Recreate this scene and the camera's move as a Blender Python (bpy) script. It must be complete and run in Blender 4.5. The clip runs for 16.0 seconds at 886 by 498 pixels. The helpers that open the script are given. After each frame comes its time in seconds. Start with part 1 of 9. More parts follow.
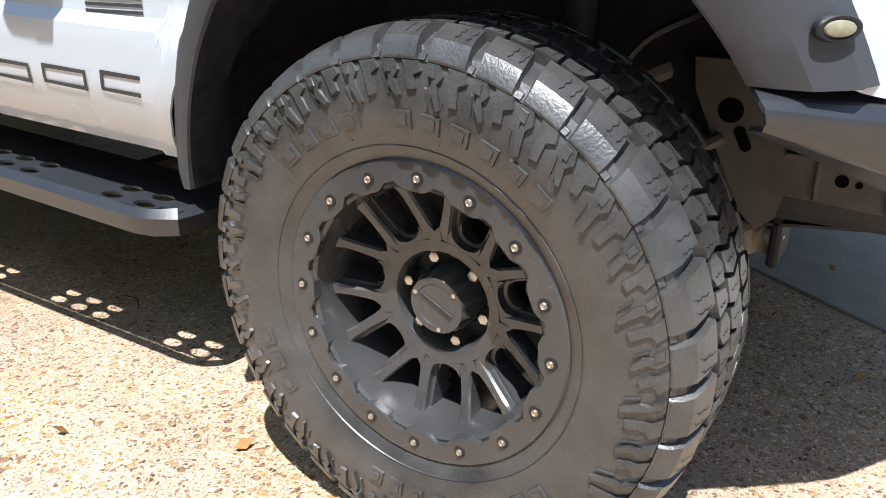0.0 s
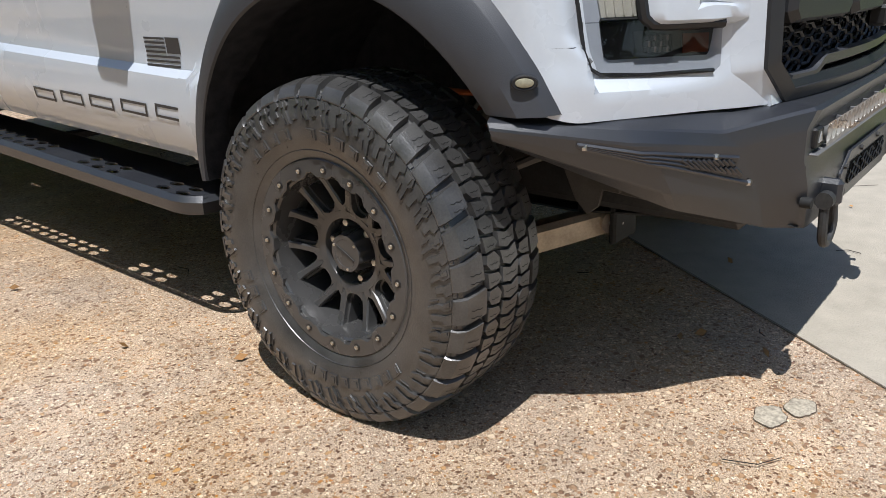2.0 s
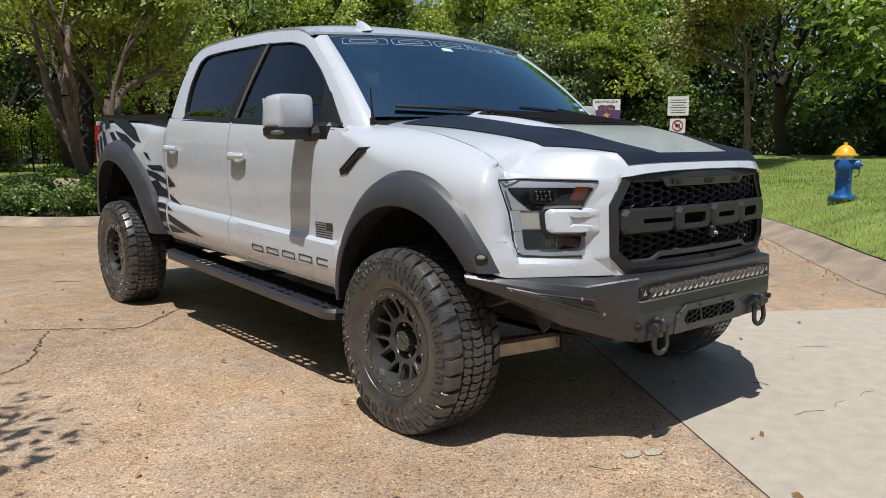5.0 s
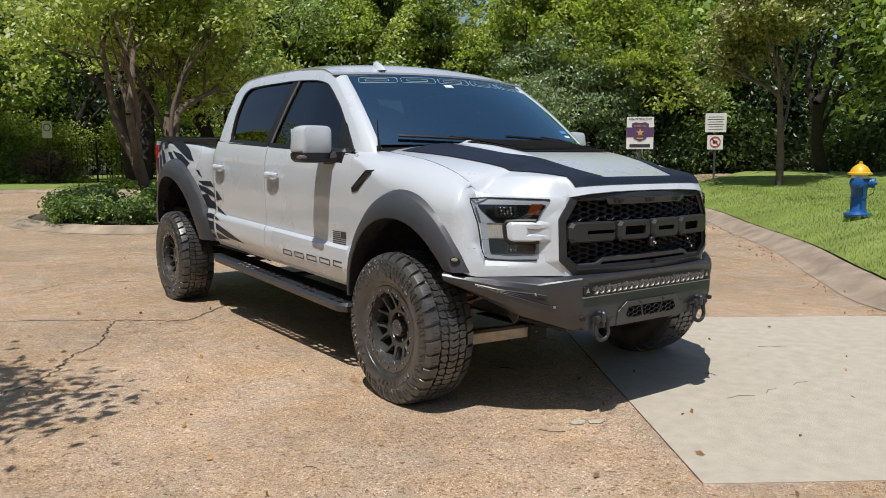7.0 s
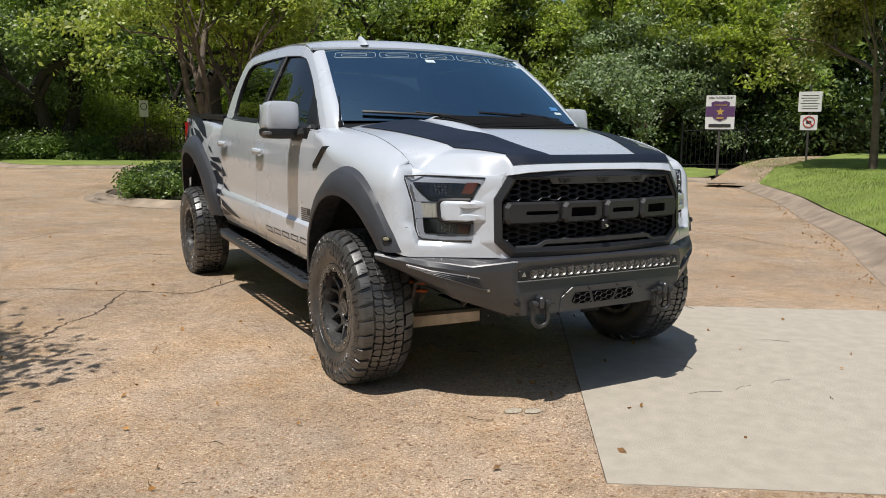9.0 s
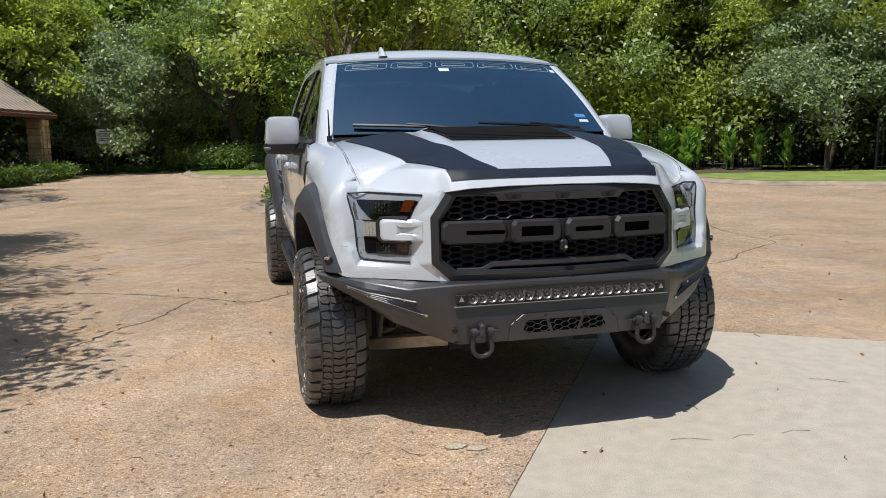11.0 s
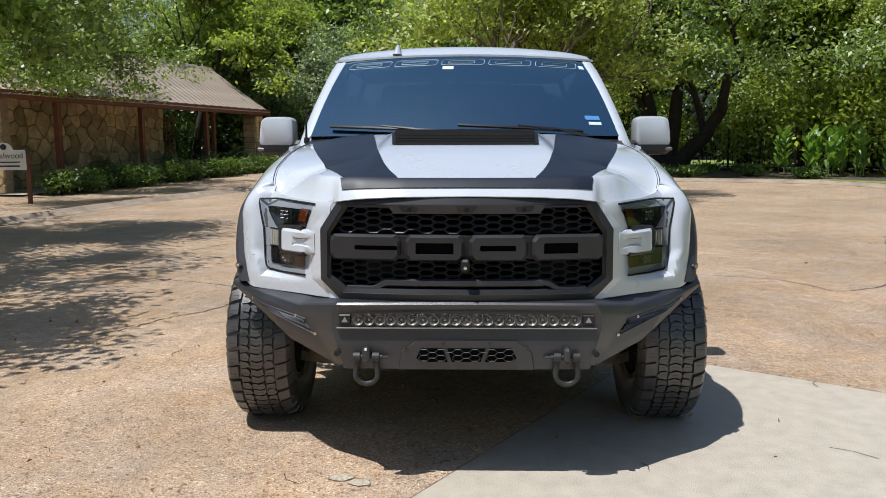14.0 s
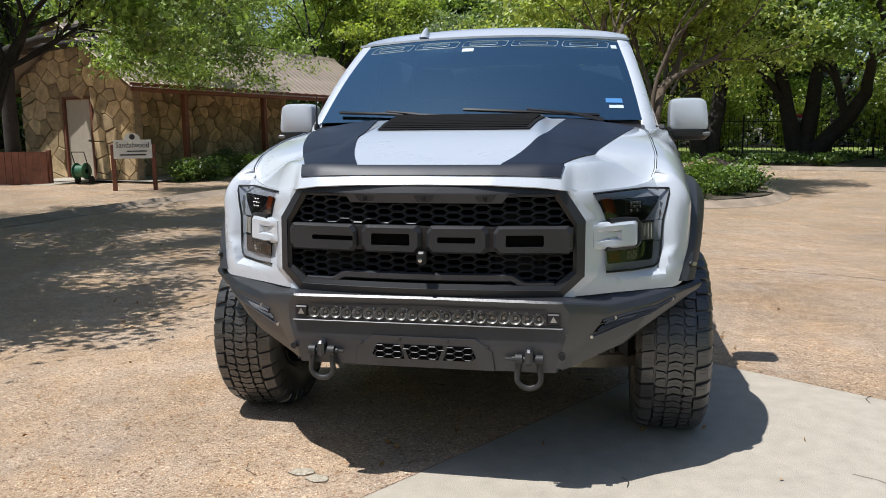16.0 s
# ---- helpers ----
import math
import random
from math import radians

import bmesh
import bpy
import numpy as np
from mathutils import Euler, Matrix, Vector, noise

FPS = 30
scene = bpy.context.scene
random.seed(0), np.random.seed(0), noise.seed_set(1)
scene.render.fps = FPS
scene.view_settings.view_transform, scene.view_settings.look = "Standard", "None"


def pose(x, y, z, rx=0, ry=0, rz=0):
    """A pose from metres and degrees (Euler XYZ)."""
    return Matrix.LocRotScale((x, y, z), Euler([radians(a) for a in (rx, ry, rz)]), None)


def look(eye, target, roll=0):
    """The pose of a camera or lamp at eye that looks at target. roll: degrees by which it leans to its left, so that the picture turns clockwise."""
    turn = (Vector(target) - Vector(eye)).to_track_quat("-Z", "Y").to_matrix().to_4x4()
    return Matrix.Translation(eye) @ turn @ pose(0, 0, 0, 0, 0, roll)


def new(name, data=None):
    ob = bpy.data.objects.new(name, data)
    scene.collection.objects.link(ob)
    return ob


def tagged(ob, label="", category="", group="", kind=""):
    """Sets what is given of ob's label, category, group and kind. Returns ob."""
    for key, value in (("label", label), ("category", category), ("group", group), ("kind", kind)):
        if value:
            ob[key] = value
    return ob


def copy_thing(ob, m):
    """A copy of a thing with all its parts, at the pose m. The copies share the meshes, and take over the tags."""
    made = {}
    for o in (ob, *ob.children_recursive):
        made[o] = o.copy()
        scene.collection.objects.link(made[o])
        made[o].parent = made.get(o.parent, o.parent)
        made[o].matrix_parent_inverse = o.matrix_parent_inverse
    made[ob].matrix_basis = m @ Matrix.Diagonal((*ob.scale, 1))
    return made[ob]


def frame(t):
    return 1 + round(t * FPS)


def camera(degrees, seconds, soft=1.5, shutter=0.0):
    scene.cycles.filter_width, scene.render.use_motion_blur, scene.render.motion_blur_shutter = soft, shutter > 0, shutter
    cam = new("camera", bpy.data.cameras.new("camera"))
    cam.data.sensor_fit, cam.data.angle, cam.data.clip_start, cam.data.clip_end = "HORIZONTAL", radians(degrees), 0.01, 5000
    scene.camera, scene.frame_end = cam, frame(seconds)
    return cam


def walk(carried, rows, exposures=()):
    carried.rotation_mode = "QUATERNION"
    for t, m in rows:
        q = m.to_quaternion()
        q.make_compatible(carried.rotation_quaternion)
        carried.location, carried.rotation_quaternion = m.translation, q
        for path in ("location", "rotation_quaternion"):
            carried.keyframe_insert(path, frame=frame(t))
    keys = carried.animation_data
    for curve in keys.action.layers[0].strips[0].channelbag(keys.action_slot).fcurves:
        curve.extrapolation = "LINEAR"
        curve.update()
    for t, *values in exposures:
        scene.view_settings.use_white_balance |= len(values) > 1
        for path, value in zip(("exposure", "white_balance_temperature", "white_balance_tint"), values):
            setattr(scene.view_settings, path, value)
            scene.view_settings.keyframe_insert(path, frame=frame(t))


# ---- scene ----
cam = camera(59.3, 16.0, soft=0.75)
PATH = [
    (0, (-1.885, -0.558, 0.896), (-0.315, 0.43, 0.15), -0.6),
    (0.5, (-1.967, -0.661, 0.894), (-0.461, 0.381, 0.088), -0.6),
    (1, (-2.088, -0.793, 0.923), (-0.618, 0.303, 0.126), -1.3),
    (1.5, (-2.158, -0.987, 0.964), (-0.701, 0.163, 0.221), -1.7),
    (2, (-2.182, -1.239, 1.006), (-0.725, -0.051, 0.325), -1.8),
    (2.5, (-2.273, -1.451, 1.035), (-0.822, -0.219, 0.42), -1.8),
    (3, (-2.412, -1.684, 1.067), (-0.979, -0.392, 0.54), -1.7),
    (3.5, (-2.515, -1.944, 1.105), (-1.117, -0.586, 0.656), -1.7),
    (4, (-2.66, -2.178, 1.171), (-1.303, -0.757, 0.795), -1.5),
    (4.5, (-2.852, -2.396, 1.208), (-1.54, -0.921, 0.889), -1.1),
    (4.7, (-2.915, -2.492, 1.223), (-1.618, -0.998, 0.927), -0.7),
    (6.8, (-3.258, -3.353, 1.303), (-2.073, -1.76, 1.064), 0.1),
    (7, (-3.233, -3.421, 1.305), (-2.056, -1.822, 1.066), 0.1),
    (7.5, (-3.156, -3.588, 1.309), (-2.001, -1.974, 1.061), 0.1),
    (8, (-3.006, -3.657, 1.292), (-1.89, -2.018, 1.029), 0.2),
    (8.5, (-2.759, -3.659, 1.279), (-1.708, -1.98, 1.001), 0.3),
    (9, (-2.511, -3.749, 1.289), (-1.549, -2.02, 0.999), 0.4),
    (9.2, (-2.404, -3.804, 1.297), (-1.482, -2.053, 1.004), 0.3),
    (11.3, (-1.253, -3.961, 1.324), (-0.801, -2.032, 1.049), -0.7),
    (11.5, (-1.178, -3.959, 1.321), (-0.762, -2.022, 1.045), -0.5),
    (12, (-0.935, -3.925, 1.328), (-0.627, -1.968, 1.058), -0.3),
    (12.5, (-0.71, -3.914, 1.33), (-0.503, -1.943, 1.063), -0.2),
    (13, (-0.444, -3.932, 1.343), (-0.334, -1.954, 1.073), -0.2),
    (13.5, (-0.227, -3.882, 1.341), (-0.197, -1.901, 1.068), -0.2),
    (14, (-0.032, -3.797, 1.345), (-0.071, -1.816, 1.068), -0.1),
    (14.5, (0.154, -3.771, 1.35), (0.05, -1.794, 1.066), -0.1),
    (15, (0.314, -3.772, 1.352), (0.136, -1.801, 1.061), -0.2),
    (15.5, (0.44, -3.705, 1.33), (0.172, -1.746, 1.031), -0.4),
    (16, (0.598, -3.565, 1.328), (0.224, -1.624, 1.024), -0.5),
]
walk(cam, [(t, look(eye, target, roll)) for t, eye, target, roll in PATH], exposures=[(0, 1.05, 5860, 9), (0.5, 0.68, 5760, 9), (1, 0.36, 5710, 9), (1.5, 0.20, 5760, 10), (2, 0.18, 6010, 10), (2.5, 0.13, 6060, 10), (4, 0.02, 6260, 10), (6.8, 0.02, 6410, 10), (9.2, 0.0, 6460, 10), (11.3, 0.05, 6250, 10), (13, 0.12, 6150, 10), (16, 0.22, 6150, 10)])

# ---------------------------------------------------------------- light
SUN = Vector((-0.32, -0.187, 0.93)).normalized()
world = bpy.data.worlds.new("world")
scene.world = world
world.use_nodes = True
wn = world.node_tree.nodes
sky = wn.new("ShaderNodeTexSky")
sky.sky_type = "NISHITA"
sky.sun_disc = False
sky.sun_elevation = math.asin(SUN.z)
sky.sun_rotation = math.atan2(SUN.x, SUN.y)
wn["Background"].inputs["Strength"].default_value = 0.086
world.node_tree.links.new(sky.outputs["Color"], wn["Background"].inputs["Color"])
sun_data = bpy.data.lights.new("sun", "SUN")
sun_data.energy = 4.45
sun_data.angle = radians(0.53)
sun_data.color = (1.0, 0.96, 0.90)
sun = new("sun", sun_data)
sun.matrix_world = look(SUN * 60, (0, 0, 0))


# ---------------------------------------------------------------- materials
def mat(name, base, rough=0.5, metal=0.0, var=0.12, scale=8.0, bump=0.0, bscale=150.0, coat=0.0, spec=0.5, rvar=0.08, tint=None, island=0.0, each=0.0):
    """A surface with colour that varies at two scales, and a fine relief."""
    m = bpy.data.materials.new(name)
    m.use_nodes = True
    t = m.node_tree
    n, l = t.nodes, t.links
    b = n["Principled BSDF"]
    b.inputs["Metallic"].default_value = metal
    b.inputs["Specular IOR Level"].default_value = spec
    b.inputs["Coat Weight"].default_value = coat
    b.inputs["Coat Roughness"].default_value = 0.06
    co = n.new("ShaderNodeTexCoord")
    big = n.new("ShaderNodeTexNoise")
    big.inputs["Scale"].default_value = scale
    big.inputs["Detail"].default_value = 6
    l.new(co.outputs["Object"], big.inputs["Vector"])
    fine = n.new("ShaderNodeTexNoise")
    fine.inputs["Scale"].default_value = bscale
    fine.inputs["Detail"].default_value = 3
    l.new(co.outputs["Object"], fine.inputs["Vector"])
    add = n.new("ShaderNodeMath")
    add.operation = "MULTIPLY_ADD"
    add.inputs[1].default_value = 0.35
    l.new(fine.outputs["Fac"], add.inputs[0])
    sc = n.new("ShaderNodeMath")
    sc.operation = "MULTIPLY"
    sc.inputs[1].default_value = 0.65
    l.new(big.outputs["Fac"], sc.inputs[0])
    l.new(sc.outputs[0], add.inputs[2])
    ramp = n.new("ShaderNodeValToRGB")
    lo = [c * (1 - 2 * var) for c in base]
    hi = [min(1, c * (1 + 2 * var)) for c in (tint or base)]
    ramp.color_ramp.elements[0].position = 0.25
    ramp.color_ramp.elements[1].position = 0.75
    ramp.color_ramp.elements[0].color = (*lo, 1)
    ramp.color_ramp.elements[1].color = (*hi, 1)
    l.new(add.outputs[0], ramp.inputs["Fac"])
    col = ramp.outputs["Color"]
    if island or each:
        geo = n.new("ShaderNodeNewGeometry") if island else n.new("ShaderNodeObjectInfo")
        island = island or each
        hsv = n.new("ShaderNodeHueSaturation")
        mr = n.new("ShaderNodeMapRange")
        mr.inputs["To Min"].default_value = 1 - island
        mr.inputs["To Max"].default_value = 1 + island
        l.new(geo.outputs["Random" if each else "Random Per Island"], mr.inputs["Value"])
        l.new(mr.outputs[0], hsv.inputs["Value"])
        l.new(col, hsv.inputs["Color"])
        col = hsv.outputs["Color"]
    l.new(col, b.inputs["Base Color"])
    rr = n.new("ShaderNodeMapRange")
    rr.inputs["To Min"].default_value = max(0, rough - rvar)
    rr.inputs["To Max"].default_value = min(1, rough + rvar)
    l.new(big.outputs["Fac"], rr.inputs["Value"])
    l.new(rr.outputs[0], b.inputs["Roughness"])
    if bump:
        bp = n.new("ShaderNodeBump")
        bp.inputs["Strength"].default_value = bump
        bp.inputs["Distance"].default_value = 0.004
        l.new(fine.outputs["Fac"], bp.inputs["Height"])
        l.new(bp.outputs["Normal"], b.inputs["Normal"])
    return m


def glass(name, tint, gloss=0.08, sheen=(1, 1, 1)):
    """A thin pane: tinted see-through with a Fresnel mirror on it."""
    m = bpy.data.materials.new(name)
    m.use_nodes = True
    n, l = m.node_tree.nodes, m.node_tree.links
    n.remove(n["Principled BSDF"])
    tr = n.new("ShaderNodeBsdfTransparent")
    tr.inputs["Color"].default_value = (*tint, 1)
    gl = n.new("ShaderNodeBsdfGlossy")
    gl.inputs["Roughness"].default_value = 0.015
    gl.inputs["Color"].default_value = (*sheen, 1)
    fr = n.new("ShaderNodeFresnel")
    fr.inputs["IOR"].default_value = 1.5
    ad = n.new("ShaderNodeMath")
    ad.operation = "ADD"
    ad.inputs[1].default_value = gloss
    ad.use_clamp = True
    l.new(fr.outputs[0], ad.inputs[0])
    mx = n.new("ShaderNodeMixShader")
    l.new(ad.outputs[0], mx.inputs[0])
    l.new(tr.outputs[0], mx.inputs[1])
    l.new(gl.outputs[0], mx.inputs[2])
    l.new(mx.outputs[0], n["Material Output"].inputs["Surface"])
    return m


def leaf_mat(name, dark, light, through_=0.30):
    """Leaves: rough, partly letting light through, each a little different."""
    m = bpy.data.materials.new(name)
    m.use_nodes = True
    n, l = m.node_tree.nodes, m.node_tree.links
    b = n["Principled BSDF"]
    geo = n.new("ShaderNodeNewGeometry")
    ramp = n.new("ShaderNodeValToRGB")
    ramp.color_ramp.elements[0].color = (*dark, 1)
    ramp.color_ramp.elements[1].color = (*light, 1)
    l.new(geo.outputs["Random Per Island"], ramp.inputs["Fac"])
    co = n.new("ShaderNodeTexCoord")
    big = n.new("ShaderNodeTexNoise")
    big.inputs["Scale"].default_value = 0.9
    l.new(co.outputs["Object"], big.inputs["Vector"])
    hsv = n.new("ShaderNodeHueSaturation")
    mr = n.new("ShaderNodeMapRange")
    mr.inputs["From Min"].default_value = 0.3
    mr.inputs["From Max"].default_value = 0.7
    mr.inputs["To Min"].default_value = 0.6
    mr.inputs["To Max"].default_value = 1.35
    l.new(big.outputs["Fac"], mr.inputs["Value"])
    l.new(mr.outputs[0], hsv.inputs["Value"])
    l.new(ramp.outputs["Color"], hsv.inputs["Color"])
    l.new(hsv.outputs["Color"], b.inputs["Base Color"])
    b.inputs["Roughness"].default_value = 0.42
    b.inputs["Specular IOR Level"].default_value = 0.6
    tl = n.new("ShaderNodeBsdfTranslucent")
    glow = n.new("ShaderNodeMixRGB")
    glow.blend_type = "MULTIPLY"
    glow.inputs[0].default_value = 1.0
    glow.inputs[2].default_value = (1.5, 1.6, 0.7, 1)
    l.new(hsv.outputs["Color"], glow.inputs[1])
    l.new(glow.outputs[0], tl.inputs["Color"])
    mx = n.new("ShaderNodeMixShader")
    mx.inputs[0].default_value = through_
    l.new(b.outputs[0], mx.inputs[1])
    l.new(tl.outputs[0], mx.inputs[2])
    l.new(mx.outputs[0], n["Material Output"].inputs["Surface"])
    return m


def aggregate():
    """Exposed-aggregate concrete: washed pebbles of many browns set in pale sandy mortar."""
    m = bpy.data.materials.new("aggregate")
    m.use_nodes = True
    n, l = m.node_tree.nodes, m.node_tree.links
    b = n["Principled BSDF"]
    co = n.new("ShaderNodeTexCoord")
    warp = n.new("ShaderNodeTexNoise")
    warp.inputs["Scale"].default_value = 75
    l.new(co.outputs["Object"], warp.inputs["Vector"])
    mixv = n.new("ShaderNodeMixRGB")
    mixv.blend_type = "ADD"
    mixv.inputs[0].default_value = 0.012
    l.new(co.outputs["Object"], mixv.inputs[1])
    l.new(warp.outputs["Color"], mixv.inputs[2])

    def calc(op, a, c):
        q = n.new("ShaderNodeMath")
        q.operation = op
        for k, w in enumerate((a, c)):
            if isinstance(w, (int, float)):
                q.inputs[k].default_value = w
            else:
                l.new(w, q.inputs[k])
        return q.outputs[0]

    def stones(scale, share, r0, r1, stops):
        """Colour and cover of one size of pebble."""
        v = n.new("ShaderNodeTexVoronoi")
        v.inputs["Scale"].default_value = scale
        l.new(mixv.outputs[0], v.inputs["Vector"])
        sep = n.new("ShaderNodeSeparateColor")
        l.new(v.outputs["Color"], sep.inputs[0])
        ramp = n.new("ShaderNodeValToRGB")
        r = ramp.color_ramp
        r.interpolation = "CONSTANT"
        for k, (p, c) in enumerate(stops):
            e = r.elements[k] if k < 2 else r.elements.new(p)
            e.position, e.color = p, (*c, 1)
        l.new(sep.outputs[0], ramp.inputs["Fac"])
        rad = calc("ADD", calc("MULTIPLY", sep.outputs[1], r1 - r0), r0)
        dome = calc("SUBTRACT", rad, v.outputs["Distance"])
        soft = n.new("ShaderNodeMapRange")
        soft.inputs["From Max"].default_value = 0.07
        l.new(dome, soft.inputs["Value"])
        return ramp.outputs["Color"], calc("MULTIPLY", soft.outputs[0], calc("LESS_THAN", sep.outputs[2], share))

    sand = n.new("ShaderNodeTexNoise")
    sand.inputs["Scale"].default_value = 420
    sand.inputs["Detail"].default_value = 3
    l.new(co.outputs["Object"], sand.inputs["Vector"])
    base = n.new("ShaderNodeValToRGB")
    base.color_ramp.elements[0].position, base.color_ramp.elements[0].color = 0.34, (0.17, 0.12, 0.085, 1)
    base.color_ramp.elements[1].position, base.color_ramp.elements[1].color = 0.64, (0.60, 0.475, 0.35, 1)
    l.new(sand.outputs["Fac"], base.inputs["Fac"])
    col, height = base.outputs["Color"], calc("MULTIPLY", sand.outputs["Fac"], 0.35)
    for scale, share, r0, r1, stops in (
        (210, 0.85, 0.22, 0.60, [(0.0, (0.13, 0.078, 0.05)), (0.20, (0.42, 0.30, 0.20)), (0.42, (0.62, 0.48, 0.345)), (0.62, (0.29, 0.185, 0.115)), (0.80, (0.80, 0.68, 0.53)), (0.92, (0.34, 0.23, 0.12))]),
        (112, 0.66, 0.22, 0.60, [(0.0, (0.12, 0.068, 0.043)), (0.17, (0.33, 0.20, 0.12)), (0.36, (0.50, 0.355, 0.235)), (0.54, (0.22, 0.135, 0.085)), (0.72, (0.68, 0.555, 0.42)), (0.88, (0.42, 0.22, 0.10)), (0.95, (0.30, 0.24, 0.18))]),
        (46, 0.34, 0.14, 0.46, [(0.0, (0.21, 0.13, 0.085)), (0.22, (0.34, 0.225, 0.14)), (0.5, (0.42, 0.27, 0.15)), (0.62, (0.26, 0.18, 0.12)), (0.74, (0.60, 0.48, 0.35))]),
    ):
        c, cover = stones(scale, share, r0, r1, stops)
        mx = n.new("ShaderNodeMixRGB")
        l.new(cover, mx.inputs[0])
        l.new(col, mx.inputs[1])
        l.new(c, mx.inputs[2])
        col, height = mx.outputs[0], calc("ADD", height, cover)
    # broad stains and bleaching
    st = n.new("ShaderNodeTexNoise")
    st.inputs["Scale"].default_value = 0.55
    st.inputs["Detail"].default_value = 8
    st.inputs["Roughness"].default_value = 0.68
    l.new(co.outputs["Object"], st.inputs["Vector"])
    sr = n.new("ShaderNodeMapRange")
    sr.inputs["From Min"].default_value = 0.3
    sr.inputs["From Max"].default_value = 0.7
    sr.inputs["To Min"].default_value = 0.91
    sr.inputs["To Max"].default_value = 1.58
    l.new(st.outputs["Fac"], sr.inputs["Value"])
    hsv = n.new("ShaderNodeHueSaturation")
    hsv.inputs["Hue"].default_value = 0.4985
    l.new(col, hsv.inputs["Color"])
    mot = n.new("ShaderNodeTexNoise")
    mot.inputs["Scale"].default_value = 7
    mot.inputs["Detail"].default_value = 6
    mot.inputs["Roughness"].default_value = 0.7
    l.new(co.outputs["Object"], mot.inputs["Vector"])
    mm = n.new("ShaderNodeMapRange")
    mm.inputs["From Min"].default_value = 0.32
    mm.inputs["From Max"].default_value = 0.68
    mm.inputs["To Min"].default_value = 0.84
    mm.inputs["To Max"].default_value = 1.18
    l.new(mot.outputs["Fac"], mm.inputs["Value"])
    l.new(calc("MULTIPLY", sr.outputs[0], mm.outputs[0]), hsv.inputs["Value"])
    # warm and grey drifts
    wn_ = n.new("ShaderNodeTexNoise")
    wn_.inputs["Scale"].default_value = 1.7
    wn_.inputs["Detail"].default_value = 5
    l.new(co.outputs["Object"], wn_.inputs["Vector"])
    sat = n.new("ShaderNodeMapRange")
    sat.inputs["From Min"].default_value = 0.35
    sat.inputs["From Max"].default_value = 0.65
    sat.inputs["To Min"].default_value = 1.0
    sat.inputs["To Max"].default_value = 1.27
    l.new(wn_.outputs["Fac"], sat.inputs["Value"])
    l.new(sat.outputs[0], hsv.inputs["Saturation"])
    l.new(hsv.outputs["Color"], b.inputs["Base Color"])
    b.inputs["Roughness"].default_value = 0.58
    bp = n.new("ShaderNodeBump")
    bp.inputs["Strength"].default_value = 1.0
    bp.inputs["Distance"].default_value = 0.0034
    l.new(height, bp.inputs["Height"])
    l.new(bp.outputs["Normal"], b.inputs["Normal"])
    return m


WHITE = mat("white paint", (0.565, 0.605, 0.66), 0.28, var=0.015, scale=3, coat=1.0, rvar=0.03)
BLACKVINYL = mat("black vinyl", (0.013, 0.018, 0.031), 0.45, var=0.1, scale=5, spec=0.3)
# near-black that puts the shade inside openings into the colour
VOID = mat("black for shaded openings", (0.004, 0.004, 0.004), 0.95, var=0.1, spec=0.05)
PLASTIC = mat("grey plastic", (0.048, 0.051, 0.060), 0.44, var=0.12, scale=6, bump=0.12, bscale=700)
BLACKPL = mat("black plastic", (0.013, 0.013, 0.014), 0.45, var=0.15, scale=9, bump=0.08, bscale=600)
GRILLEPL = mat("dark grille plastic", (0.024, 0.025, 0.028), 0.42, var=0.12, scale=6, bump=0.1, bscale=700)
POWDER = mat("powder-coated steel", (0.026, 0.028, 0.034), 0.36, metal=0.0, var=0.12, scale=7, bump=0.12, bscale=900, spec=0.85)
SATIN = mat("satin black alloy", (0.095, 0.093, 0.092), 0.26, metal=0.45, var=0.1, scale=12, bump=0.03, bscale=500)
RUBBER = mat("dressed tyre rubber", (0.032, 0.031, 0.031), 0.36, var=0.28, scale=16, bump=0.16, bscale=240, tint=(0.054, 0.052, 0.050), spec=1.0, rvar=0.10)
STEEL = mat("bright steel", (0.6, 0.58, 0.54), 0.3, metal=1.0, var=0.1)
DARKSTEEL = mat("dark steel", (0.05, 0.05, 0.05), 0.55, metal=0.4, var=0.25, scale=14, bump=0.1)
CASTALU = mat("cast aluminium", (0.42, 0.36, 0.28), 0.5, metal=0.6, var=0.2, scale=20, bump=0.15)
CHASSIS = mat("black chassis", (0.018, 0.018, 0.018), 0.7, var=0.3, scale=10, spec=0.3)
LINER = mat("wheel well felt", (0.026, 0.027, 0.031), 0.9, var=0.3, scale=30, bump=0.3, bscale=400, spec=0.1)
CHROME = mat("reflector chrome", (0.82, 0.82, 0.80), 0.12, metal=1.0, var=0.03)
AMBER = mat("amber lens", (0.20, 0.042, 0.010), 0.2, var=0.1)
LAMPHOUSE = mat("black lamp chamber", (0.008, 0.008, 0.009), 0.35, var=0.2, spec=0.3)
LAMPGREY = mat("grey lamp bezel", (0.15, 0.15, 0.153), 0.4, metal=0.0, var=0.1)
LEDCUP = mat("bright reflector cup", (0.40, 0.40, 0.39), 0.3, metal=0.5, var=0.04)
REFLECT = mat("faceted reflector", (0.13, 0.13, 0.13), 0.30, metal=0.8, var=0.06)
MARKER = mat("clear amber marker lens", (0.30, 0.28, 0.20), 0.25, var=0.15, scale=90)
DUSTY = mat("dusty painted steel", (0.105, 0.095, 0.085), 0.65, var=0.25, scale=11, bump=0.12, bscale=300)
DRL = mat("frosted lamp insert", (0.62, 0.60, 0.52), 0.3, var=0.06, scale=60)
TAILRED = mat("red lens", (0.30, 0.012, 0.012), 0.15, var=0.1)
DECAL = mat("dark grey decal", (0.045, 0.042, 0.042), 0.45, var=0.1)
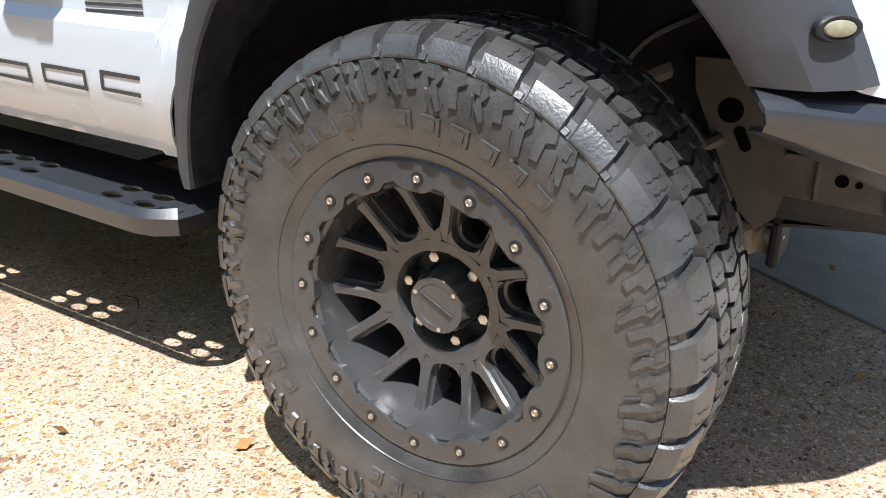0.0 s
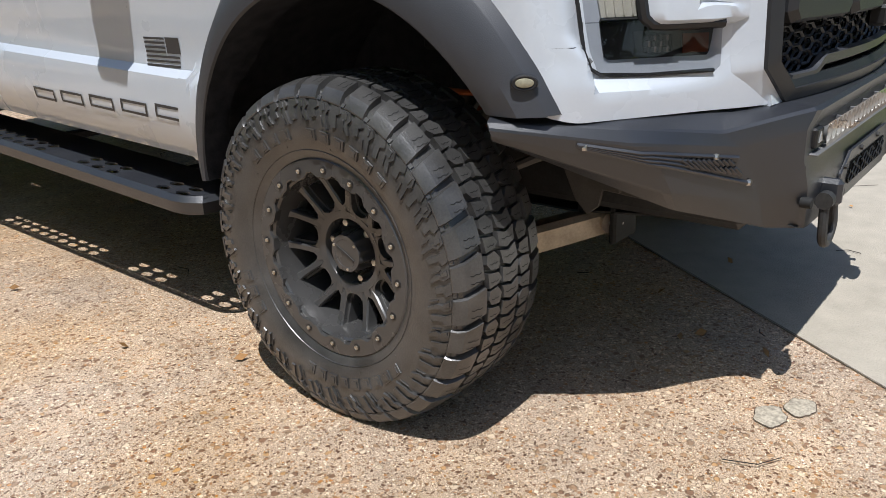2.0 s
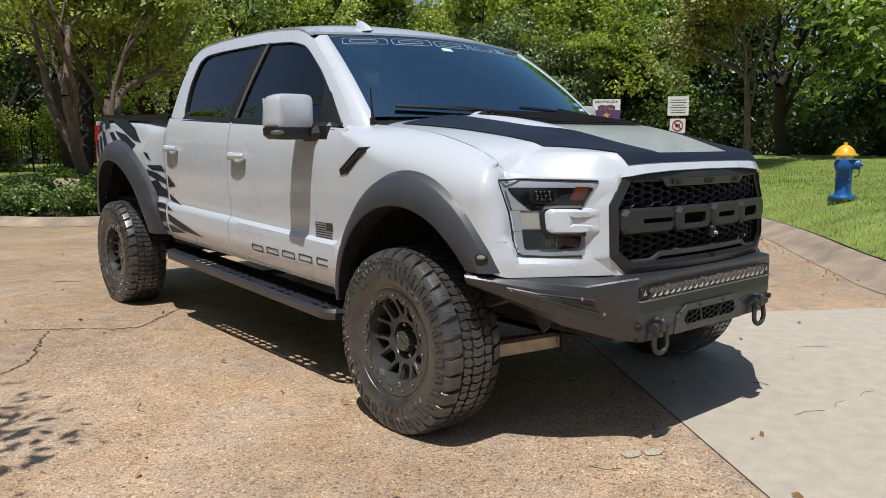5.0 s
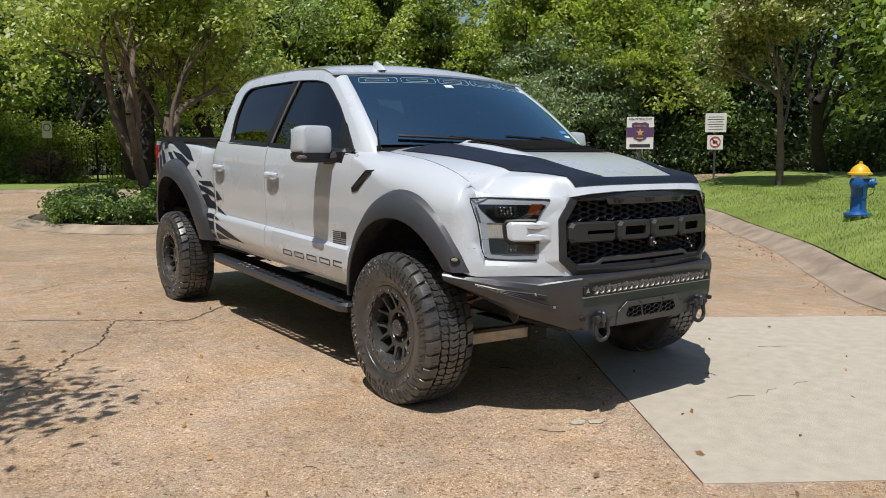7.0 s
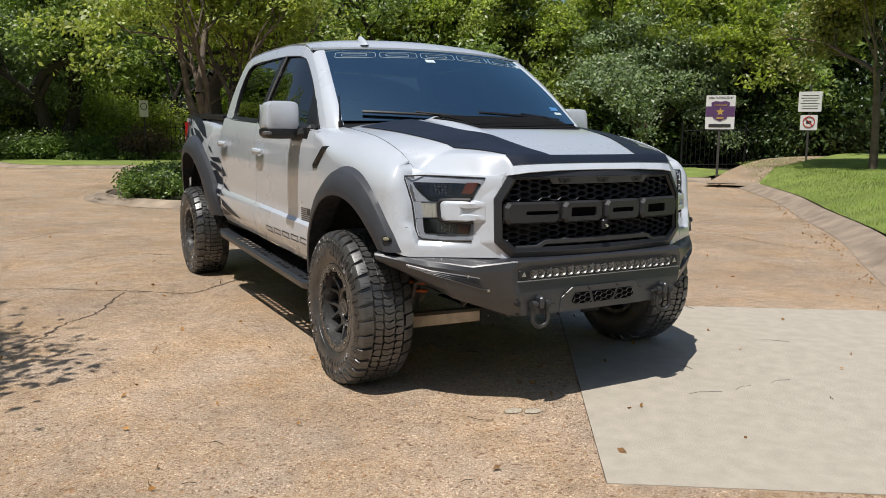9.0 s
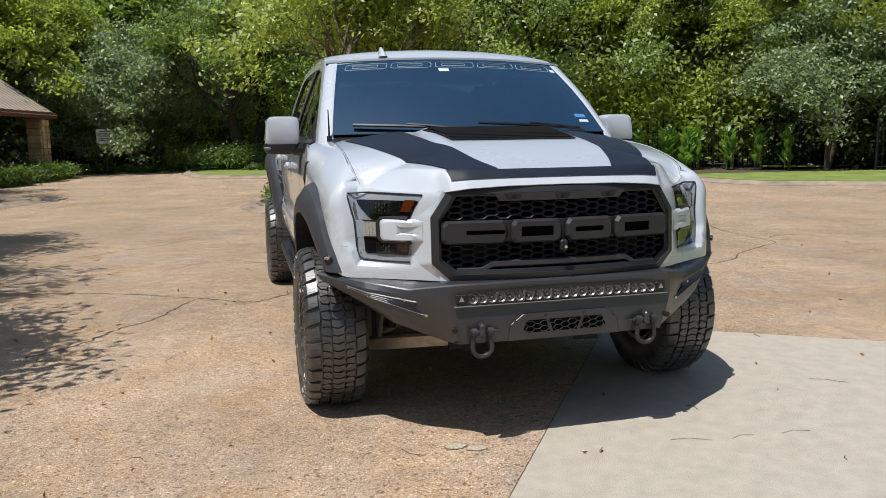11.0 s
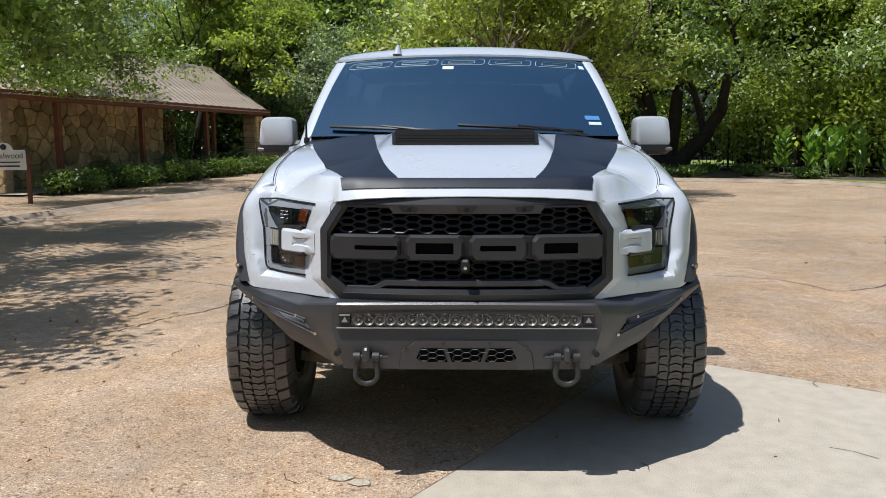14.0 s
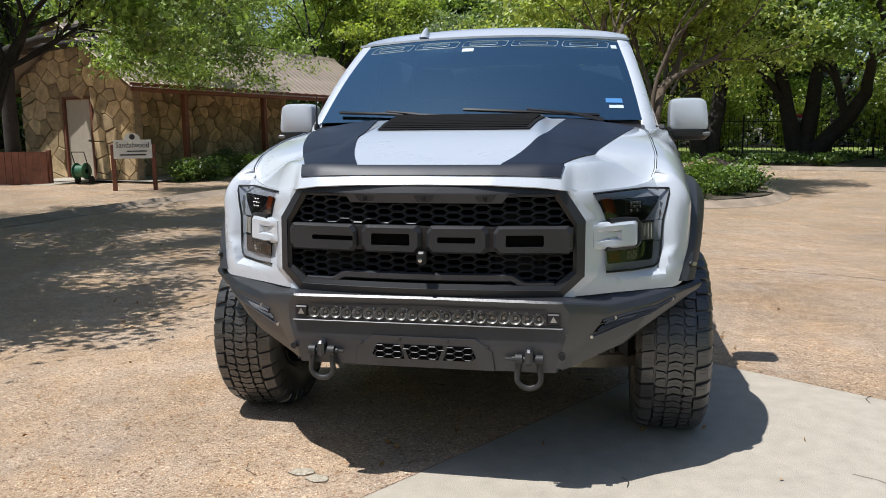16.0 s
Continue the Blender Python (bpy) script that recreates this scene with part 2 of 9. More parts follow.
STICKER = mat("pale sticker", (0.62, 0.70, 0.74), 0.5, var=0.05)
STICKERB = mat("blue sticker", (0.08, 0.25, 0.55), 0.5, var=0.05)
OUTLINE = mat("pale vinyl outline", (0.36, 0.43, 0.50), 0.5, var=0.04)
INTERIOR = mat("dark cabin trim", (0.02, 0.02, 0.022), 0.7, var=0.2)
TINT = glass("windscreen glass", (0.13, 0.20, 0.26), 0.40, (0.58, 0.88, 1.0))
TINTDARK = glass("privacy glass", (0.02, 0.022, 0.024), 0.03)
CLEAR = glass("clear lens", (0.93, 0.93, 0.93), -0.02)
SMOKE = glass("smoked lens", (0.55, 0.55, 0.57), 0.01)
ORANGE = mat("orange coil paint", (0.50, 0.13, 0.04), 0.5, var=0.15)

VENTPL = mat("matt black vent plastic", (0.012, 0.012, 0.013), 0.85, var=0.2, scale=9, spec=0.15)
AGG = aggregate()
CONC = mat("plain concrete", (0.44, 0.392, 0.318), 0.88, var=0.08, scale=11, bump=0.9, bscale=190, tint=(0.46, 0.412, 0.338))
KERBC = mat("weathered kerb concrete", (0.30, 0.235, 0.175), 0.85, var=0.28, scale=3, bump=0.4, bscale=120)
CRACK = mat("dark crack filler", (0.09, 0.065, 0.045), 0.95, var=0.3, scale=30)
STAIN = mat("grey patch", (0.43, 0.375, 0.29), 0.85, var=0.32, scale=90, bump=0.8, bscale=160)
SOIL = mat("leaf litter soil", (0.075, 0.06, 0.04), 0.95, var=0.35, scale=3, bump=0.6, bscale=40)
GRASSM = mat("lawn turf", (0.16, 0.22, 0.04), 0.85, var=0.2, scale=1.6, bump=0.6, bscale=70, tint=(0.20, 0.25, 0.055))
BLADE = leaf_mat("grass blade", (0.14, 0.23, 0.035), (0.32, 0.38, 0.09))
BARK = mat("oak bark", (0.034, 0.028, 0.023), 0.95, var=0.3, scale=9, bump=0.9, bscale=45)
BARKL = mat("pale bark", (0.125, 0.095, 0.070), 0.9, var=0.3, scale=7, bump=0.5, bscale=50)
OAKLEAF = leaf_mat("oak leaf", (0.085, 0.135, 0.030), (0.36, 0.46, 0.13), 0.42)
MYRTLE = leaf_mat("light leaf", (0.15, 0.205, 0.04), (0.50, 0.56, 0.15), 0.45)
GREYLEAF = leaf_mat("grey-green leaf", (0.11, 0.165, 0.075), (0.32, 0.39, 0.20))
YELLOWLEAF = leaf_mat("yellow-green leaf", (0.09, 0.12, 0.02), (0.42, 0.42, 0.14))
# darker copy of the leaf colours with woodland shade put into it
DEEPLEAF = leaf_mat("leaf darkened for deep shade", (0.020, 0.042, 0.012), (0.10, 0.155, 0.040), 0.2)
# leaf colour cut to near black in place of the far wood's shade
FARLEAF = leaf_mat("far wood leaf darkened for shade", (0.012, 0.026, 0.008), (0.055, 0.085, 0.025), 0.1)
SHRUB = leaf_mat("shrub leaf", (0.050, 0.100, 0.020), (0.24, 0.34, 0.08))
CANNA = leaf_mat("canna leaf", (0.15, 0.29, 0.05), (0.32, 0.48, 0.11))
DRYLEAF = mat("fallen leaf", (0.32, 0.16, 0.045), 0.7, var=0.3, scale=20, island=0.5)


# ---------------------------------------------------------------- mesh tools
def ip(t, xs, ys):
    """A smooth curve through the points, level-headed between them."""
    xs, ys = np.asarray(xs, float), np.asarray(ys, float)
    d = np.diff(ys) / np.diff(xs)
    m = np.concatenate(([d[0]], np.where(d[:-1] * d[1:] > 0, 2 * d[:-1] * d[1:] / np.where(d[:-1] + d[1:] == 0, 1, d[:-1] + d[1:]), 0), [d[-1]]))
    t = np.clip(t, xs[0], xs[-1])
    i = np.clip(np.searchsorted(xs, t) - 1, 0, len(xs) - 2)
    h = xs[i + 1] - xs[i]
    s = (t - xs[i]) / h
    return (2 * s**3 - 3 * s**2 + 1) * ys[i] + (s**3 - 2 * s**2 + s) * h * m[i] + (3 * s**2 - 2 * s**3) * ys[i + 1] + (s**3 - s**2) * h * m[i + 1]


def curve(pts, n):
    """n points along a smooth curve through pts, evenly spaced."""
    p = np.asarray(pts, float)
    s = np.concatenate(([0], np.cumsum(np.linalg.norm(np.diff(p, axis=0), axis=1))))
    t = np.linspace(0, s[-1], n)
    return np.stack([ip(t, s, p[:, k]) for k in range(p.shape[1])], 1)


class Shape:
    """Gathers the faces of one mesh."""

    def __init__(self):
        self.v, self.f = [], []

    def add(self, verts, faces):
        o = len(self.v)
        self.v += [tuple(float(c) for c in p) for p in verts]
        self.f += [tuple(i + o for i in q) for q in faces]
        return self

    def join(self, other):
        return self.add(other.v, other.f)

    def grid(self, p, cu=False, cv=False, flip=False):
        p = np.asarray(p, float)
        nu, nv = p.shape[:2]
        q = []
        for i in range(nu if cu else nu - 1):
            for j in range(nv if cv else nv - 1):
                a, b, c, d = i * nv + j, (i + 1) % nu * nv + j, (i + 1) % nu * nv + (j + 1) % nv, i * nv + (j + 1) % nv
                q.append((d, c, b, a) if flip else (a, b, c, d))
        return self.add(p.reshape(-1, 3), q)

    def sheet(self, p, t=0.003, inward=None):
        """A grid with thickness t, laid off against its normals (or along inward)."""
        p = np.asarray(p, float)
        if inward is None:
            n = np.cross(np.gradient(p, axis=0), np.gradient(p, axis=1))
            n /= np.linalg.norm(n, axis=2, keepdims=True) + 1e-9
        else:
            n = -np.asarray(inward, float) * np.ones_like(p)
        q = p - n * t
        nu, nv = p.shape[:2]
        self.grid(p)
        self.grid(q, flip=True)
        ring = [(i, 0) for i in range(nu)] + [(nu - 1, j) for j in range(1, nv)] + [(i, nv - 1) for i in range(nu - 2, -1, -1)] + [(0, j) for j in range(nv - 2, 0, -1)]
        a = [p[i] for i in ring] + [q[i] for i in ring]
        k = len(ring)
        return self.add(a, [(i, i + k, (i + 1) % k + k, (i + 1) % k) for i in range(k)])

    def box(self, x0, x1, y0, y1, z0, z1, b=0.004):
        b = min(b, abs(x1 - x0) / 3, abs(y1 - y0) / 3, abs(z1 - z0) / 3)
        c, h = np.array([(x0 + x1) / 2, (y0 + y1) / 2, (z0 + z1) / 2]), np.array([abs(x1 - x0) / 2, abs(y1 - y0) / 2, abs(z1 - z0) / 2])
        vs, key = [], {}
        for sx in (-1, 1):
            for sy in (-1, 1):
                for sz in (-1, 1):
                    s = np.array([sx, sy, sz])
                    for ax in range(3):
                        e = h - b
                        e[ax] = h[ax]
                        key[sx, sy, sz, ax] = len(vs)
                        vs.append(c + s * e)
        fs = []
        for ax in range(3):
            o = [k for k in range(3) if k != ax]
            for s in (-1, 1):
                cyc = []
                for a, d in ((-1, -1), (1, -1), (1, 1), (-1, 1)):
                    k = [0, 0, 0]
                    k[ax], k[o[0]], k[o[1]] = s, a, d
                    cyc.append(key[(*k, ax)])
                fs.append(cyc)
            for a in (-1, 1):
                for d in (-1, 1):
                    k0, k1 = [0, 0, 0], [0, 0, 0]
                    k0[ax], k0[o[0]], k0[o[1]] = -1, a, d
                    k1[ax], k1[o[0]], k1[o[1]] = 1, a, d
                    fs.append((key[(*k0, o[0])], key[(*k1, o[0])], key[(*k1, o[1])], key[(*k0, o[1])]))
        for sx in (-1, 1):
            for sy in (-1, 1):
                for sz in (-1, 1):
                    fs.append([key[sx, sy, sz, a] for a in range(3)])
        return self.add(vs, fs)

    def tube(self, pts, r, n=8, cap=True, closed=False):
        p = np.asarray(pts, float)
        k = len(p)
        r = np.ones(k) * r
        if closed:
            t = np.roll(p, -1, 0) - np.roll(p, 1, 0)
        else:
            t = np.gradient(p, axis=0)
        t /= np.linalg.norm(t, axis=1, keepdims=True) + 1e-12
        up = np.array([0, 0, 1.0]) if abs(t[0][2]) < 0.9 else np.array([1.0, 0, 0])
        rings = []
        u = np.cross(t[0], up)
        for i in range(k):
            u = u - t[i] * (u @ t[i])
            u /= np.linalg.norm(u) + 1e-12
            w = np.cross(t[i], u)
            a = np.arange(n) * 2 * np.pi / n
            rings.append(p[i] + r[i] * (np.cos(a)[:, None] * u + np.sin(a)[:, None] * w))
        o = len(self.v)
        self.grid(np.array(rings), cu=closed, cv=True)
        if cap and not closed:
            self.f.append(tuple(o + i for i in range(n)))
            self.f.append(tuple(o + (k - 1) * n + i for i in reversed(range(n))))
        return self

    def lathe(self, prof, n=48, c=(0, 0, 0), axis=0, flip=False):
        a = np.arange(n) * 2 * np.pi / n
        o = [k for k in range(3) if k != axis]
        p = np.zeros((n, len(prof), 3))
        for j, (h, r) in enumerate(prof):
            p[:, j, axis] = c[axis] + h
            p[:, j, o[0]] = c[o[0]] + r * np.cos(a)
            p[:, j, o[1]] = c[o[1]] + r * np.sin(a)
        return self.grid(p, cu=True, flip=flip)

    def prism(self, poly, d, b=0.0):
        """A flat outline of points, pushed out along d; b: how far the far face is drawn in."""
        p, d = np.asarray(poly, float), np.asarray(d, float)
        k = len(p)
        c = p.mean(0)
        q = p + d
        if b:
            e = p - c
            s = 1 - b / (np.linalg.norm(e, axis=1, keepdims=True) + 1e-9)
            top = c + e * s + d
            q = p + d * (1 - min(0.6, b / np.linalg.norm(d)))
            vs = np.concatenate((p, q, top))
            fs = [tuple(range(2 * k, 3 * k)), tuple(reversed(range(k)))]
            for i in range(k):
                j = (i + 1) % k
                fs += [(i, j, k + j, k + i), (k + i, k + j, 2 * k + j, 2 * k + i)]
        else:
            vs = np.concatenate((p, q))
            fs = [tuple(range(k, 2 * k)), tuple(reversed(range(k)))] + [(i, (i + 1) % k, k + (i + 1) % k, k + i) for i in range(k)]
        return self.add(vs, fs)

    def ring(self, outer, inner, d):
        """A flat frame between two outlines of as many points, pushed out along d."""
        a, b, d = np.asarray(outer, float), np.asarray(inner, float), np.asarray(d, float)
        return self.grid(np.stack((a, a + d, b + d, b), 1), cu=True, cv=True)

    def mirror(self):
        s = Shape()
        s.v = [(-x, y, z) for x, y, z in self.v]
        s.f = [tuple(reversed(q)) for q in self.f]
        return s

    def moved(self, m):
        s = Shape()
        s.v = [tuple(m @ Vector(p)) for p in self.v]
        s.f = list(self.f)
        return s

    def mesh(self, name, material, sharp=32.0, out=None):
        me = bpy.data.meshes.new(name)
        me.from_pydata(self.v, [], self.f)
        bm = bmesh.new()
        bm.from_mesh(me)
        bmesh.ops.remove_doubles(bm, verts=bm.verts, dist=1e-5)
        bmesh.ops.recalc_face_normals(bm, faces=bm.faces)
        if out is not None:
            bmesh.ops.reverse_faces(bm, faces=[f for f in bm.faces if f.normal.dot(Vector(out)) < 0])
        bm.to_mesh(me)
        bm.free()
        me.materials.append(material)
        me.shade_smooth()
        me.set_sharp_from_angle(angle=radians(sharp))
        return me


def part(name, shape, material, parent=None, label="", sharp=32.0, out=None):
    ob = new(name, shape.mesh(name, material, sharp, out))
    ob.parent = parent
    return tagged(ob, label)


def thing(name, label, category, at=(0, 0, 0), group=""):
    ob = new(name)
    ob.location = at
    ob.empty_display_size = 0.2
    return tagged(ob, label, category, group)


def raw(name, verts, faces, material, smooth=False):
    """A large mesh straight from arrays."""
    me = bpy.data.meshes.new(name)
    verts, faces = np.asarray(verts, np.float32), np.asarray(faces, np.int32)
    k = faces.shape[1]
    me.vertices.add(len(verts))
    me.vertices.foreach_set("co", verts.ravel())
    me.loops.add(faces.size)
    me.loops.foreach_set("vertex_index", faces.ravel())
    me.polygons.add(len(faces))
    me.polygons.foreach_set("loop_start", np.arange(0, faces.size, k, dtype=np.int32))
    me.polygons.foreach_set("loop_total", np.full(len(faces), k, np.int32))
    me.update(calc_edges=True)
    me.validate()
    me.materials.append(material)
    if smooth:
        me.shade_smooth()
    return me


# ---------------------------------------------------------------- the pickup truck
truck = thing("pickup_truck", "white crew-cab pickup truck with black hood stripes on the drive", "pickup truck")


def both(name, shape, material, parent, label="", sharp=32.0, out=None):
    """The same part on both sides of the truck."""
    return [part(name, s, material, parent, label, sharp, o) for s, o in ((shape.mirror(), out and (-out[0], *out[1:])), (shape, out))]


def ss(t):
    t = np.clip(t, 0, 1)
    return t * t * (3 - 2 * t)


def belt(y):
    return 1.292 + 0.046 * np.asarray(y, float)


def side(y, z):
    """Half width of the body side below the belt."""
    y, z = np.asarray(y, float), np.asarray(z, float)
    k = 0.03 * (y - 0.6)
    off = ip(z - k, [0.50, 0.525, 0.57, 0.66, 0.748, 0.770, 0.80, 0.90, 1.08, 1.20, 1.28, 1.36], [-0.06, -0.03, -0.008, 0.012, 0.012, -0.010, -0.012, -0.006, 0.0, -0.006, -0.02, -0.045])
    return 0.990 + off + 0.022 * ss((y - 2.9) / 0.4) * ss((1.40 - z) / 0.3) - 0.02 * ss((y - 2.72) / 0.1) * ss((3.1 - y) / 0.3) - 0.13 * ss((y - 3.75) / 1.2)


def green(y, z):
    """Half width of the cab above the belt."""
    y, d = np.asarray(y, float), np.asarray(z, float) - 1.36
    return 0.950 - 0.28 * d - 0.16 * d * np.abs(d) - ip(y, [0.4, 0.8, 1.3, 3.0], [0.062, 0.03, 0.0, 0.0])


def loop(pts, n):
    """n points round a closed smooth outline, in step with its corners."""
    p = np.asarray(list(pts) + [pts[0]], float)
    k = np.arange(len(p))
    t = np.linspace(0, len(p) - 1, n, endpoint=False)
    return np.stack([np.interp(t, k, p[:, j]) * 0.35 + ip(t, k, p[:, j]) * 0.65 for j in range(p.shape[1])], 1)


# front quarter: plan line from the door round to the grille
plan = curve([(0.985, 0.56), (0.997, 0.2), (0.992, -0.1), (0.984, -0.33), (0.966, -0.44), (0.915, -0.512), (0.85, -0.556), (0.75, -0.618), (0.65, -0.680), (0.58, -0.728), (0.535, -0.752)], 120)
tan = np.gradient(plan, axis=0)
tan /= np.linalg.norm(tan, axis=1, keepdims=True)
nor = np.stack((-tan[:, 1], tan[:, 0]), 1)
arc = np.concatenate(([0], np.cumsum(np.linalg.norm(np.diff(plan, axis=0), axis=1))))
ztop = ip(arc, [0, 0.56, 0.86, 1.01, 1.17, 1.3, 1.6], [1.338, 1.283, 1.215, 1.160, 1.117, 1.106, 1.103])
inset = ip(arc, [0, 0.56, 0.86, 1.0, 1.12, 1.3, 1.6], [0.155, 0.145, 0.13, 0.10, 0.03, 0.012, 0.010])
roll = ip(arc, [0, 0.12, 0.45, 0.86, 1.1, 1.6], [0.055, 0.08, 0.17, 0.19, 0.10, 0.05])


lamp_edge = lambda z: ip(z, [0.78, 0.86, 0.95, 1.10, 1.30], [1.155, 1.142, 1.138, 1.108, 1.108])


def recess(i, z):
    """How far the lamp field is let into the nose, with a bevel outside its edge."""
    e = float(lamp_edge(z))
    wide = 0.014 + 0.052 * float(ss((z - 0.83) / 0.06))
    top = float(ss((z - ztop[i] + 0.022) / 0.022))
    cut = float(ss((arc[i] - e + wide) / wide)) * (1 - top) + float(ss((arc[i] - e + 0.30) / 0.30)) * top
    return cut * float(ss((z - 0.770) / 0.032)) * 0.039 * float(np.clip((1.44 - arc[i]) / 0.30, 0, 1))


def quarter(i, z, lift=0.0):
    zs = ztop[i] - roll[i]
    q = np.clip((z - zs) / roll[i], 0, 1)
    d = inset[i] * (1 - np.sqrt(np.maximum(0, 1 - (0.88 * q) ** 2))) / 0.525
    d = d + 0.05 * np.clip((z - 0.80) / 0.3, 0, 1) ** 1.6 * ss((arc[i] - 0.98) / 0.12) * ss((1.5 - arc[i]) / 0.4) - 0.006 * ss((0.84 - z) / 0.06) * ss((arc[i] - 1.0) / 0.1)
    if arc[i] < 0.5:
        d = d + (0.985 - float(side(0.57, min(z, 1.3)))) * ss((0.5 - arc[i]) / 0.4) * (1 - q)
    d = d + recess(i, z)
    p = plan[i] - nor[i] * (d - lift)
    back = 0.630 - 0.125 * min(1.0, max(0.0, (z - 0.585) / 0.66)) + 0.050 * float(ss((z - 1.22) / 0.11))
    return (p[0], p[1] + (back - 0.56) * float(ss((0.32 - arc[i]) / 0.32)), z)


def zlow(i):
    x, y = plan[i]
    a = 0.545**2 - (y + 0.02) ** 2
    z = 0.42 + 1.1 * math.sqrt(a) if a > 0 else 0.525
    return max(z, 0.725 + 0.017 * float(ss((1.12 - arc[i]) / 0.1))) if arc[i] > 0.8 else max(z, 0.525)


fender = Shape()
v = np.linspace(0, 1, 46) ** 0.85
fender.sheet(np.array([[quarter(i, zlow(i) + (ztop[i] - zlow(i)) * t) for t in v] for i in range(len(plan))]), 0.004)
both("fender", fender, WHITE, truck)
# dark seam between fender and front fascia
seam = Shape()
seam.tube([quarter(i, 0.861, 0.0030) for i in range(len(plan)) if -0.56 < plan[i][1] < -0.36 and plan[i][0] > 0.868], 0.0012, 5)
both("fascia_seam", seam, BLACKPL, truck)

# doors
for nm, ya, yb in (("front_door", None, 1.744), ("rear_door", 1.752, 2.735)):
    s = Shape()
    rows = []
    for t in np.linspace(0, 1, 34):
        col = []
        for q in np.linspace(0, 1, 40):
            zb = lambda y: 0.512 + 0.028 * y
            y1 = yb
            y0 = ya
            z = zb(1.2 if ya is None else 2.2) + (belt(1.2 if ya is None else 2.2) - 0.006 - zb(1.2 if ya is None else 2.2)) * q
            if ya is None:
                y0 = 0.635 - 0.125 * np.clip((z - 0.585) / 0.66, 0, 1.1)
            y = y0 + (y1 - y0) * t
            z = zb(y) + (belt(y) - 0.004 - zb(y)) * q
            col.append((float(side(y, z)), y, z))
        rows.append(col)
    s.sheet(np.array(rows), 0.012)
    doors = both(nm, s, WHITE, truck)
    # belt moulding, handle and its recess on each
    yh, zh = (1.60, 1.165) if ya is None else (2.60, 1.205)
    mould = Shape()
    ys = np.linspace(0.60 if ya is None else 1.76, 1.74 if ya is None else 2.50, 14)
    mould.sheet(np.array([[(float(side(y, belt(y) - 0.004)) + 0.004, y, belt(y) - 0.012), (float(green(y, belt(y) + 0.02)) + 0.004, y, belt(y) + 0.02)] for y in ys]), 0.012)
    cup = Shape()
    cp = np.array([[(float(side(yh + a, zh + b)) + 0.0015, yh + a, zh + b) for b in np.linspace(-0.045, 0.05, 8)] for a in np.linspace(-0.075, 0.06, 8)])
    cup.sheet(cp, 0.004)
    grip = Shape()
    pts = [(float(side(yh + a, zh)) + 0.018 + 0.014 * math.cos(a * 14), yh + a, zh + 0.004) for a in np.linspace(-0.105, 0.085, 14)]
    grip.tube(pts, [0.012] + [0.017] * 12 + [0.012], 10)
    grip.box(float(side(yh, zh)), float(side(yh, zh)) + 0.036, yh + 0.052, yh + 0.085, zh - 0.02, zh + 0.026, 0.008)
    lock = Shape().lathe([(0.0, 0.010), (0.003, 0.0095), (0.003, 0.0)], 14, (float(side(yh, zh)) + 0.0355, yh + 0.068, zh + 0.003))
    for sgn, d in zip((1, 0), doors):
        f = (lambda q: q.mirror()) if sgn else (lambda q: q)
        part("belt_moulding", f(mould), BLACKPL, d, "black rubber belt moulding")
        part("handle_cup", f(cup), WHITE, d)
        part("door_handle", f(grip), WHITE, d)
        if ya is None:
            part("lock_cylinder", f(lock), BLACKPL, d)

# cab side frames, glass and black pillar trim
OUT = [(0.50, 1.315), (0.66, 1.475), (0.84, 1.635), (1.06, 1.79), (1.26, 1.858), (1.70, 1.890), (2.20, 1.893), (2.50, 1.876), (2.655, 1.815), (2.71, 1.65), (2.738, 1.42), (2.2, 1.393), (1.75, 1.372), (0.95, 1.335)]
INN = [(0.61, 1.325), (0.745, 1.475), (0.905, 1.62), (1.13, 1.765), (1.29, 1.797), (1.70, 1.822), (2.20, 1.826), (2.42, 1.818), (2.515, 1.775), (2.55, 1.62), (2.52, 1.44), (2.46, 1.408), (1.75, 1.374), (0.95, 1.337)]
n = 140
lo, li = loop(OUT, n), loop(INN, n)
g3 = lambda p, d=0.0: [(float(green(y, z)) + d, y, z) for y, z in p]
frame_side = Shape().grid(np.stack((g3(lo, -0.02), g3(lo), g3(lo * 0.5 + li * 0.5, 0.002), g3(li), g3(li, -0.03)), 1), cu=True)
both("cab_side", frame_side, WHITE, truck)
rub = Shape().grid(np.stack((g3(li, -0.001), g3(li * 0.975 + np.array([1.6, 1.6]) * 0.025, 0.0), g3(li * 0.975 + np.array([1.6, 1.6]) * 0.025, -0.012)), 1), cu=True)
both("window_seal", rub, BLACKPL, truck)


def pane(ya, yb):
    """Side glass between two slanting edges, trimmed by the window opening."""
    s = Shape()
    zs = np.linspace(1.30, 1.84, 20)
    rows = []
    for z in zs:
        hits = []
        for k in range(n):
            p, q = li[k], li[(k + 1) % n]
            if (p[1] - z) * (q[1] - z) < 0:
                hits.append(p[0] + (q[0] - p[0]) * (z - p[1]) / (q[1] - p[1]))
        if len(hits) >= 2:
            a, b = max(min(hits), ya(z)), min(max(hits), yb(z))
            if b - a > 0.02:
                rows.append([(float(green(y, z)) - 0.014, y, z) for y in np.linspace(a, b, 16)])
    return s.grid(np.array(rows))


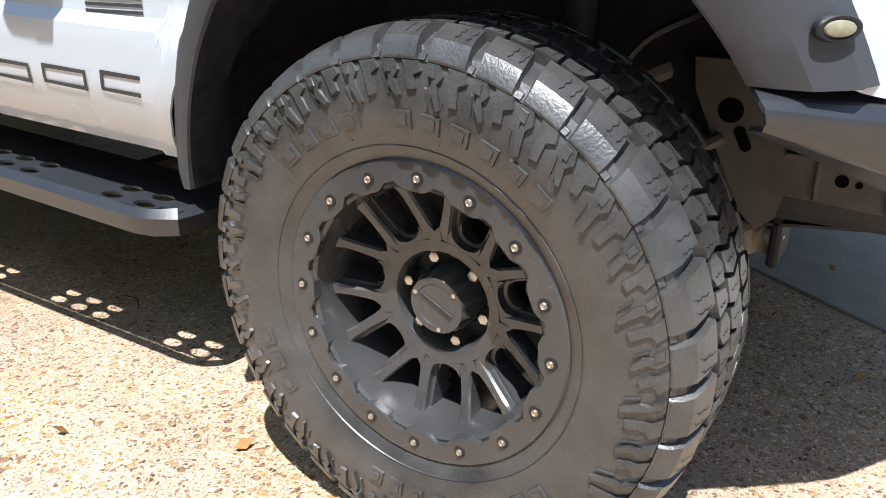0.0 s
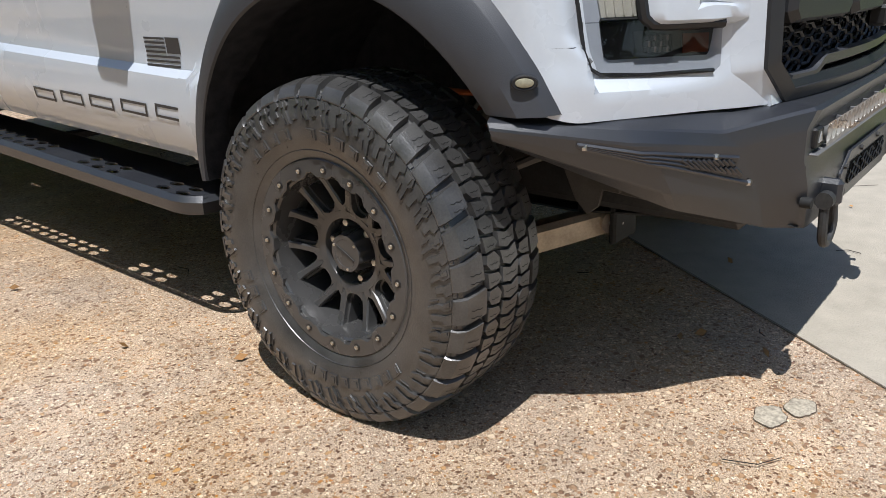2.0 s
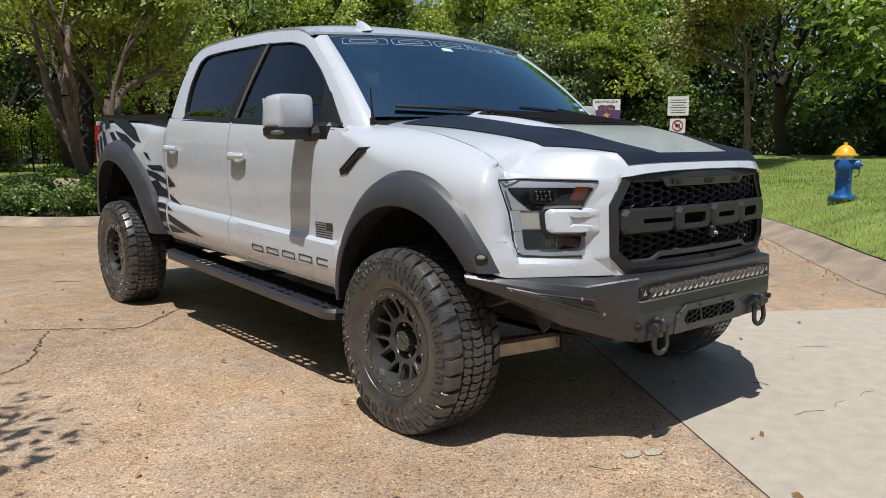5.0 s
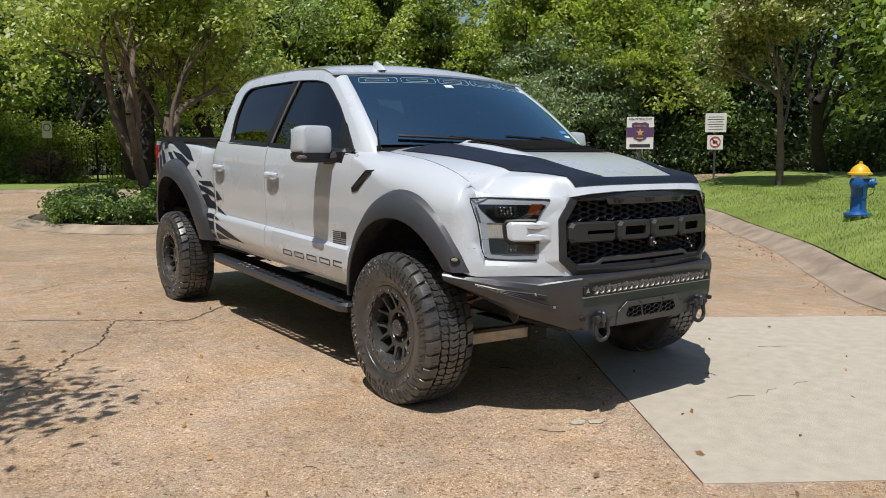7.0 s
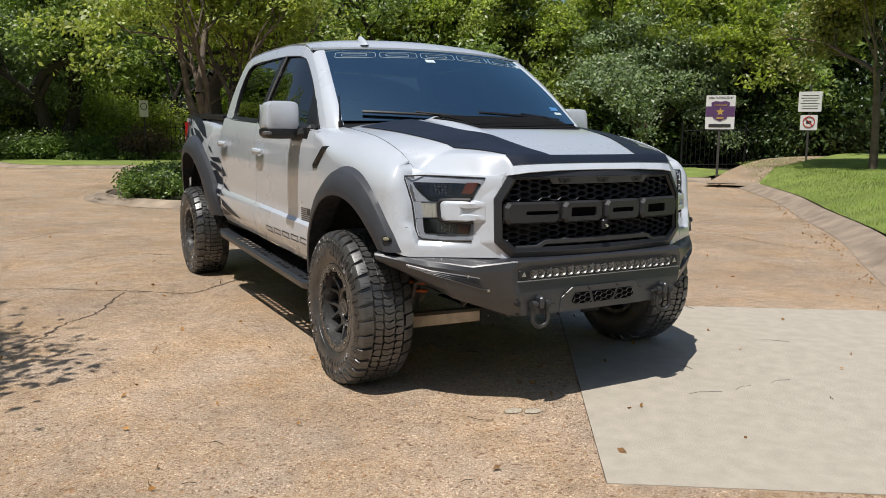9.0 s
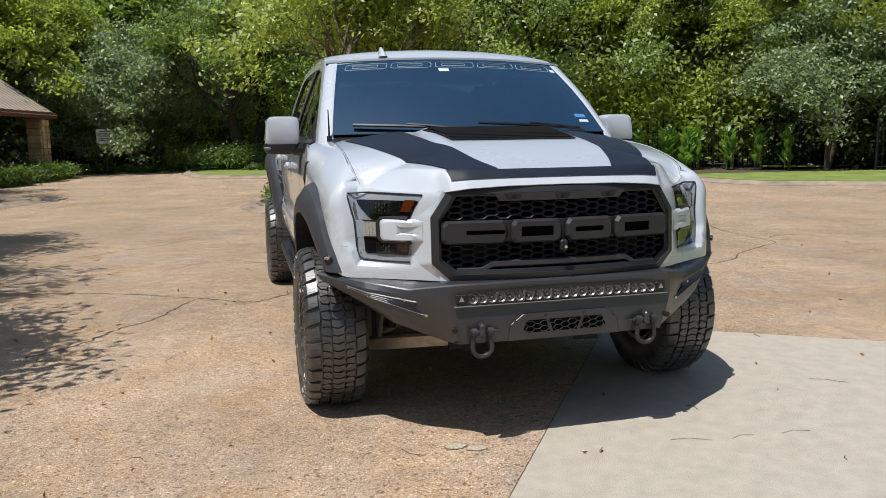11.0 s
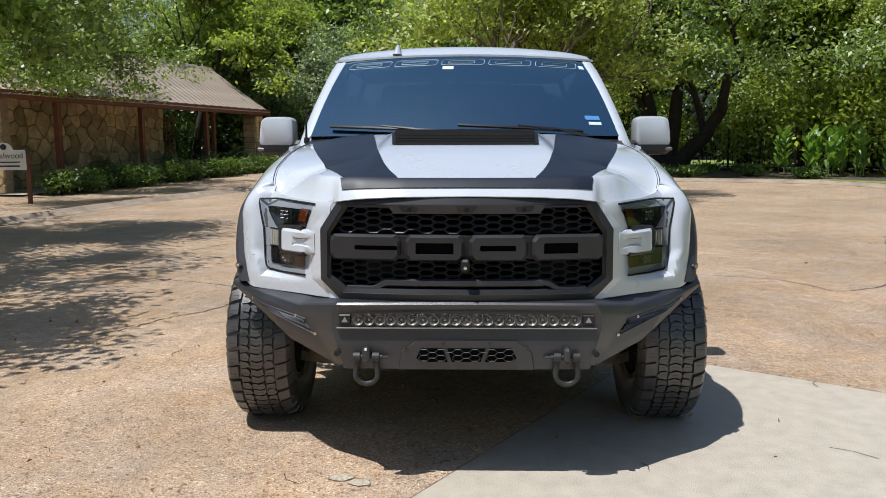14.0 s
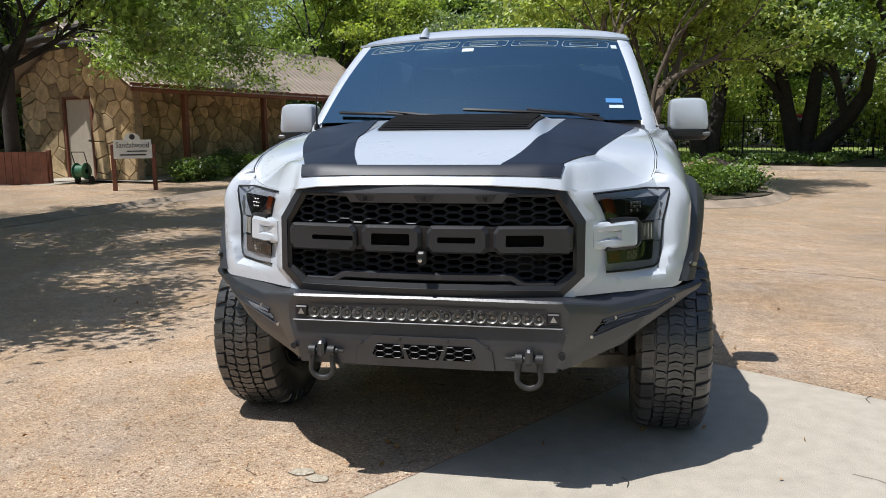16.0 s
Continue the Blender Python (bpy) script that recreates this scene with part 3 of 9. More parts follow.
bline = lambda z: 1.735 - 0.36 * (z - 1.375)
both("front_door_glass", pane(lambda z: 0, lambda z: bline(z) - 0.02), TINTDARK, truck, "dark tinted side window", 60, (1, 0, 0))
both("rear_door_glass", pane(lambda z: bline(z) + 0.10, lambda z: 9), TINTDARK, truck, "dark tinted side window", 60, (1, 0, 0))
bp = Shape()
bp.sheet(np.array([[(float(green(bline(z) + a, z)) - 0.006, bline(z) + a, z) for z in np.linspace(1.36, 1.823, 12)] for a in (0.0, 0.035, 0.07, 0.105)]), 0.01)
both("door_pillar_trim", bp, BLACKPL, truck, "gloss black pillar trim")
bs = Shape().tube([(float(green(bline(z) - 0.012, z)) - 0.004, bline(z) - 0.012, z) for z in np.linspace(1.375, 1.818, 12)], 0.008, 6)
both("window_channel", bs, LAMPGREY, truck)
sail = Shape()
sail.sheet(np.array([[(float(green(y, z)) + 0.003, y, z) for y, z in ((0.59 + a * 0.35 * (1 - b), 1.318 + a * 0.012 + (0.27 * b)) for a in np.linspace(0, 0.55, 6))] for b in np.linspace(0, 0.9, 8)]) + np.array([[(0, 0.26 * b, 0)] * 6 for b in np.linspace(0, 0.9, 8)]), 0.01)
both("mirror_sail", sail, BLACKPL, truck)

# roof, windscreen, A-pillars, back of the cab
edge_z = lambda y: ip(y, [0.9, 1.06, 1.26, 1.7, 2.2, 2.5, 2.70], [1.72, 1.792, 1.858, 1.890, 1.893, 1.876, 1.80])
roof = Shape()
rp = []
for w in np.linspace(0, 1, 30):
    row = []
    for u in np.linspace(-1, 1, 33):
        y = (0.935 + 0.125 * u * u) * (1 - w) + (2.715 - 0.05 * u * u) * w
        ze = float(edge_z(max(y, 1.06)))
        x = u * (float(green(y, ze)) - 0.004)
        crown = 0.048 * (1 - u**2) * ss((y - 0.72) / 0.55) * (1 - 0.6 * ss((y - 2.2) / 0.5)) + 0.012 * (1 - u**8)
        edge = -0.01 * ss((y - 2.6) / 0.1)
        if w == 0 or y < 1.15:
            zf = 1.815 + 0.022 * (1 - u * u)
            k = ss((y - (0.935 + 0.125 * u * u)) / 0.24)
            z = zf * (1 - k) + (ze + crown) * k
        else:
            z = ze + crown + edge
        row.append((x, y, z))
    rp.append(row)
roof.sheet(np.array(rp), 0.012)
part("roof", roof, WHITE, truck)


def screen(u, w, lift=0.0):
    """Windscreen: u across, w from the cowl up to the roof."""
    b = np.array([0.838 * u, 0.235 + 0.225 * u * u, 1.370 - 0.004 * u * u])
    t = np.array([0.722 * u, 0.915 + 0.125 * u * u, 1.834 - 0.022 * u * u])
    p = b + (t - b) * w
    nrm = np.array([0.25 * u, -0.56, 0.80])
    return p + nrm * (0.018 * math.sin(math.pi * w) + lift)


ws = Shape().grid(np.array([[screen(u, w) for w in np.linspace(0, 1, 14)] for u in np.linspace(-1, 1, 29)]))
windscreen = part("windscreen", ws, TINT, truck, "tinted windscreen reflecting sky", 70, (0, -0.6, 0.8))
band = Shape()
for us, wq in ((np.linspace(-1, 1, 29), (0.965, 1.0)), (np.linspace(-1, -0.965, 3), (0, 1)), (np.linspace(0.965, 1, 3), (0, 1)), (np.linspace(-1, 1, 29), (0.0, 0.03))):
    band.grid(np.array([[screen(u, w, -0.003) for w in np.linspace(*wq, 12)] for u in us]))
part("screen_band", band, BLACKPL, windscreen, "black ceramic screen edge", 70)


def outlined(u0, u1, w0, w1, r=0.006, slope=0.0):
    """A closed rounded outline lying on the windscreen."""
    c = []
    for a in np.linspace(0, 2 * math.pi, 36, endpoint=False):
        e = 0.28
        cu, cw = math.copysign(abs(math.cos(a)) ** e, math.cos(a)), math.copysign(abs(math.sin(a)) ** e, math.sin(a))
        w = (w0 + w1) / 2 + (w1 - w0) / 2 * cw
        c.append(screen((u0 + u1) / 2 + (u1 - u0) / 2 * cu + slope * (w - w0), w, 0.0015))
    return Shape().tube(c, r, 4, closed=True)


for k in range(5):
    c0 = -0.93 + k * 0.373
    part("banner_outline", outlined(c0, c0 + 0.335, 0.862, 0.955, 0.0017, 0.25), OUTLINE, windscreen, "pale outlined vinyl banner shape")
    part("banner_outline", outlined(c0 + 0.060, c0 + 0.265, 0.888, 0.930, 0.0017, 0.25), OUTLINE, windscreen, "pale outlined vinyl banner shape")


def flat_on_screen(name, u, w, du, dw, material, label):
    s = Shape().sheet(np.array([[screen(u + a * du, w + b * dw, 0.003) for b in (0, 1)] for a in (0, 0.5, 1)]), 0.002)
    part(name, s, material, windscreen, label)


flat_on_screen("toll_tag", -0.165, 0.795, 0.085, 0.045, STICKER, "pale toll tag sticker")
flat_on_screen("registration_sticker", 0.80, 0.17, 0.10, 0.045, STICKERB, "blue and white registration sticker")
flat_on_screen("inspection_sticker", 0.815, 0.115, 0.085, 0.03, STICKER, "white inspection sticker")
flat_on_screen("corner_tag", 0.925, 0.86, 0.04, 0.05, STICKER, "small pale tag")

pil = Shape()
rows = []
for w in np.linspace(-0.14, 1, 18):
    a = screen(1.0, max(w, 0.0), 0.004)
    down = np.array([0.0, 0.30, 0.45]) * min(w, 0.0)
    ys = ip(max(w, 0.0), [0, 0.33, 0.7, 1], [0.50, 0.66, 0.84, 1.06])
    zs_ = ip(max(w, 0.0), [0, 0.33, 0.7, 1], [1.315, 1.475, 1.635, 1.79])
    b = np.array([float(green(ys, zs_)), float(ys), float(zs_)])
    a, b = a + down, b + down
    mid = (a + b) / 2 + np.array([0.012, -0.012, 0.006])
    rows.append([a - np.array([0.01, 0, 0.004]), a, mid, b, b - np.array([0.012, -0.006, 0])])
pil.grid(np.array(rows))
both("windscreen_pillar", pil, WHITE, truck, sharp=50)
back = Shape()
back.sheet(np.array([[(u * float(green(2.7, z)) * 0.985, 2.70 + 0.02 * (1 - u * u), z) for z in np.linspace(1.30, 1.80, 6)] for u in np.linspace(-1, 1, 12)]), 0.02)
part("cab_back", back, WHITE, truck)
rw = Shape().grid(np.array([[(u * 0.66, 2.74, z) for z in (1.42, 1.74)] for u in (-1, 0, 1)]))
part("rear_window", rw, TINTDARK, truck, "dark tinted rear window", 30, (0, 1, 0))

# cowl, wipers, antennas
cowl = Shape()
cowl.sheet(np.array([[(x * 0.84, 0.10 + 0.20 * x * x + 0.03, 1.335 - 0.02 * x * x), (x * 0.845, 0.255 + 0.225 * x * x, 1.362 - 0.012 * x * x), (x * 0.845, 0.36 + 0.225 * x * x, 1.352 - 0.012 * x * x)] for x in np.linspace(-1, 1, 21)]), 0.02)
part("cowl", cowl, BLACKPL, truck)
for u0, u1, up in ((-0.86, -0.14, -0.60), (-0.04, 0.74, 0.32)):
    wp = Shape().tube([screen(u0 + (u1 - u0) * t, 0.075 - 0.06 * t, 0.018) for t in np.linspace(0, 1, 12)], 0.0095, 6)
    wiper = part("wiper", wp, BLACKPL, truck, "black wiper blade")
    arm = Shape().tube([screen(u1 + 0.02, -0.03, 0.02), screen(u1 - 0.18, 0.02, 0.030), screen((u0 + u1) / 2 - 0.02, 0.06, 0.026)], [0.010, 0.008, 0.006], 6)
    part("wiper_arm", arm, BLACKPL, wiper)
fin = Shape()
prof = [(0.0, 0.16), (0.35, 0.145), (0.75, 0.09), (1.0, 0.035)]
fin.grid(np.array([[(-0.408 + (0.030 - 0.022 * h) * math.cos(a), 1.19 - 0.05 * (1 - h) + L * 0.5 * math.sin(a), 1.868 + 0.066 * h) for a in np.linspace(0, 2 * math.pi, 16, endpoint=False)] for h, L in prof]), cv=True)
fin.add([(-0.408 + 0.008 * math.cos(a), 1.19 + 0.017 * math.sin(a), 1.934) for a in np.linspace(0, 2 * math.pi, 16, endpoint=False)], [tuple(range(16))])
part("roof_antenna", fin, WHITE, truck, "white shark-fin aerial")
whip = Shape().tube([(-0.853, 0.435, 1.33), (-0.853, 0.437, 1.36)], 0.014, 8).tube([(-0.853, 0.437, 1.36), (-0.853, 0.442, 1.40), (-0.854, 0.45, 1.505)], [0.007, 0.0055, 0.003], 6)
part("whip_antenna", whip, BLACKPL, truck, "short black whip aerial")

# hood
edge_top = np.array([quarter(i, ztop[i]) for i in range(len(plan))])
kc = int(np.searchsorted(arc, 1.10))
XC = edge_top[kc, 0]
YC = edge_top[kc, 1]
side_e, front_e = edge_top[: kc + 1][::-1], edge_top[kc:][::-1]
ky = YC + np.array([0, 0.035, 0.08, 0.15, 0.25, 0.40, 0.60, 0.85, 1.05, 1.5])
kx, kz = np.interp(ky, side_e[:, 1], side_e[:, 0] - 0.003), np.interp(ky, side_e[:, 1], side_e[:, 2])
XS = lambda y: ip(y, ky, kx)
ZSEAM = lambda y: ip(y, ky, kz)
fx = np.concatenate(([0, 0.25, 0.42, 0.495], front_e[:, 0]))
YF = lambda x: np.interp(abs(x), fx, np.concatenate(([-0.815, -0.813, -0.803, -0.785], front_e[:, 1] - 0.001)))
ZF = lambda x: np.interp(abs(x), fx, np.concatenate(([1.132, 1.130, 1.122, 1.112], front_e[:, 2])))
ZMID = lambda y: ip(y, [-0.82, -0.75, -0.70, -0.45, -0.1, 0.3], [1.180, 1.197, 1.209, 1.260, 1.322, 1.378])


def hood(u, w, lift=0.0):
    xf = XC * u
    yf, yr = float(YF(xf)), 0.235 + 0.175 * u * u
    y = yf + (yr - yf) * w
    x = u * float(XS(max(YC, y)))
    k = 1 - max(0.0, (abs(u) - 0.45) / 0.55) ** 1.8
    z0 = float(ZSEAM(y))
    tgt = z0 + (float(ZMID(y)) - z0) * k
    d = math.sin(math.pi / 2 * min(1.0, max(0.0, (y - yf) / (0.075 + 0.12 * float(ss((abs(x) - 0.52) / 0.20))))))
    drop = float(ZSEAM(yf)) * (1 - k) + float(ZMID(yf)) * k - float(ZF(xf))
    z = tgt - drop * (1 - d)
    dome = ss((0.40 - abs(x) + 0.05 * (0.3 - y)) / 0.07) * ss((y + 0.74) / 0.5)
    z += 0.024 * dome
    return np.array([x, y, z + lift])


hd = Shape().sheet(np.array([[hood(u, w) for w in np.concatenate((np.linspace(0, 0.15, 18), np.linspace(0.17, 1, 44)))] for u in np.linspace(-1, 1, 141)]), 0.006)
hood_part = part("hood", hd, WHITE, truck, "white hood with matt black stripes", 40)


def w_of(u, y):
    yf, yr = float(YF(XC * u)), 0.235 + 0.175 * u * u
    return (y - yf) / (yr - yf)


def stripe(xo, xi, ys):
    rows = []
    for y in ys:
        row = []
        for t in np.linspace(0, 1, 16):
            x = float(xo(y)) + (float(xi(y)) - float(xo(y))) * t
            u = x / float(XS(max(YC, y)))
            row.append(hood(u, min(1.0, max(0.0, w_of(u, y))), 0.0042))
        rows.append(row)
    return Shape().sheet(np.array(rows), 0.0015)


xo = lambda y: ip(y, [-0.76, -0.65, -0.48, -0.30, -0.15, 0.02, 0.40], [0.472, 0.516, 0.585, 0.650, 0.694, 0.738, 0.81])
xi = lambda y: ip(y, [-0.752, -0.625, -0.50, -0.30, 0.0, 0.3], [0.268, 0.318, 0.353, 0.392, 0.432, 0.475])
for sgn in (-1, 1):
    part("hood_stripe", stripe(lambda y: sgn * xo(y), lambda y: sgn * xi(y), np.linspace(-0.752, 0.29, 60)), BLACKVINYL, hood_part, "matt black vinyl stripe", 60)
lip = Shape().sheet(np.array([[hood(x / float(XS(YC)), w_of(x / float(XS(YC)), float(YF(x / float(XS(YC)) * XC)) + t), 0.0052) for x in np.linspace(-0.484 - 0.3 * (t - 0.015), 0.484 + 0.3 * (t - 0.015), 60)] for t in np.linspace(0.022, 0.060, 8)]), 0.0015)
part("hood_stripe", lip, BLACKVINYL, hood_part, "matt black vinyl stripe", 60)
ext = Shape()
ext.join(stripe(lambda y: -0.352 - 0.085 * y, lambda y: 0.352 + 0.085 * y, np.linspace(-0.235, 0.228, 14)))
vent = part("hood_vent", ext, VENTPL, hood_part, "black heat extractor vent")
for k in range(9):
    y = -0.195 + k * 0.047
    w = 0.335 + 0.085 * y
    sl = Shape().tube([hood(x / float(XS(y)), w_of(x / float(XS(y)), y), 0.008) for x in np.linspace(-w, w, 20)], 0.006, 5)
    part("vent_slat", sl, VENTPL, vent)
for sgn in (-1, 1):
    hinge = Shape().tube([hood(sgn * 0.992, w, 0.0) for w in np.linspace(0.03, 1, 40)], 0.0016, 4)
    part("hood_gap", hinge, BLACKPL, truck)

# front lamps
front_i = np.arange(int(np.searchsorted(arc, 0.99)), len(plan))


def nose(x, z, lift=0.0):
    """The point of the nose surface at half width x."""
    p = np.array([quarter(i, z, lift) for i in front_i])
    k = np.argsort(p[:, 0])
    return np.array([x, float(np.interp(x, p[k, 0], p[k, 1])), z])


def on_nose(polys, lift, depth):
    """A panel lying on the nose, filled by rows between an inner and an outer edge given along z."""
    s = Shape()
    rows = [[nose(b + (a - b) * t, z, lift) for t in np.linspace(0, 1, 10)] for z, a, b in polys]
    return s.sheet(np.array(rows), depth)


lampzone = [(0.801, 0.662, 0.830), (0.812, 0.652, 0.847), (0.85, 0.650, 0.856), (0.902, 0.650, 0.859)]
midzone = [(0.900, 0.750, 0.859), (0.94, 0.753, 0.860), (0.981, 0.750, 0.863)]
topzone = [(0.979, 0.660, 0.863), (1.0, 0.648, 0.868), (1.04, 0.632, 0.877), (1.075, 0.612, 0.884), (1.094, 0.605, 0.884)]
for sgn in (-1, 1):
    f = (lambda q: q.mirror()) if sgn < 0 else (lambda q: q)
    hs = Shape()
    for zone in (lampzone, midzone, topzone):
        hs.join(on_nose(zone, 0.002, 0.03))
    lamp = part("headlamp", f(hs), LAMPGREY, truck, "smoked C-shaped headlamp with grey inner frame")
    bez = Shape()
    edge_pts = [(0.803, 0.655), (0.801, 0.76), (0.806, 0.836), (0.818, 0.852), (0.85, 0.859), (0.93, 0.863), (0.975, 0.866), (1.03, 0.879), (1.078, 0.889), (1.097, 0.888), (1.100, 0.80), (1.097, 0.68), (1.094, 0.603)]
    bez.tube([nose(x, z, 0.008) for z, x in edge_pts], 0.0042, 6)
    part("lamp_bezel", f(bez), BLACKPL, lamp, "black lamp surround")
    upper = on_nose([(0.981, 0.660, 0.793), (0.992, 0.652, 0.806), (1.020, 0.642, 0.828), (1.045, 0.632, 0.844), (1.062, 0.622, 0.850), (1.068, 0.622, 0.848)], 0.0075, 0.004)
    lower = on_nose([(0.832, 0.664, 0.820), (0.838, 0.660, 0.826), (0.860, 0.657, 0.828), (0.904, 0.653, 0.829)], 0.0075, 0.004)
    midd = on_nose([(0.902, 0.752, 0.776), (0.94, 0.755, 0.777), (0.981, 0.752, 0.776)], 0.0075, 0.004)
    for ch_ in (upper, lower, midd):
        part("lamp_chamber", f(ch_), LAMPHOUSE, lamp, "black lamp chamber")
    for zz in (0.9045, 0.9760):
        part("chamber_ledge", f(Shape().tube([nose(x, zz, 0.010) for x in np.linspace(0.772, 0.830, 6)], 0.0035, 6)), BLACKPL, lamp)
    drl = on_nose([(0.909, 0.776, 0.829), (0.94, 0.776, 0.830), (0.972, 0.776, 0.831)], 0.011, 0.006)
    rl = part("running_light", f(drl), DRL, lamp, "frosted running light")
    for k in range(4):
        x = 0.783 + 0.013 * k
        part("light_rib", f(Shape().tube([nose(x, z, 0.0125) for z in (0.912, 0.94, 0.969)], 0.0018, 5)), DRL, rl)
    for z0, z1, xa, xb in ((1.014, 1.056, 0.735, 0.780), (0.842, 0.874, 0.728, 0.766)):
        pr = Shape()
        for k in range(4):
            for j in range(3):
                c = nose(xa + (xb - xa) * (k + 0.5) / 4, z0 + (z1 - z0) * (j + 0.5) / 3, 0.012)
                pr.box(c[0] - 0.0050, c[0] + 0.0050, c[1] - 0.004 + 0.003 * ((k + j) % 2), c[1] + 0.01, c[2] - 0.0060, c[2] + 0.0060, 0.002)
        part("led_reflector", f(pr), REFLECT, lamp, "bright LED reflector")
        fr = Shape().ring([nose(x, z, 0.008) for x, z in ((xa - 0.016, z0 - 0.007), (xb + 0.016, z0 - 0.007), (xb + 0.016, z1 + 0.007), (xa - 0.016, z1 + 0.007))], [nose(x, z, 0.008) for x, z in ((xa - 0.004, z0), (xb + 0.004, z0), (xb + 0.004, z1), (xa - 0.004, z1))], (0, -0.005, 0))
        part("reflector_frame", f(fr), BLACKPL, lamp)
    for rr in ([(1.02, 0.652, 0.688), (1.072, 0.630, 0.668)], [(0.838, 0.664, 0.705), (0.874, 0.664, 0.705)]):
        part("side_reflector", f(on_nose(rr, 0.010, 0.004)), AMBER, lamp, "amber reflector")
    lens = Shape()
    for zone in (lampzone, midzone, topzone):
        p = np.array([[nose(a + (b - a) * t, z, 0.016) for t in np.linspace(0, 1, 10)] for z, a, b in zone])
        lens.grid(p)
    ln = part("lamp_lens", f(lens), SMOKE, lamp, "clear outer lens", 60, (0, -1, 0))
    ln.visible_shadow = False
    # white clasp that reaches into the lamp
    tab = Shape()
    rows = []
    for z, d, e in ((0.886, 0.0, 0.0), (0.888, 0.012, 0.0), (0.891, 0.015, 0.0), (0.905, 0.015, 0.0), (0.911, 0.015, 1.0), (0.920, 0.015, 1.0), (0.930, 0.015, 1.0), (0.942, 0.015, 1.0), (0.952, 0.015, 1.0), (0.958, 0.015, 0.0), (0.966, 0.015, 0.0), (0.972, 0.012, 0.0), (0.975, 0.0, 0.0)):
        z = 0.899 + (z - 0.886) * 0.91
        rows.append([nose(x, z, (1.6 * d - 0.015 * e * ss((0.705 - x) / 0.02)) * ss((0.762 - x) / 0.012) * ss((x - 0.600) / 0.09) + 0.002) for x in np.concatenate((np.linspace(0.600, 0.728, 12), np.linspace(0.735, 0.763, 8)))])
    tab.sheet(np.array(rows), 0.012)
    part("lamp_clasp", f(tab), WHITE, truck, "white clasp across the headlamp", 35)
    rim = Shape().tube([nose(x, z, 0.017) for z, x in ((0.893, 0.650), (0.892, 0.73), (0.894, 0.760), (0.906, 0.771), (0.94, 0.773), (0.972, 0.772), (0.986, 0.762), (0.991, 0.72), (0.991, 0.660))], 0.0115, 8)
    part("clasp_gasket", f(rim), BLACKPL, truck)

# lower fascia strip between lamps and bumper, and round the grille
GY = lambda x: -0.822 + 0.20 * np.asarray(x, float) ** 2


def front_loop(pts, dy=0.0, per=12):
    """A closed outline on the curved grille plane."""
    p = []
    k = len(pts)
    for i in range(k):
        a, b = np.array(pts[i]), np.array(pts[(i + 1) % k])
        for t in np.linspace(0, 1, per, endpoint=False):
            q = a + (b - a) * t
            p.append((q[0], float(GY(q[0])) + dy + 0.05 * (q[1] - 0.93), q[1]))
    return np.array(p)


def sym(pts):
    return pts + [(-x, z) for x, z in reversed(pts)]


GO = sym([(0.495, 1.124), (0.577, 1.000), (0.577, 0.800), (0.500, 0.726)])
GI = sym([(0.478, 1.100), (0.548, 0.990), (0.548, 0.812), (0.485, 0.752)])
GJ = sym([(0.462, 1.092), (0.534, 0.982), (0.534, 0.820), (0.470, 0.770)])
grille = part("grille_surround", Shape().grid(np.stack((front_loop(GO, 0.05), front_loop(GO, -0.002), front_loop(GI, -0.012), front_loop(GI, 0.03)), 1), cu=True), GRILLEPL, truck, "dark grey grille surround", 25)
part("grille_frame", Shape().grid(np.stack((front_loop(GI, 0.0), front_loop(GI, -0.004), front_loop(GJ, 0.004), front_loop(GJ, 0.05)), 1), cu=True), BLACKPL, grille, "", 25)
fill = Shape()
WO = sym([(0.545, 1.108), (0.632, 1.000), (0.632, 0.795), (0.545, 0.722)])
outer = front_loop(WO, 0.012)
for q in outer:
    if abs(q[0]) > 0.5:
        q[1] = nose(abs(q[0]), min(1.10, max(0.735, q[2])), 0.0015)[1]
mid = outer * 0.45 + front_loop(GO, 0.004) * 0.55 + np.array([0, -0.004, 0])
fill.grid(np.stack((outer + np.array([0, 0.02, 0]), outer, mid, front_loop(GO, 0.006)), 1), cu=True)
part("front_fascia", fill, WHITE, truck, "", 25)
under = Shape()
under.sheet(np.array([[(x, float(GY(x)) + 0.008 + dy, z) for z, dy in ((0.742, 0.0), (0.728, -0.004), (0.715, 0.01))] for x in np.linspace(-0.54, 0.54, 25)]), 0.01)
part("fascia_lip", under, WHITE, truck)
# added closing sheet that stops sunlight leaking down behind the bumper
light_stop = Shape().sheet(np.array([[(x, float(GY(x)) + d, z) for d, z in ((0.018, 0.734), (0.075, 0.730), (0.13, 0.745))] for x in np.linspace(-0.575, 0.575, 19)]), 0.004)
part("grille_sill", light_stop, CHASSIS, grille)
# black sheet added to paint the shade behind the grille mesh
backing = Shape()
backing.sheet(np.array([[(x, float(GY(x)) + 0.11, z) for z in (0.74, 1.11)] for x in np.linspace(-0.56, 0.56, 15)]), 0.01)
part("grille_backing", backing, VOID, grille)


def inside(x, z, pts):
    c = False
    for i in range(len(pts)):
        (x1, z1), (x2, z2) = pts[i], pts[(i + 1) % len(pts)]
        if (z1 > z) != (z2 > z) and x < (x2 - x1) * (z - z1) / (z2 - z1) + x1:
            c = not c
    return c


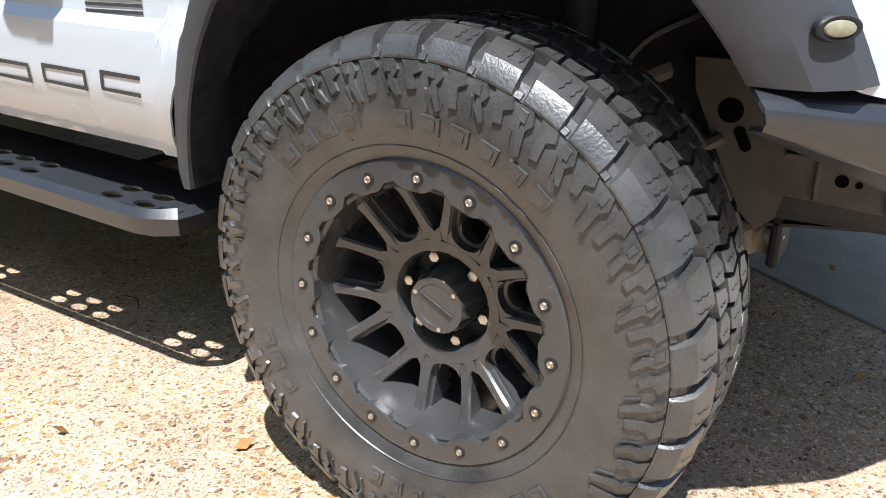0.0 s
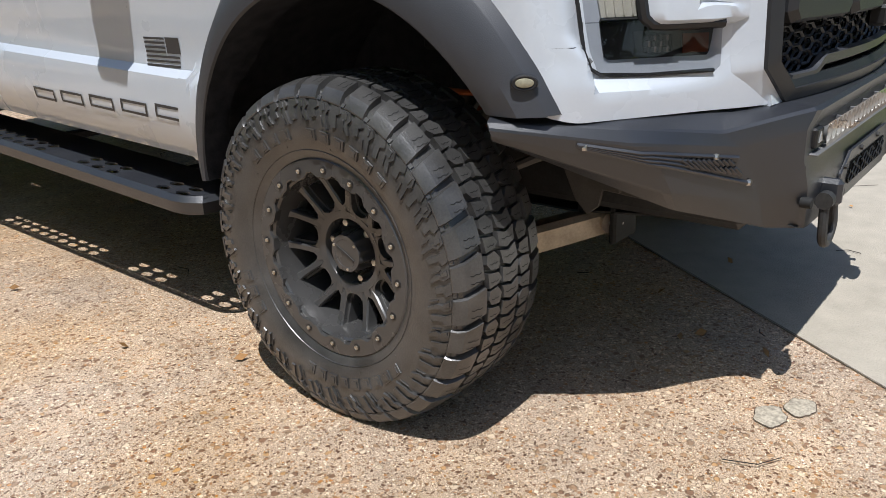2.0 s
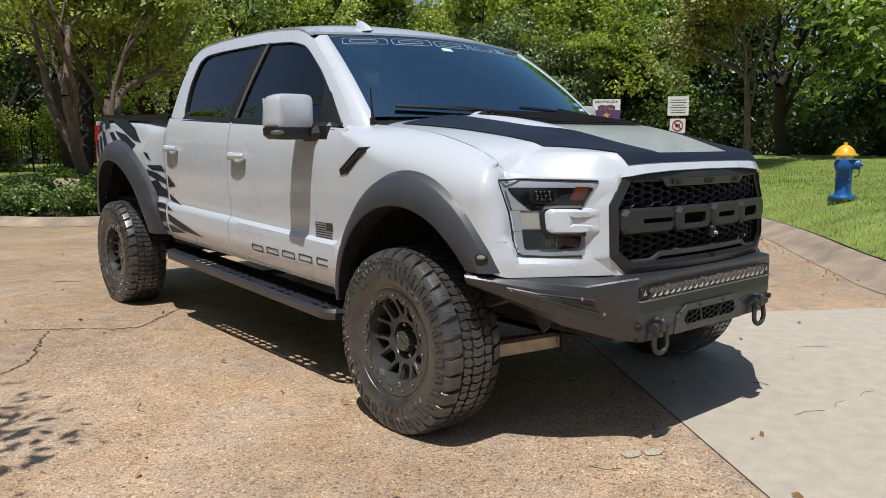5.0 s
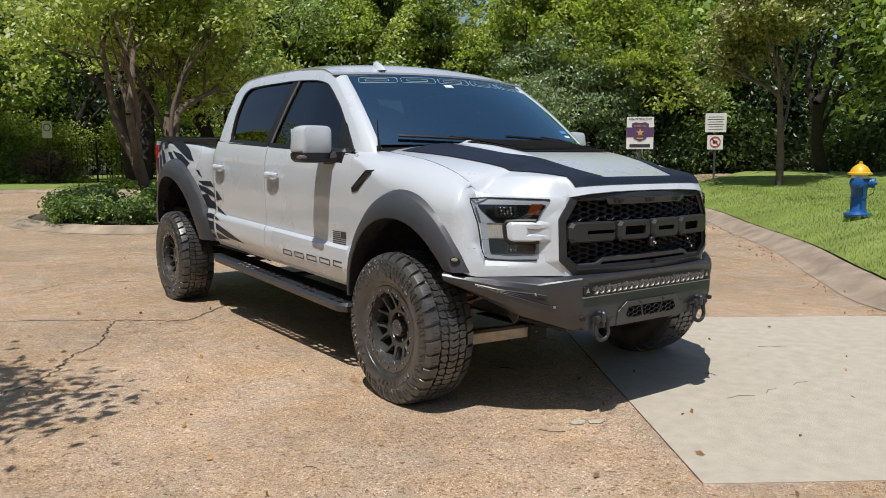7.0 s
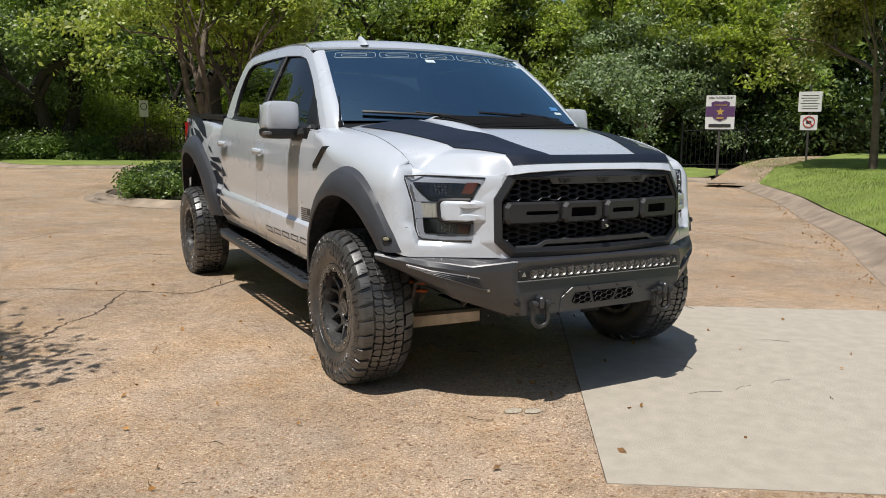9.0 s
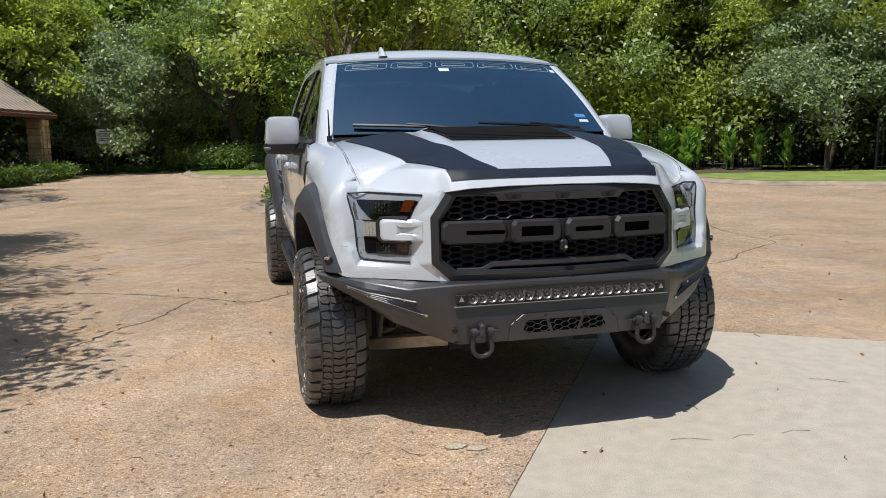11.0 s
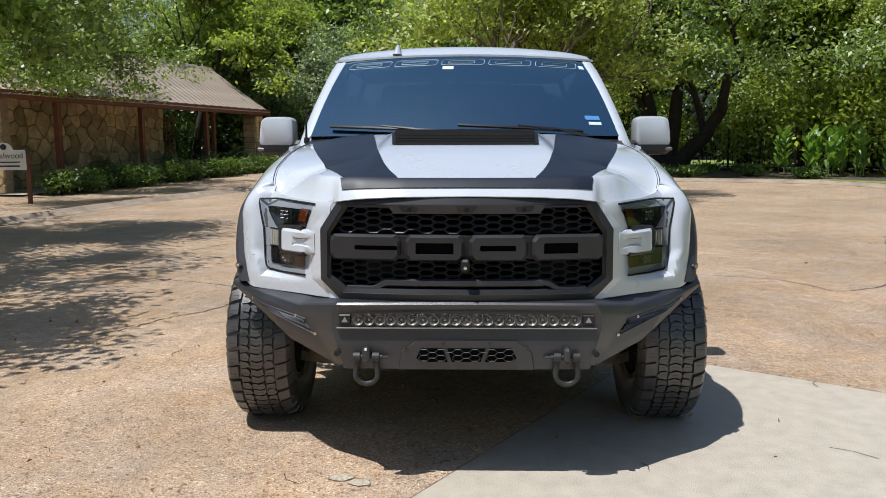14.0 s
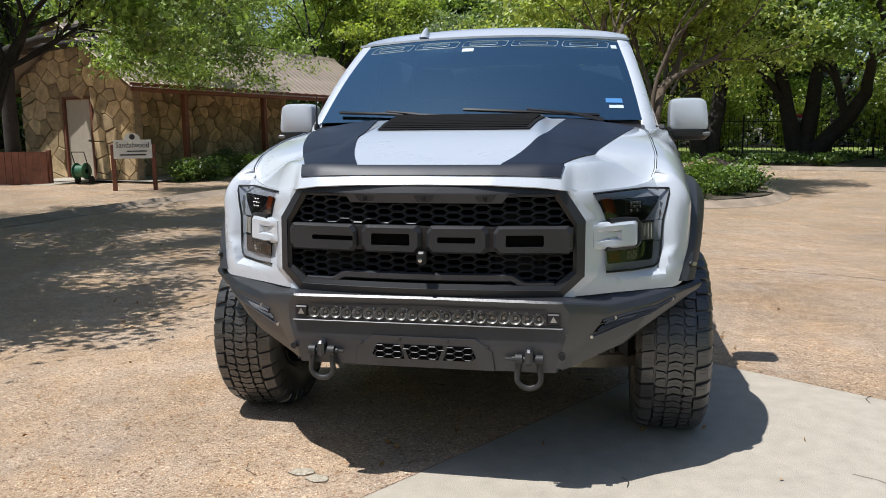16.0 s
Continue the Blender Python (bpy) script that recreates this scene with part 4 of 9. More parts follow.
def honeycomb(region, ph, pv, place, r, flat=0.33):
    """Bars of a stretched honeycomb inside an outline; place puts (x, z) into space."""
    s = Shape()
    half = ph / 2
    fl = half * flat * 1.0
    for i in range(-14, 15):
        for j in range(-14, 15):
            cx, cz = i * half, j * pv + (0.5 * pv if i % 2 else 0)
            w = half - fl
            pts = [(cx - w, cz), (cx - fl, cz + pv / 2), (cx + fl, cz + pv / 2), (cx + w, cz)]
            for a, b in zip(pts[:-1], pts[1:]):
                m = ((a[0] + b[0]) / 2, (a[1] + b[1]) / 2)
                if inside(*m, region):
                    s.tube([place(*a), place(*b)], r, 4, cap=False)
    return s


UPPER = [(0.0, 1.062), (0.275, 1.062), (0.30, 1.092), (0.468, 1.092), (0.535, 0.985), (-0.535, 0.985), (-0.468, 1.092), (-0.30, 1.092), (-0.275, 1.062)]
LOWER = [(0.535, 0.882), (0.535, 0.82), (0.472, 0.772), (0.36, 0.772), (0.31, 0.80), (-0.31, 0.80), (-0.36, 0.772), (-0.472, 0.772), (-0.535, 0.82), (-0.535, 0.882)]
gp = lambda x, z: (x, float(GY(x)) + 0.022, z + 0.93)
for reg in (UPPER, LOWER):
    hc = honeycomb([(x, z - 0.93) for x, z in reg], 0.104, 0.0285, gp, 0.0042)
    deep = honeycomb([(x, z - 0.93) for x, z in reg], 0.104, 0.0285, lambda x, z: (x, float(GY(x)) + 0.036, z + 0.93), 0.0048)
    part("grille_mesh", hc.join(deep), GRILLEPL, grille, "black honeycomb grille mesh")
# header with three marker lamps
hdr = Shape()
hdr.sheet(np.array([[(x, float(GY(x)) + dy, z) for z, dy in ((1.064 + (0.03 if abs(x) > 0.29 else 0), 0.004), (1.098, -0.004), (1.104, 0.01))] for x in np.linspace(-0.47, 0.47, 41)]), 0.02)
part("grille_header", hdr, PLASTIC, grille, "", 25)
for x in (-0.222, 0.0, 0.222):
    y = float(GY(x)) - 0.0015
    pod = Shape().prism([(x - 0.040, y, 1.092), (x + 0.040, y, 1.092), (x + 0.024, y, 1.070), (x - 0.024, y, 1.070)], (0, -0.003, 0), 0.001)
    p = part("marker_lamp", pod, BLACKPL, grille, "smoked marker lamp")
    part("marker_bulb", Shape().lathe([(-0.006, 0.0), (-0.005, 0.007), (0, 0.009)], 10, (x, y - 0.002, 1.080), axis=1), LAMPHOUSE, p)

# crossbar with four raised blocks
bar = Shape()
bar.sheet(np.array([[(x, float(GY(x)) + dy, z) for z, dy in ((0.886, 0.02), (0.890, 0.0), (0.976, -0.004), (0.980, 0.02))] for x in np.linspace(-0.535, 0.535, 41)]), 0.02)
bar_part = part("grille_crossbar", bar, BLACKPL, grille, "", 25)


def block(x0, x1, slots, cut=0.016):
    """A raised block of the crossbar with slots sunk into it."""
    s = Shape()
    pl = lambda pts, d: np.array([(x, float(GY(x)) + d, z) for x, z in pts])
    z0, z1 = 0.882, 0.983
    o = [(x0 + cut, z0), (x1 - cut, z0), (x1, z0 + cut * 1.4), (x1, z1 - cut * 1.4), (x1 - cut, z1), (x0 + cut, z1), (x0, z1 - cut * 1.4), (x0, z0 + cut * 1.4)]
    sx, ex, sz, ez = slots
    i = [(sx + 0.004, sz), (ex - 0.004, sz), (ex, sz + 0.004), (ex, ez - 0.004), (ex - 0.004, ez), (sx + 0.004, ez), (sx, ez - 0.004), (sx, sz + 0.004)]
    c = np.array([(x0 + x1) / 2, (z0 + z1) / 2])
    o2 = [tuple(c + (np.array(q) - c) * np.array([1 - 0.012 / (x1 - x0) * 2, 0.84])) for q in o]
    s.grid(np.stack((pl(o, 0.01), pl(o, -0.012), pl(o2, -0.026), pl(i, -0.024), pl(i, -0.006)), 1), cu=True)
    s.add(pl(i, -0.006), [tuple(range(8))])
    return s


for x0, x1, sl in ((-0.535, -0.256, (-0.435, -0.268, 0.924, 0.942)), (-0.238, -0.008, (-0.196, -0.050, 0.910, 0.954)), (0.010, 0.238, (0.052, 0.190, 0.922, 0.944)), (0.252, 0.535, (0.298, 0.432, 0.910, 0.952))):
    part("raised_block", block(x0, x1, sl), GRILLEPL, bar_part, "dark grey raised block", 20)
    # black sheet paints the shade in the block's shallow slot
    part("block_slot", Shape().sheet(np.array([[(x, float(GY(x)) - 0.0075, z) for z in (sl[2], sl[3])] for x in np.linspace(sl[0], sl[1], 6)]), 0.001), VOID, bar_part, "black sheet for the slot's shade")
lowtrim = Shape()
lz = lambda x: 0.772 + 0.028 * float(ss((0.37 - abs(x)) / 0.06))
lowtrim.sheet(np.array([[(x, float(GY(x)) + dy, lz(x) + a) for a, dy in ((-0.024, 0.012), (-0.016, -0.004), (0.004, -0.006), (0.008, 0.012))] for x in np.linspace(-0.47, 0.47, 61)]), 0.01)
part("grille_lower_trim", lowtrim, PLASTIC, grille, "", 25)
for x0, x1 in ((-0.29, -0.02), (0.02, 0.29)):
    # slot drawn as a black sheet in place of its shade
    sl = Shape().sheet(np.array([[(x, float(GY(x)) + 0.002, z) for z in (0.757, 0.772)] for x in np.linspace(x0, x1, 9)]), 0.004)
    part("lower_slot", sl, VOID, grille)
cm = Shape().box(-0.022, 0.012, -0.862, -0.815, 0.842, 0.892, 0.008)
cam_part = part("front_camera", cm, BLACKPL, grille, "small black front camera")
part("camera_lens", Shape().lathe([(-0.012, 0.0), (-0.010, 0.007), (0, 0.009)], 14, (-0.005, -0.864, 0.862), axis=1), CHROME, cam_part)

# steel bumper
BST = np.array([
    [(0, -0.780, 0.722), (0, -0.846, 0.718), (0, -0.836, 0.690), (0, -0.836, 0.618), (0, -0.846, 0.555), (0, -0.842, 0.458)],
    [(0.498, -0.760, 0.722), (0.495, -0.846, 0.715), (0.520, -0.836, 0.680), (0.520, -0.836, 0.618), (0.500, -0.846, 0.555), (0.470, -0.842, 0.460)],
    [(0.612, -0.695, 0.722), (0.672, -0.718, 0.684), (0.645, -0.742, 0.655), (0.595, -0.760, 0.585), (0.562, -0.770, 0.530), (0.525, -0.772, 0.464)],
    [(0.800, -0.572, 0.728), (0.850, -0.590, 0.708), (0.838, -0.618, 0.682), (0.798, -0.645, 0.630), (0.768, -0.655, 0.580), (0.725, -0.655, 0.535)],
    [(0.985, -0.39, 0.737), (1.020, -0.405, 0.730), (1.024, -0.412, 0.722), (1.020, -0.414, 0.712), (1.012, -0.412, 0.704), (0.985, -0.395, 0.698)],
])


def bump(u, v, lift=0.0):
    """A point of the bumper's half shell: u from the middle to the tip, v from top to bottom."""
    i, j = min(int(u), 3), min(int(v), 4)
    a, b = u - i, v - j
    g = BST
    p = (g[i, j] * (1 - a) + g[i + 1, j] * a) * (1 - b) + (g[i, j + 1] * (1 - a) + g[i + 1, j + 1] * a) * b
    if lift:
        du, dv = g[i + 1, j] - g[i, j] + g[i + 1, j + 1] - g[i, j + 1], g[i, j + 1] - g[i, j] + g[i + 1, j + 1] - g[i + 1, j]
        nn = np.cross(du, dv)
        p = p - lift * nn / np.linalg.norm(nn) * np.sign(nn @ np.array([0.3, -1, 0.1])) * -1
    return p


us = np.concatenate([np.linspace(k + (0.03 if k else 0), k + 0.97, 5) for k in range(4)] + [[4.0]])
vs = np.concatenate([np.linspace(k + 0.04, k + 0.96, 3) for k in range(5)])
vs = np.concatenate(([0.0], vs, [5.0]))
bm_half = Shape().sheet(np.array([[bump(u, q) for q in vs] for u in us]), 0.006)
whole = Shape().join(bm_half).join(bm_half.mirror())
bumper = part("front_bumper", whole, POWDER, truck, "textured black steel winch bumper", 12)
for sgn in (-1, 1):
    f = (lambda q: q.mirror()) if sgn < 0 else (lambda q: q)
    VB = lambda u: 0.95 - 0.72 * (u - 2.05) / 1.4
    vs3 = lambda u, t, d: bump(u, 2.30 + VB(u) * t, d)
    # black sheet under the insert's bars paints the shade between them
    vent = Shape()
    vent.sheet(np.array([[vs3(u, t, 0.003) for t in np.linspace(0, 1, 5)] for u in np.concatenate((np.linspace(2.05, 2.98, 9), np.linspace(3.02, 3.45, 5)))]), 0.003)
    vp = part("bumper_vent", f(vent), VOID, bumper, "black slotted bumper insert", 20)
    for q, ua in ((0.02, 2.06), (0.34, 2.55), (0.66, 2.30), (0.98, 2.06)):
        b = Shape().tube([vs3(u, q, 0.007) for u in np.linspace(ua, 3.44, 14)], 0.0045, 5)
        part("insert_bar", f(b), POWDER, vp)
    for k in range(10):
        u = 2.16 + 0.055 * k
        b = Shape().tube([vs3(u + 0.03, 0.10 + 0.02 * k, 0.008), vs3(u, 0.30 + 0.03 * k, 0.008)], 0.0055, 4)
        part("insert_bar", f(b), POWDER, vp)
        b = Shape().tube([vs3(u + 0.0, 0.42 + 0.01 * k, 0.008), vs3(u - 0.03, 0.66 + 0.01 * k, 0.008)], 0.0055, 4)
        part("insert_bar", f(b), POWDER, vp)
    for u, q in ((2.07, 0.95), (3.40, 0.5), (2.30, 0.04)):
        c = vs3(u, q, 0.006)
        part("insert_bolt", f(Shape().lathe([(-0.006, 0.0), (-0.006, 0.006), (0.002, 0.008)], 8, c, axis=1)), STEEL, vp)
    # lower corner gusset and recovery tab
    gus = Shape().prism([bump(1.02, 3.2, 0.002), bump(1.5, 3.4, 0.002), bump(1.4, 4.9, 0.002), bump(1.05, 4.9, 0.002)], (0, -0.006, 0), 0.003)
    part("bumper_gusset", f(gus), POWDER, bumper)
    # proud black disc stands for the shade in a hole
    part("gusset_hole", f(Shape().lathe([(-0.032, 0.0), (-0.032, 0.012), (-0.01, 0.012)], 14, bump(1.22, 4.3, 0.0), axis=1)), CHASSIS, bumper)
    x0 = 0.388
    tab = Shape().box(x0 - 0.014, x0 + 0.014, -0.893, -0.81, 0.492, 0.552, 0.010)
    part("recovery_tab", f(tab), POWDER, bumper)
    pin = Shape().tube([(x0 - 0.062, -0.868, 0.512), (x0 + 0.042, -0.868, 0.512)], 0.009, 10).tube([(x0 - 0.085, -0.868, 0.512), (x0 - 0.060, -0.868, 0.512)], 0.006, 6)
    bow = [(x0 - 0.036, -0.868, 0.514), (x0 - 0.038, -0.869, 0.485)] + [(x0 - 0.043 * math.cos(t), -0.872, 0.446 - 0.040 * math.sin(t)) for t in np.linspace(0, math.pi, 14)] + [(x0 + 0.038, -0.869, 0.485), (x0 + 0.036, -0.868, 0.514)]
    sh = part("shackle", f(Shape().tube(bow, 0.0105, 9)), DARKSTEEL, bumper, "dark steel bow shackle")
    for xa, xb in ((-0.050, -0.024), (0.024, 0.050)):
        part("shackle_eye", f(Shape().tube([(x0 + xa, -0.868, 0.512), (x0 + xb, -0.868, 0.512)], 0.019, 12)), DARKSTEEL, sh)
    part("shackle_pin", f(pin), DARKSTEEL, sh)

# light bar
lb = Shape().box(-0.502, 0.502, -0.8380, -0.8060, 0.627, 0.683, 0.004)
light_bar = part("light_bar", lb, BLACKPL, bumper, "black LED light bar")
for k in range(21):
    x = -0.420 + 0.840 * k / 20
    cup = Shape().lathe([(-0.0100, 0.0205), (-0.0085, 0.0195), (0.003, 0.012), (0.006, 0.006), (-0.002, 0.005), (-0.003, 0.0)], 20, (x, -0.8460, 0.655), axis=1)
    part("led_cup", cup, LEDCUP, light_bar, "bright reflector cup")
for k in range(6):
    x = -0.42 + 0.84 * (3 * k + 2.5) / 20
    part("cup_divider", Shape().box(x - 0.002, x + 0.002, -0.8560, -0.8380, 0.634, 0.676, 0.001), LAMPGREY, light_bar)
for sx in (-1, 1):
    be = part("bar_end", Shape().box(sx * 0.472 - 0.024, sx * 0.472 + 0.024, -0.8520, -0.8360, 0.634, 0.676, 0.004), BLACKPL, light_bar, "dark end plate with badge")
    part("end_badge", Shape().prism([(sx * 0.472 - 0.012, -0.8520, 0.646), (sx * 0.472 + 0.012, -0.8520, 0.646), (sx * 0.472, -0.8520, 0.668)], (0, -0.002, 0)), LEDCUP, be)
part("bar_trim", Shape().box(-0.505, 0.505, -0.8595, -0.8410, 0.6215, 0.6255, 0.0015), LAMPGREY, light_bar)
cl = part("bar_lens", Shape().grid(np.array([[(x, -0.8585, z) for z in (0.630, 0.680)] for x in (-0.445, 0, 0.445)])), CLEAR, light_bar, "clear lens", 30, (0, -1, 0))
cl.visible_shadow = False

# lower vent plate
LP = lambda x, z: (x, -0.827 - 0.028 * (0.97 - (0.57 - z) * 2.2), z)
lp = Shape().prism([LP(-0.265, 0.458), LP(0.265, 0.458), LP(0.255, 0.53), LP(0.195, 0.575), LP(-0.195, 0.575), LP(-0.255, 0.53)], (0, -0.006, 0), 0.003)
plate = part("lower_plate", lp, POWDER, bumper, "black bolted plate with mesh openings", 15)
for poly in ([(-0.195, 0.505), (-0.175, 0.545), (-0.092, 0.545), (-0.072, 0.49), (-0.175, 0.49)], [(-0.055, 0.49), (-0.075, 0.545), (0.075, 0.545), (0.055, 0.49)], [(0.195, 0.505), (0.175, 0.545), (0.092, 0.545), (0.072, 0.49), (0.175, 0.49)]):
    # black plate laid on the surface paints the opening's shade
    hole = Shape().prism([np.array(LP(*q)) + np.array([0, -0.007, 0]) for q in poly], (0, -0.002, 0))
    h = part("vent_opening", hole, VOID, plate)
    hx = honeycomb([(x, z - 0.517) for x, z in poly], 0.066, 0.0235, lambda x, z: (x, LP(x, z + 0.517)[1] - 0.010, z + 0.517), 0.0020)
    part("vent_mesh", hx, BLACKPL, plate)
for x, z in ((-0.235, 0.545), (0.235, 0.545), (-0.09, 0.563), (0.09, 0.563)):
    part("plate_bolt", Shape().lathe([(-0.006, 0.0), (-0.006, 0.006), (0.0, 0.007)], 8, np.array(LP(x, z)) + np.array([0, -0.006, 0]), axis=1), DARKSTEEL, plate)

# wheel arch flares
def flare(cy, cz, rf, rt, rr, wf, wt, wr, zf, zr, xf, xt, xr, body):
    """Half-width positive side. rf, rt, rr: inner reach forward, up, back; w*: band widths; x*: how far out it stands."""
    s = Shape()
    rows = []

    def reach(a, q):
        c, si = math.cos(a), math.sin(a)
        rh, wh = (rf, wf) if c > 0 else (rr, wr)
        ri = 1 / math.sqrt((c / rh) ** 2 + (si / rt) ** 2)
        ro = 1 / math.sqrt((c / (rh + wh)) ** 2 + (si / (rt + wt)) ** 2)
        return ri + (ro - ri) * q

    def first(q, lim, back):
        for a in np.linspace(0, math.pi / 2, 400):
            b = math.pi - a if back else a
            if cz + reach(b, q) * math.sin(b) >= lim:
                return b
        return math.pi / 2

    ends = {q: (first(q, zf, False), first(q, zr, True)) for q in (1.0, 0.985, 0.86, 0.84, 0.5, 0.2, 0.03, 0.0)}
    for t in np.linspace(0, 1, 60):
        a = math.radians(-6 + 192 * t)
        c, si = math.cos(a), math.sin(a)
        k = 0.5 - 0.5 * c
        rh, wh = (rf, wf) if c > 0 else (rr, wr)
        ri = 1 / math.sqrt((c / rh) ** 2 + (si / rt) ** 2)
        ro = 1 / math.sqrt((c / (rh + wh)) ** 2 + (si / (rt + wt)) ** 2)
        xo_ = ip(t, [0, 0.14, 0.5, 1], [xf, xf + 0.035, xt, xr])
        row = []
        for q, d in ((1.0, -0.004), (0.985, 0.012), (0.86, 0.42), (0.84, 0.46), (0.5, 0.88), (0.2, 1.0), (0.03, 0.98), (0.0, 0.90), (0.0, 0.3), (0.0, -0.5)):
            aq = ends[q][0] + (ends[q][1] - ends[q][0]) * t
            r = reach(aq, q)
            y, z = cy - r * math.cos(aq), cz + r * math.sin(aq)
            base = body(y, z)
            x = base + (float(xo_) - base) * d
            row.append((x, y, z))
        rows.append(row)
    rows = np.array(rows)
    return s.grid(rows[:, :8]), Shape().grid(rows[:, 7:])


def fbody(y, z):
    i = int(np.argmin(np.abs(plan[:90, 1] - y)))
    j = min(max(i + (1 if (plan[min(i + 1, 89), 1] - plan[i, 1]) * (y - plan[i, 1]) > 0 else -1), 0), 89)
    d = plan[j, 1] - plan[i, 1]
    k = min(max((y - plan[i, 1]) / d, 0), 1) if abs(d) > 1e-6 else 0.0
    return quarter(i, min(z, ztop[i]))[0] * (1 - k) + quarter(j, min(z, ztop[j]))[0] * k


ff = flare(-0.02, 0.42, 0.450, 0.560, 0.50, 0.108, 0.152, 0.068, 0.742, 0.50, 1.000, 1.085, 1.045, fbody)
rf = flare(3.70, 0.47, 0.66, 0.645, 0.58, 0.20, 0.160, 0.09, 0.60, 0.66, 1.02, 1.085, 1.00, lambda y, z: float(side(y, min(z, 1.36))))
for shp, nm in ((ff, "front"), (rf, "rear")):
    for sgn in (-1, 1):
        f = (lambda q: q.mirror()) if sgn < 0 else (lambda q: q)
        fl = part("wheel_arch_flare", f(shp[0]), PLASTIC, truck, "matt grey plastic wheel arch flare", 26)
        part("arch_lining", f(shp[1]), LINER, fl, "black arch lining")
        if nm == "front":
            at = Vector((0.989, -0.4665, 0.806))
            m = pose(*at, 0, 0, -38) @ Matrix.Scale(0.66, 4)
            base = Shape().grid(np.array([[(0.006 * d, 0.034 * k * math.cos(a), 0.019 * k * math.sin(a)) for a in np.linspace(0, 2 * math.pi, 20, endpoint=False)] for d, k in ((-1.5, 1.15), (0.6, 1.12), (1.2, 1.0), (1.0, 0.8), (0.6, 0.75), (0.6, 0.0))]), cv=True)
            lensm = Shape().grid(np.array([[(0.006 * d, 0.027 * k * math.cos(a), 0.0135 * k * math.sin(a)) for a in np.linspace(0, 2 * math.pi, 20, endpoint=False)] for d, k in ((0.7, 1.0), (1.5, 0.9), (1.9, 0.5), (2.0, 0.0))]), cv=True)
            b = part("side_marker", f(base.moved(m)), BLACKPL, fl, "black-rimmed side marker")
            part("marker_lens", f(lensm.moved(m)), MARKER, b, "clear amber-tinted lens")

# inner wheel wells
for cy, cz, r in ((-0.02, 0.42, 0.60), (3.70, 0.47, 0.68)):
    w = Shape()
    fit = lambda a: r * (1 - (0.20 if cy < 1 else 0.0) * max(0.0, math.cos(a)))
    w.sheet(np.array([[(x, cy - fit(a) * math.cos(a), cz + fit(a) * math.sin(a)) for x in (0.45, 0.70, 0.92)] for a in np.linspace(0.60 if cy < 1 else 0.1, math.pi - 0.1, 28)]), 0.004)
    w.grid(np.array([[(0.46, cy - r * k * math.cos(a), cz + r * k * math.sin(a)) for k in (0, 0.5, 1.0)] for a in np.linspace(0.42 if cy < 1 else 0.1, math.pi - 0.1, 28)]))
    both("wheel_well", w, LINER, truck, "", 60)

# bed
bedside = Shape()
rows = []
for t in np.linspace(0, 1, 70):
    y = 2.748 + (4.62 - 2.748) * t
    a = 0.67**2 - (y - 3.70) ** 2
    z0 = max(0.585, 0.47 + math.sqrt(a)) if a > 0 else 0.60
    zt = 1.405 + 0.022 * (y - 2.75)
    rows.append([(float(side(y, z0 + (zt - z0) * q)) - 0.03 * ss((y - 4.54) / 0.08) - 0.04 * ss((q - 0.9) / 0.1), y, z0 + (zt - z0) * q) for q in np.linspace(0, 1, 26)])
bedside.sheet(np.array(rows), 0.01)
sides = both("bed_side", bedside, WHITE, truck, "white bedside with black shard graphics")
rail = Shape()
rail.sheet(np.array([[(x, y, 1.411 + 0.022 * (y - 2.75) + dz) for x, dz in ((0.955 - 0.13 * float(ss((y - 3.75) / 1.2)), -0.012), (0.955 - 0.13 * float(ss((y - 3.75) / 1.2)), 0.022), (0.82, 0.026), (0.82, -0.02))] for y in np.linspace(2.75, 4.62, 12)]), 0.004)
both("bed_rail", rail, BLACKPL, truck, "black bed rail cap", 20)
part("bed_cover", Shape().sheet(np.array([[(x, y, 1.428 + 0.022 * (y - 2.75)) for x in (-0.83, 0, 0.83)] for y in (2.76, 3.8, 4.62)]), 0.02), BLACKPL, truck, "black folding bed cover")
tg = Shape().sheet(np.array([[(u * 0.86, 4.66 - 0.03 * u * u, z) for z in (0.75, 0.9, 1.2, 1.44)] for u in np.linspace(-1, 1, 9)]), 0.05)
part("tailgate", tg, WHITE, truck)
tl = Shape().sheet(np.array([[(0.905 - 0.05 * t, 4.585 + 0.06 * t, z) for z in (1.0, 1.2, 1.40)] for t in (0, 0.5, 1)]), 0.03)
both("tail_lamp", tl, TAILRED, truck, "red tail lamp")
part("rear_bumper", Shape().box(-0.86, 0.86, 4.66, 4.82, 0.60, 0.76, 0.02), POWDER, truck)

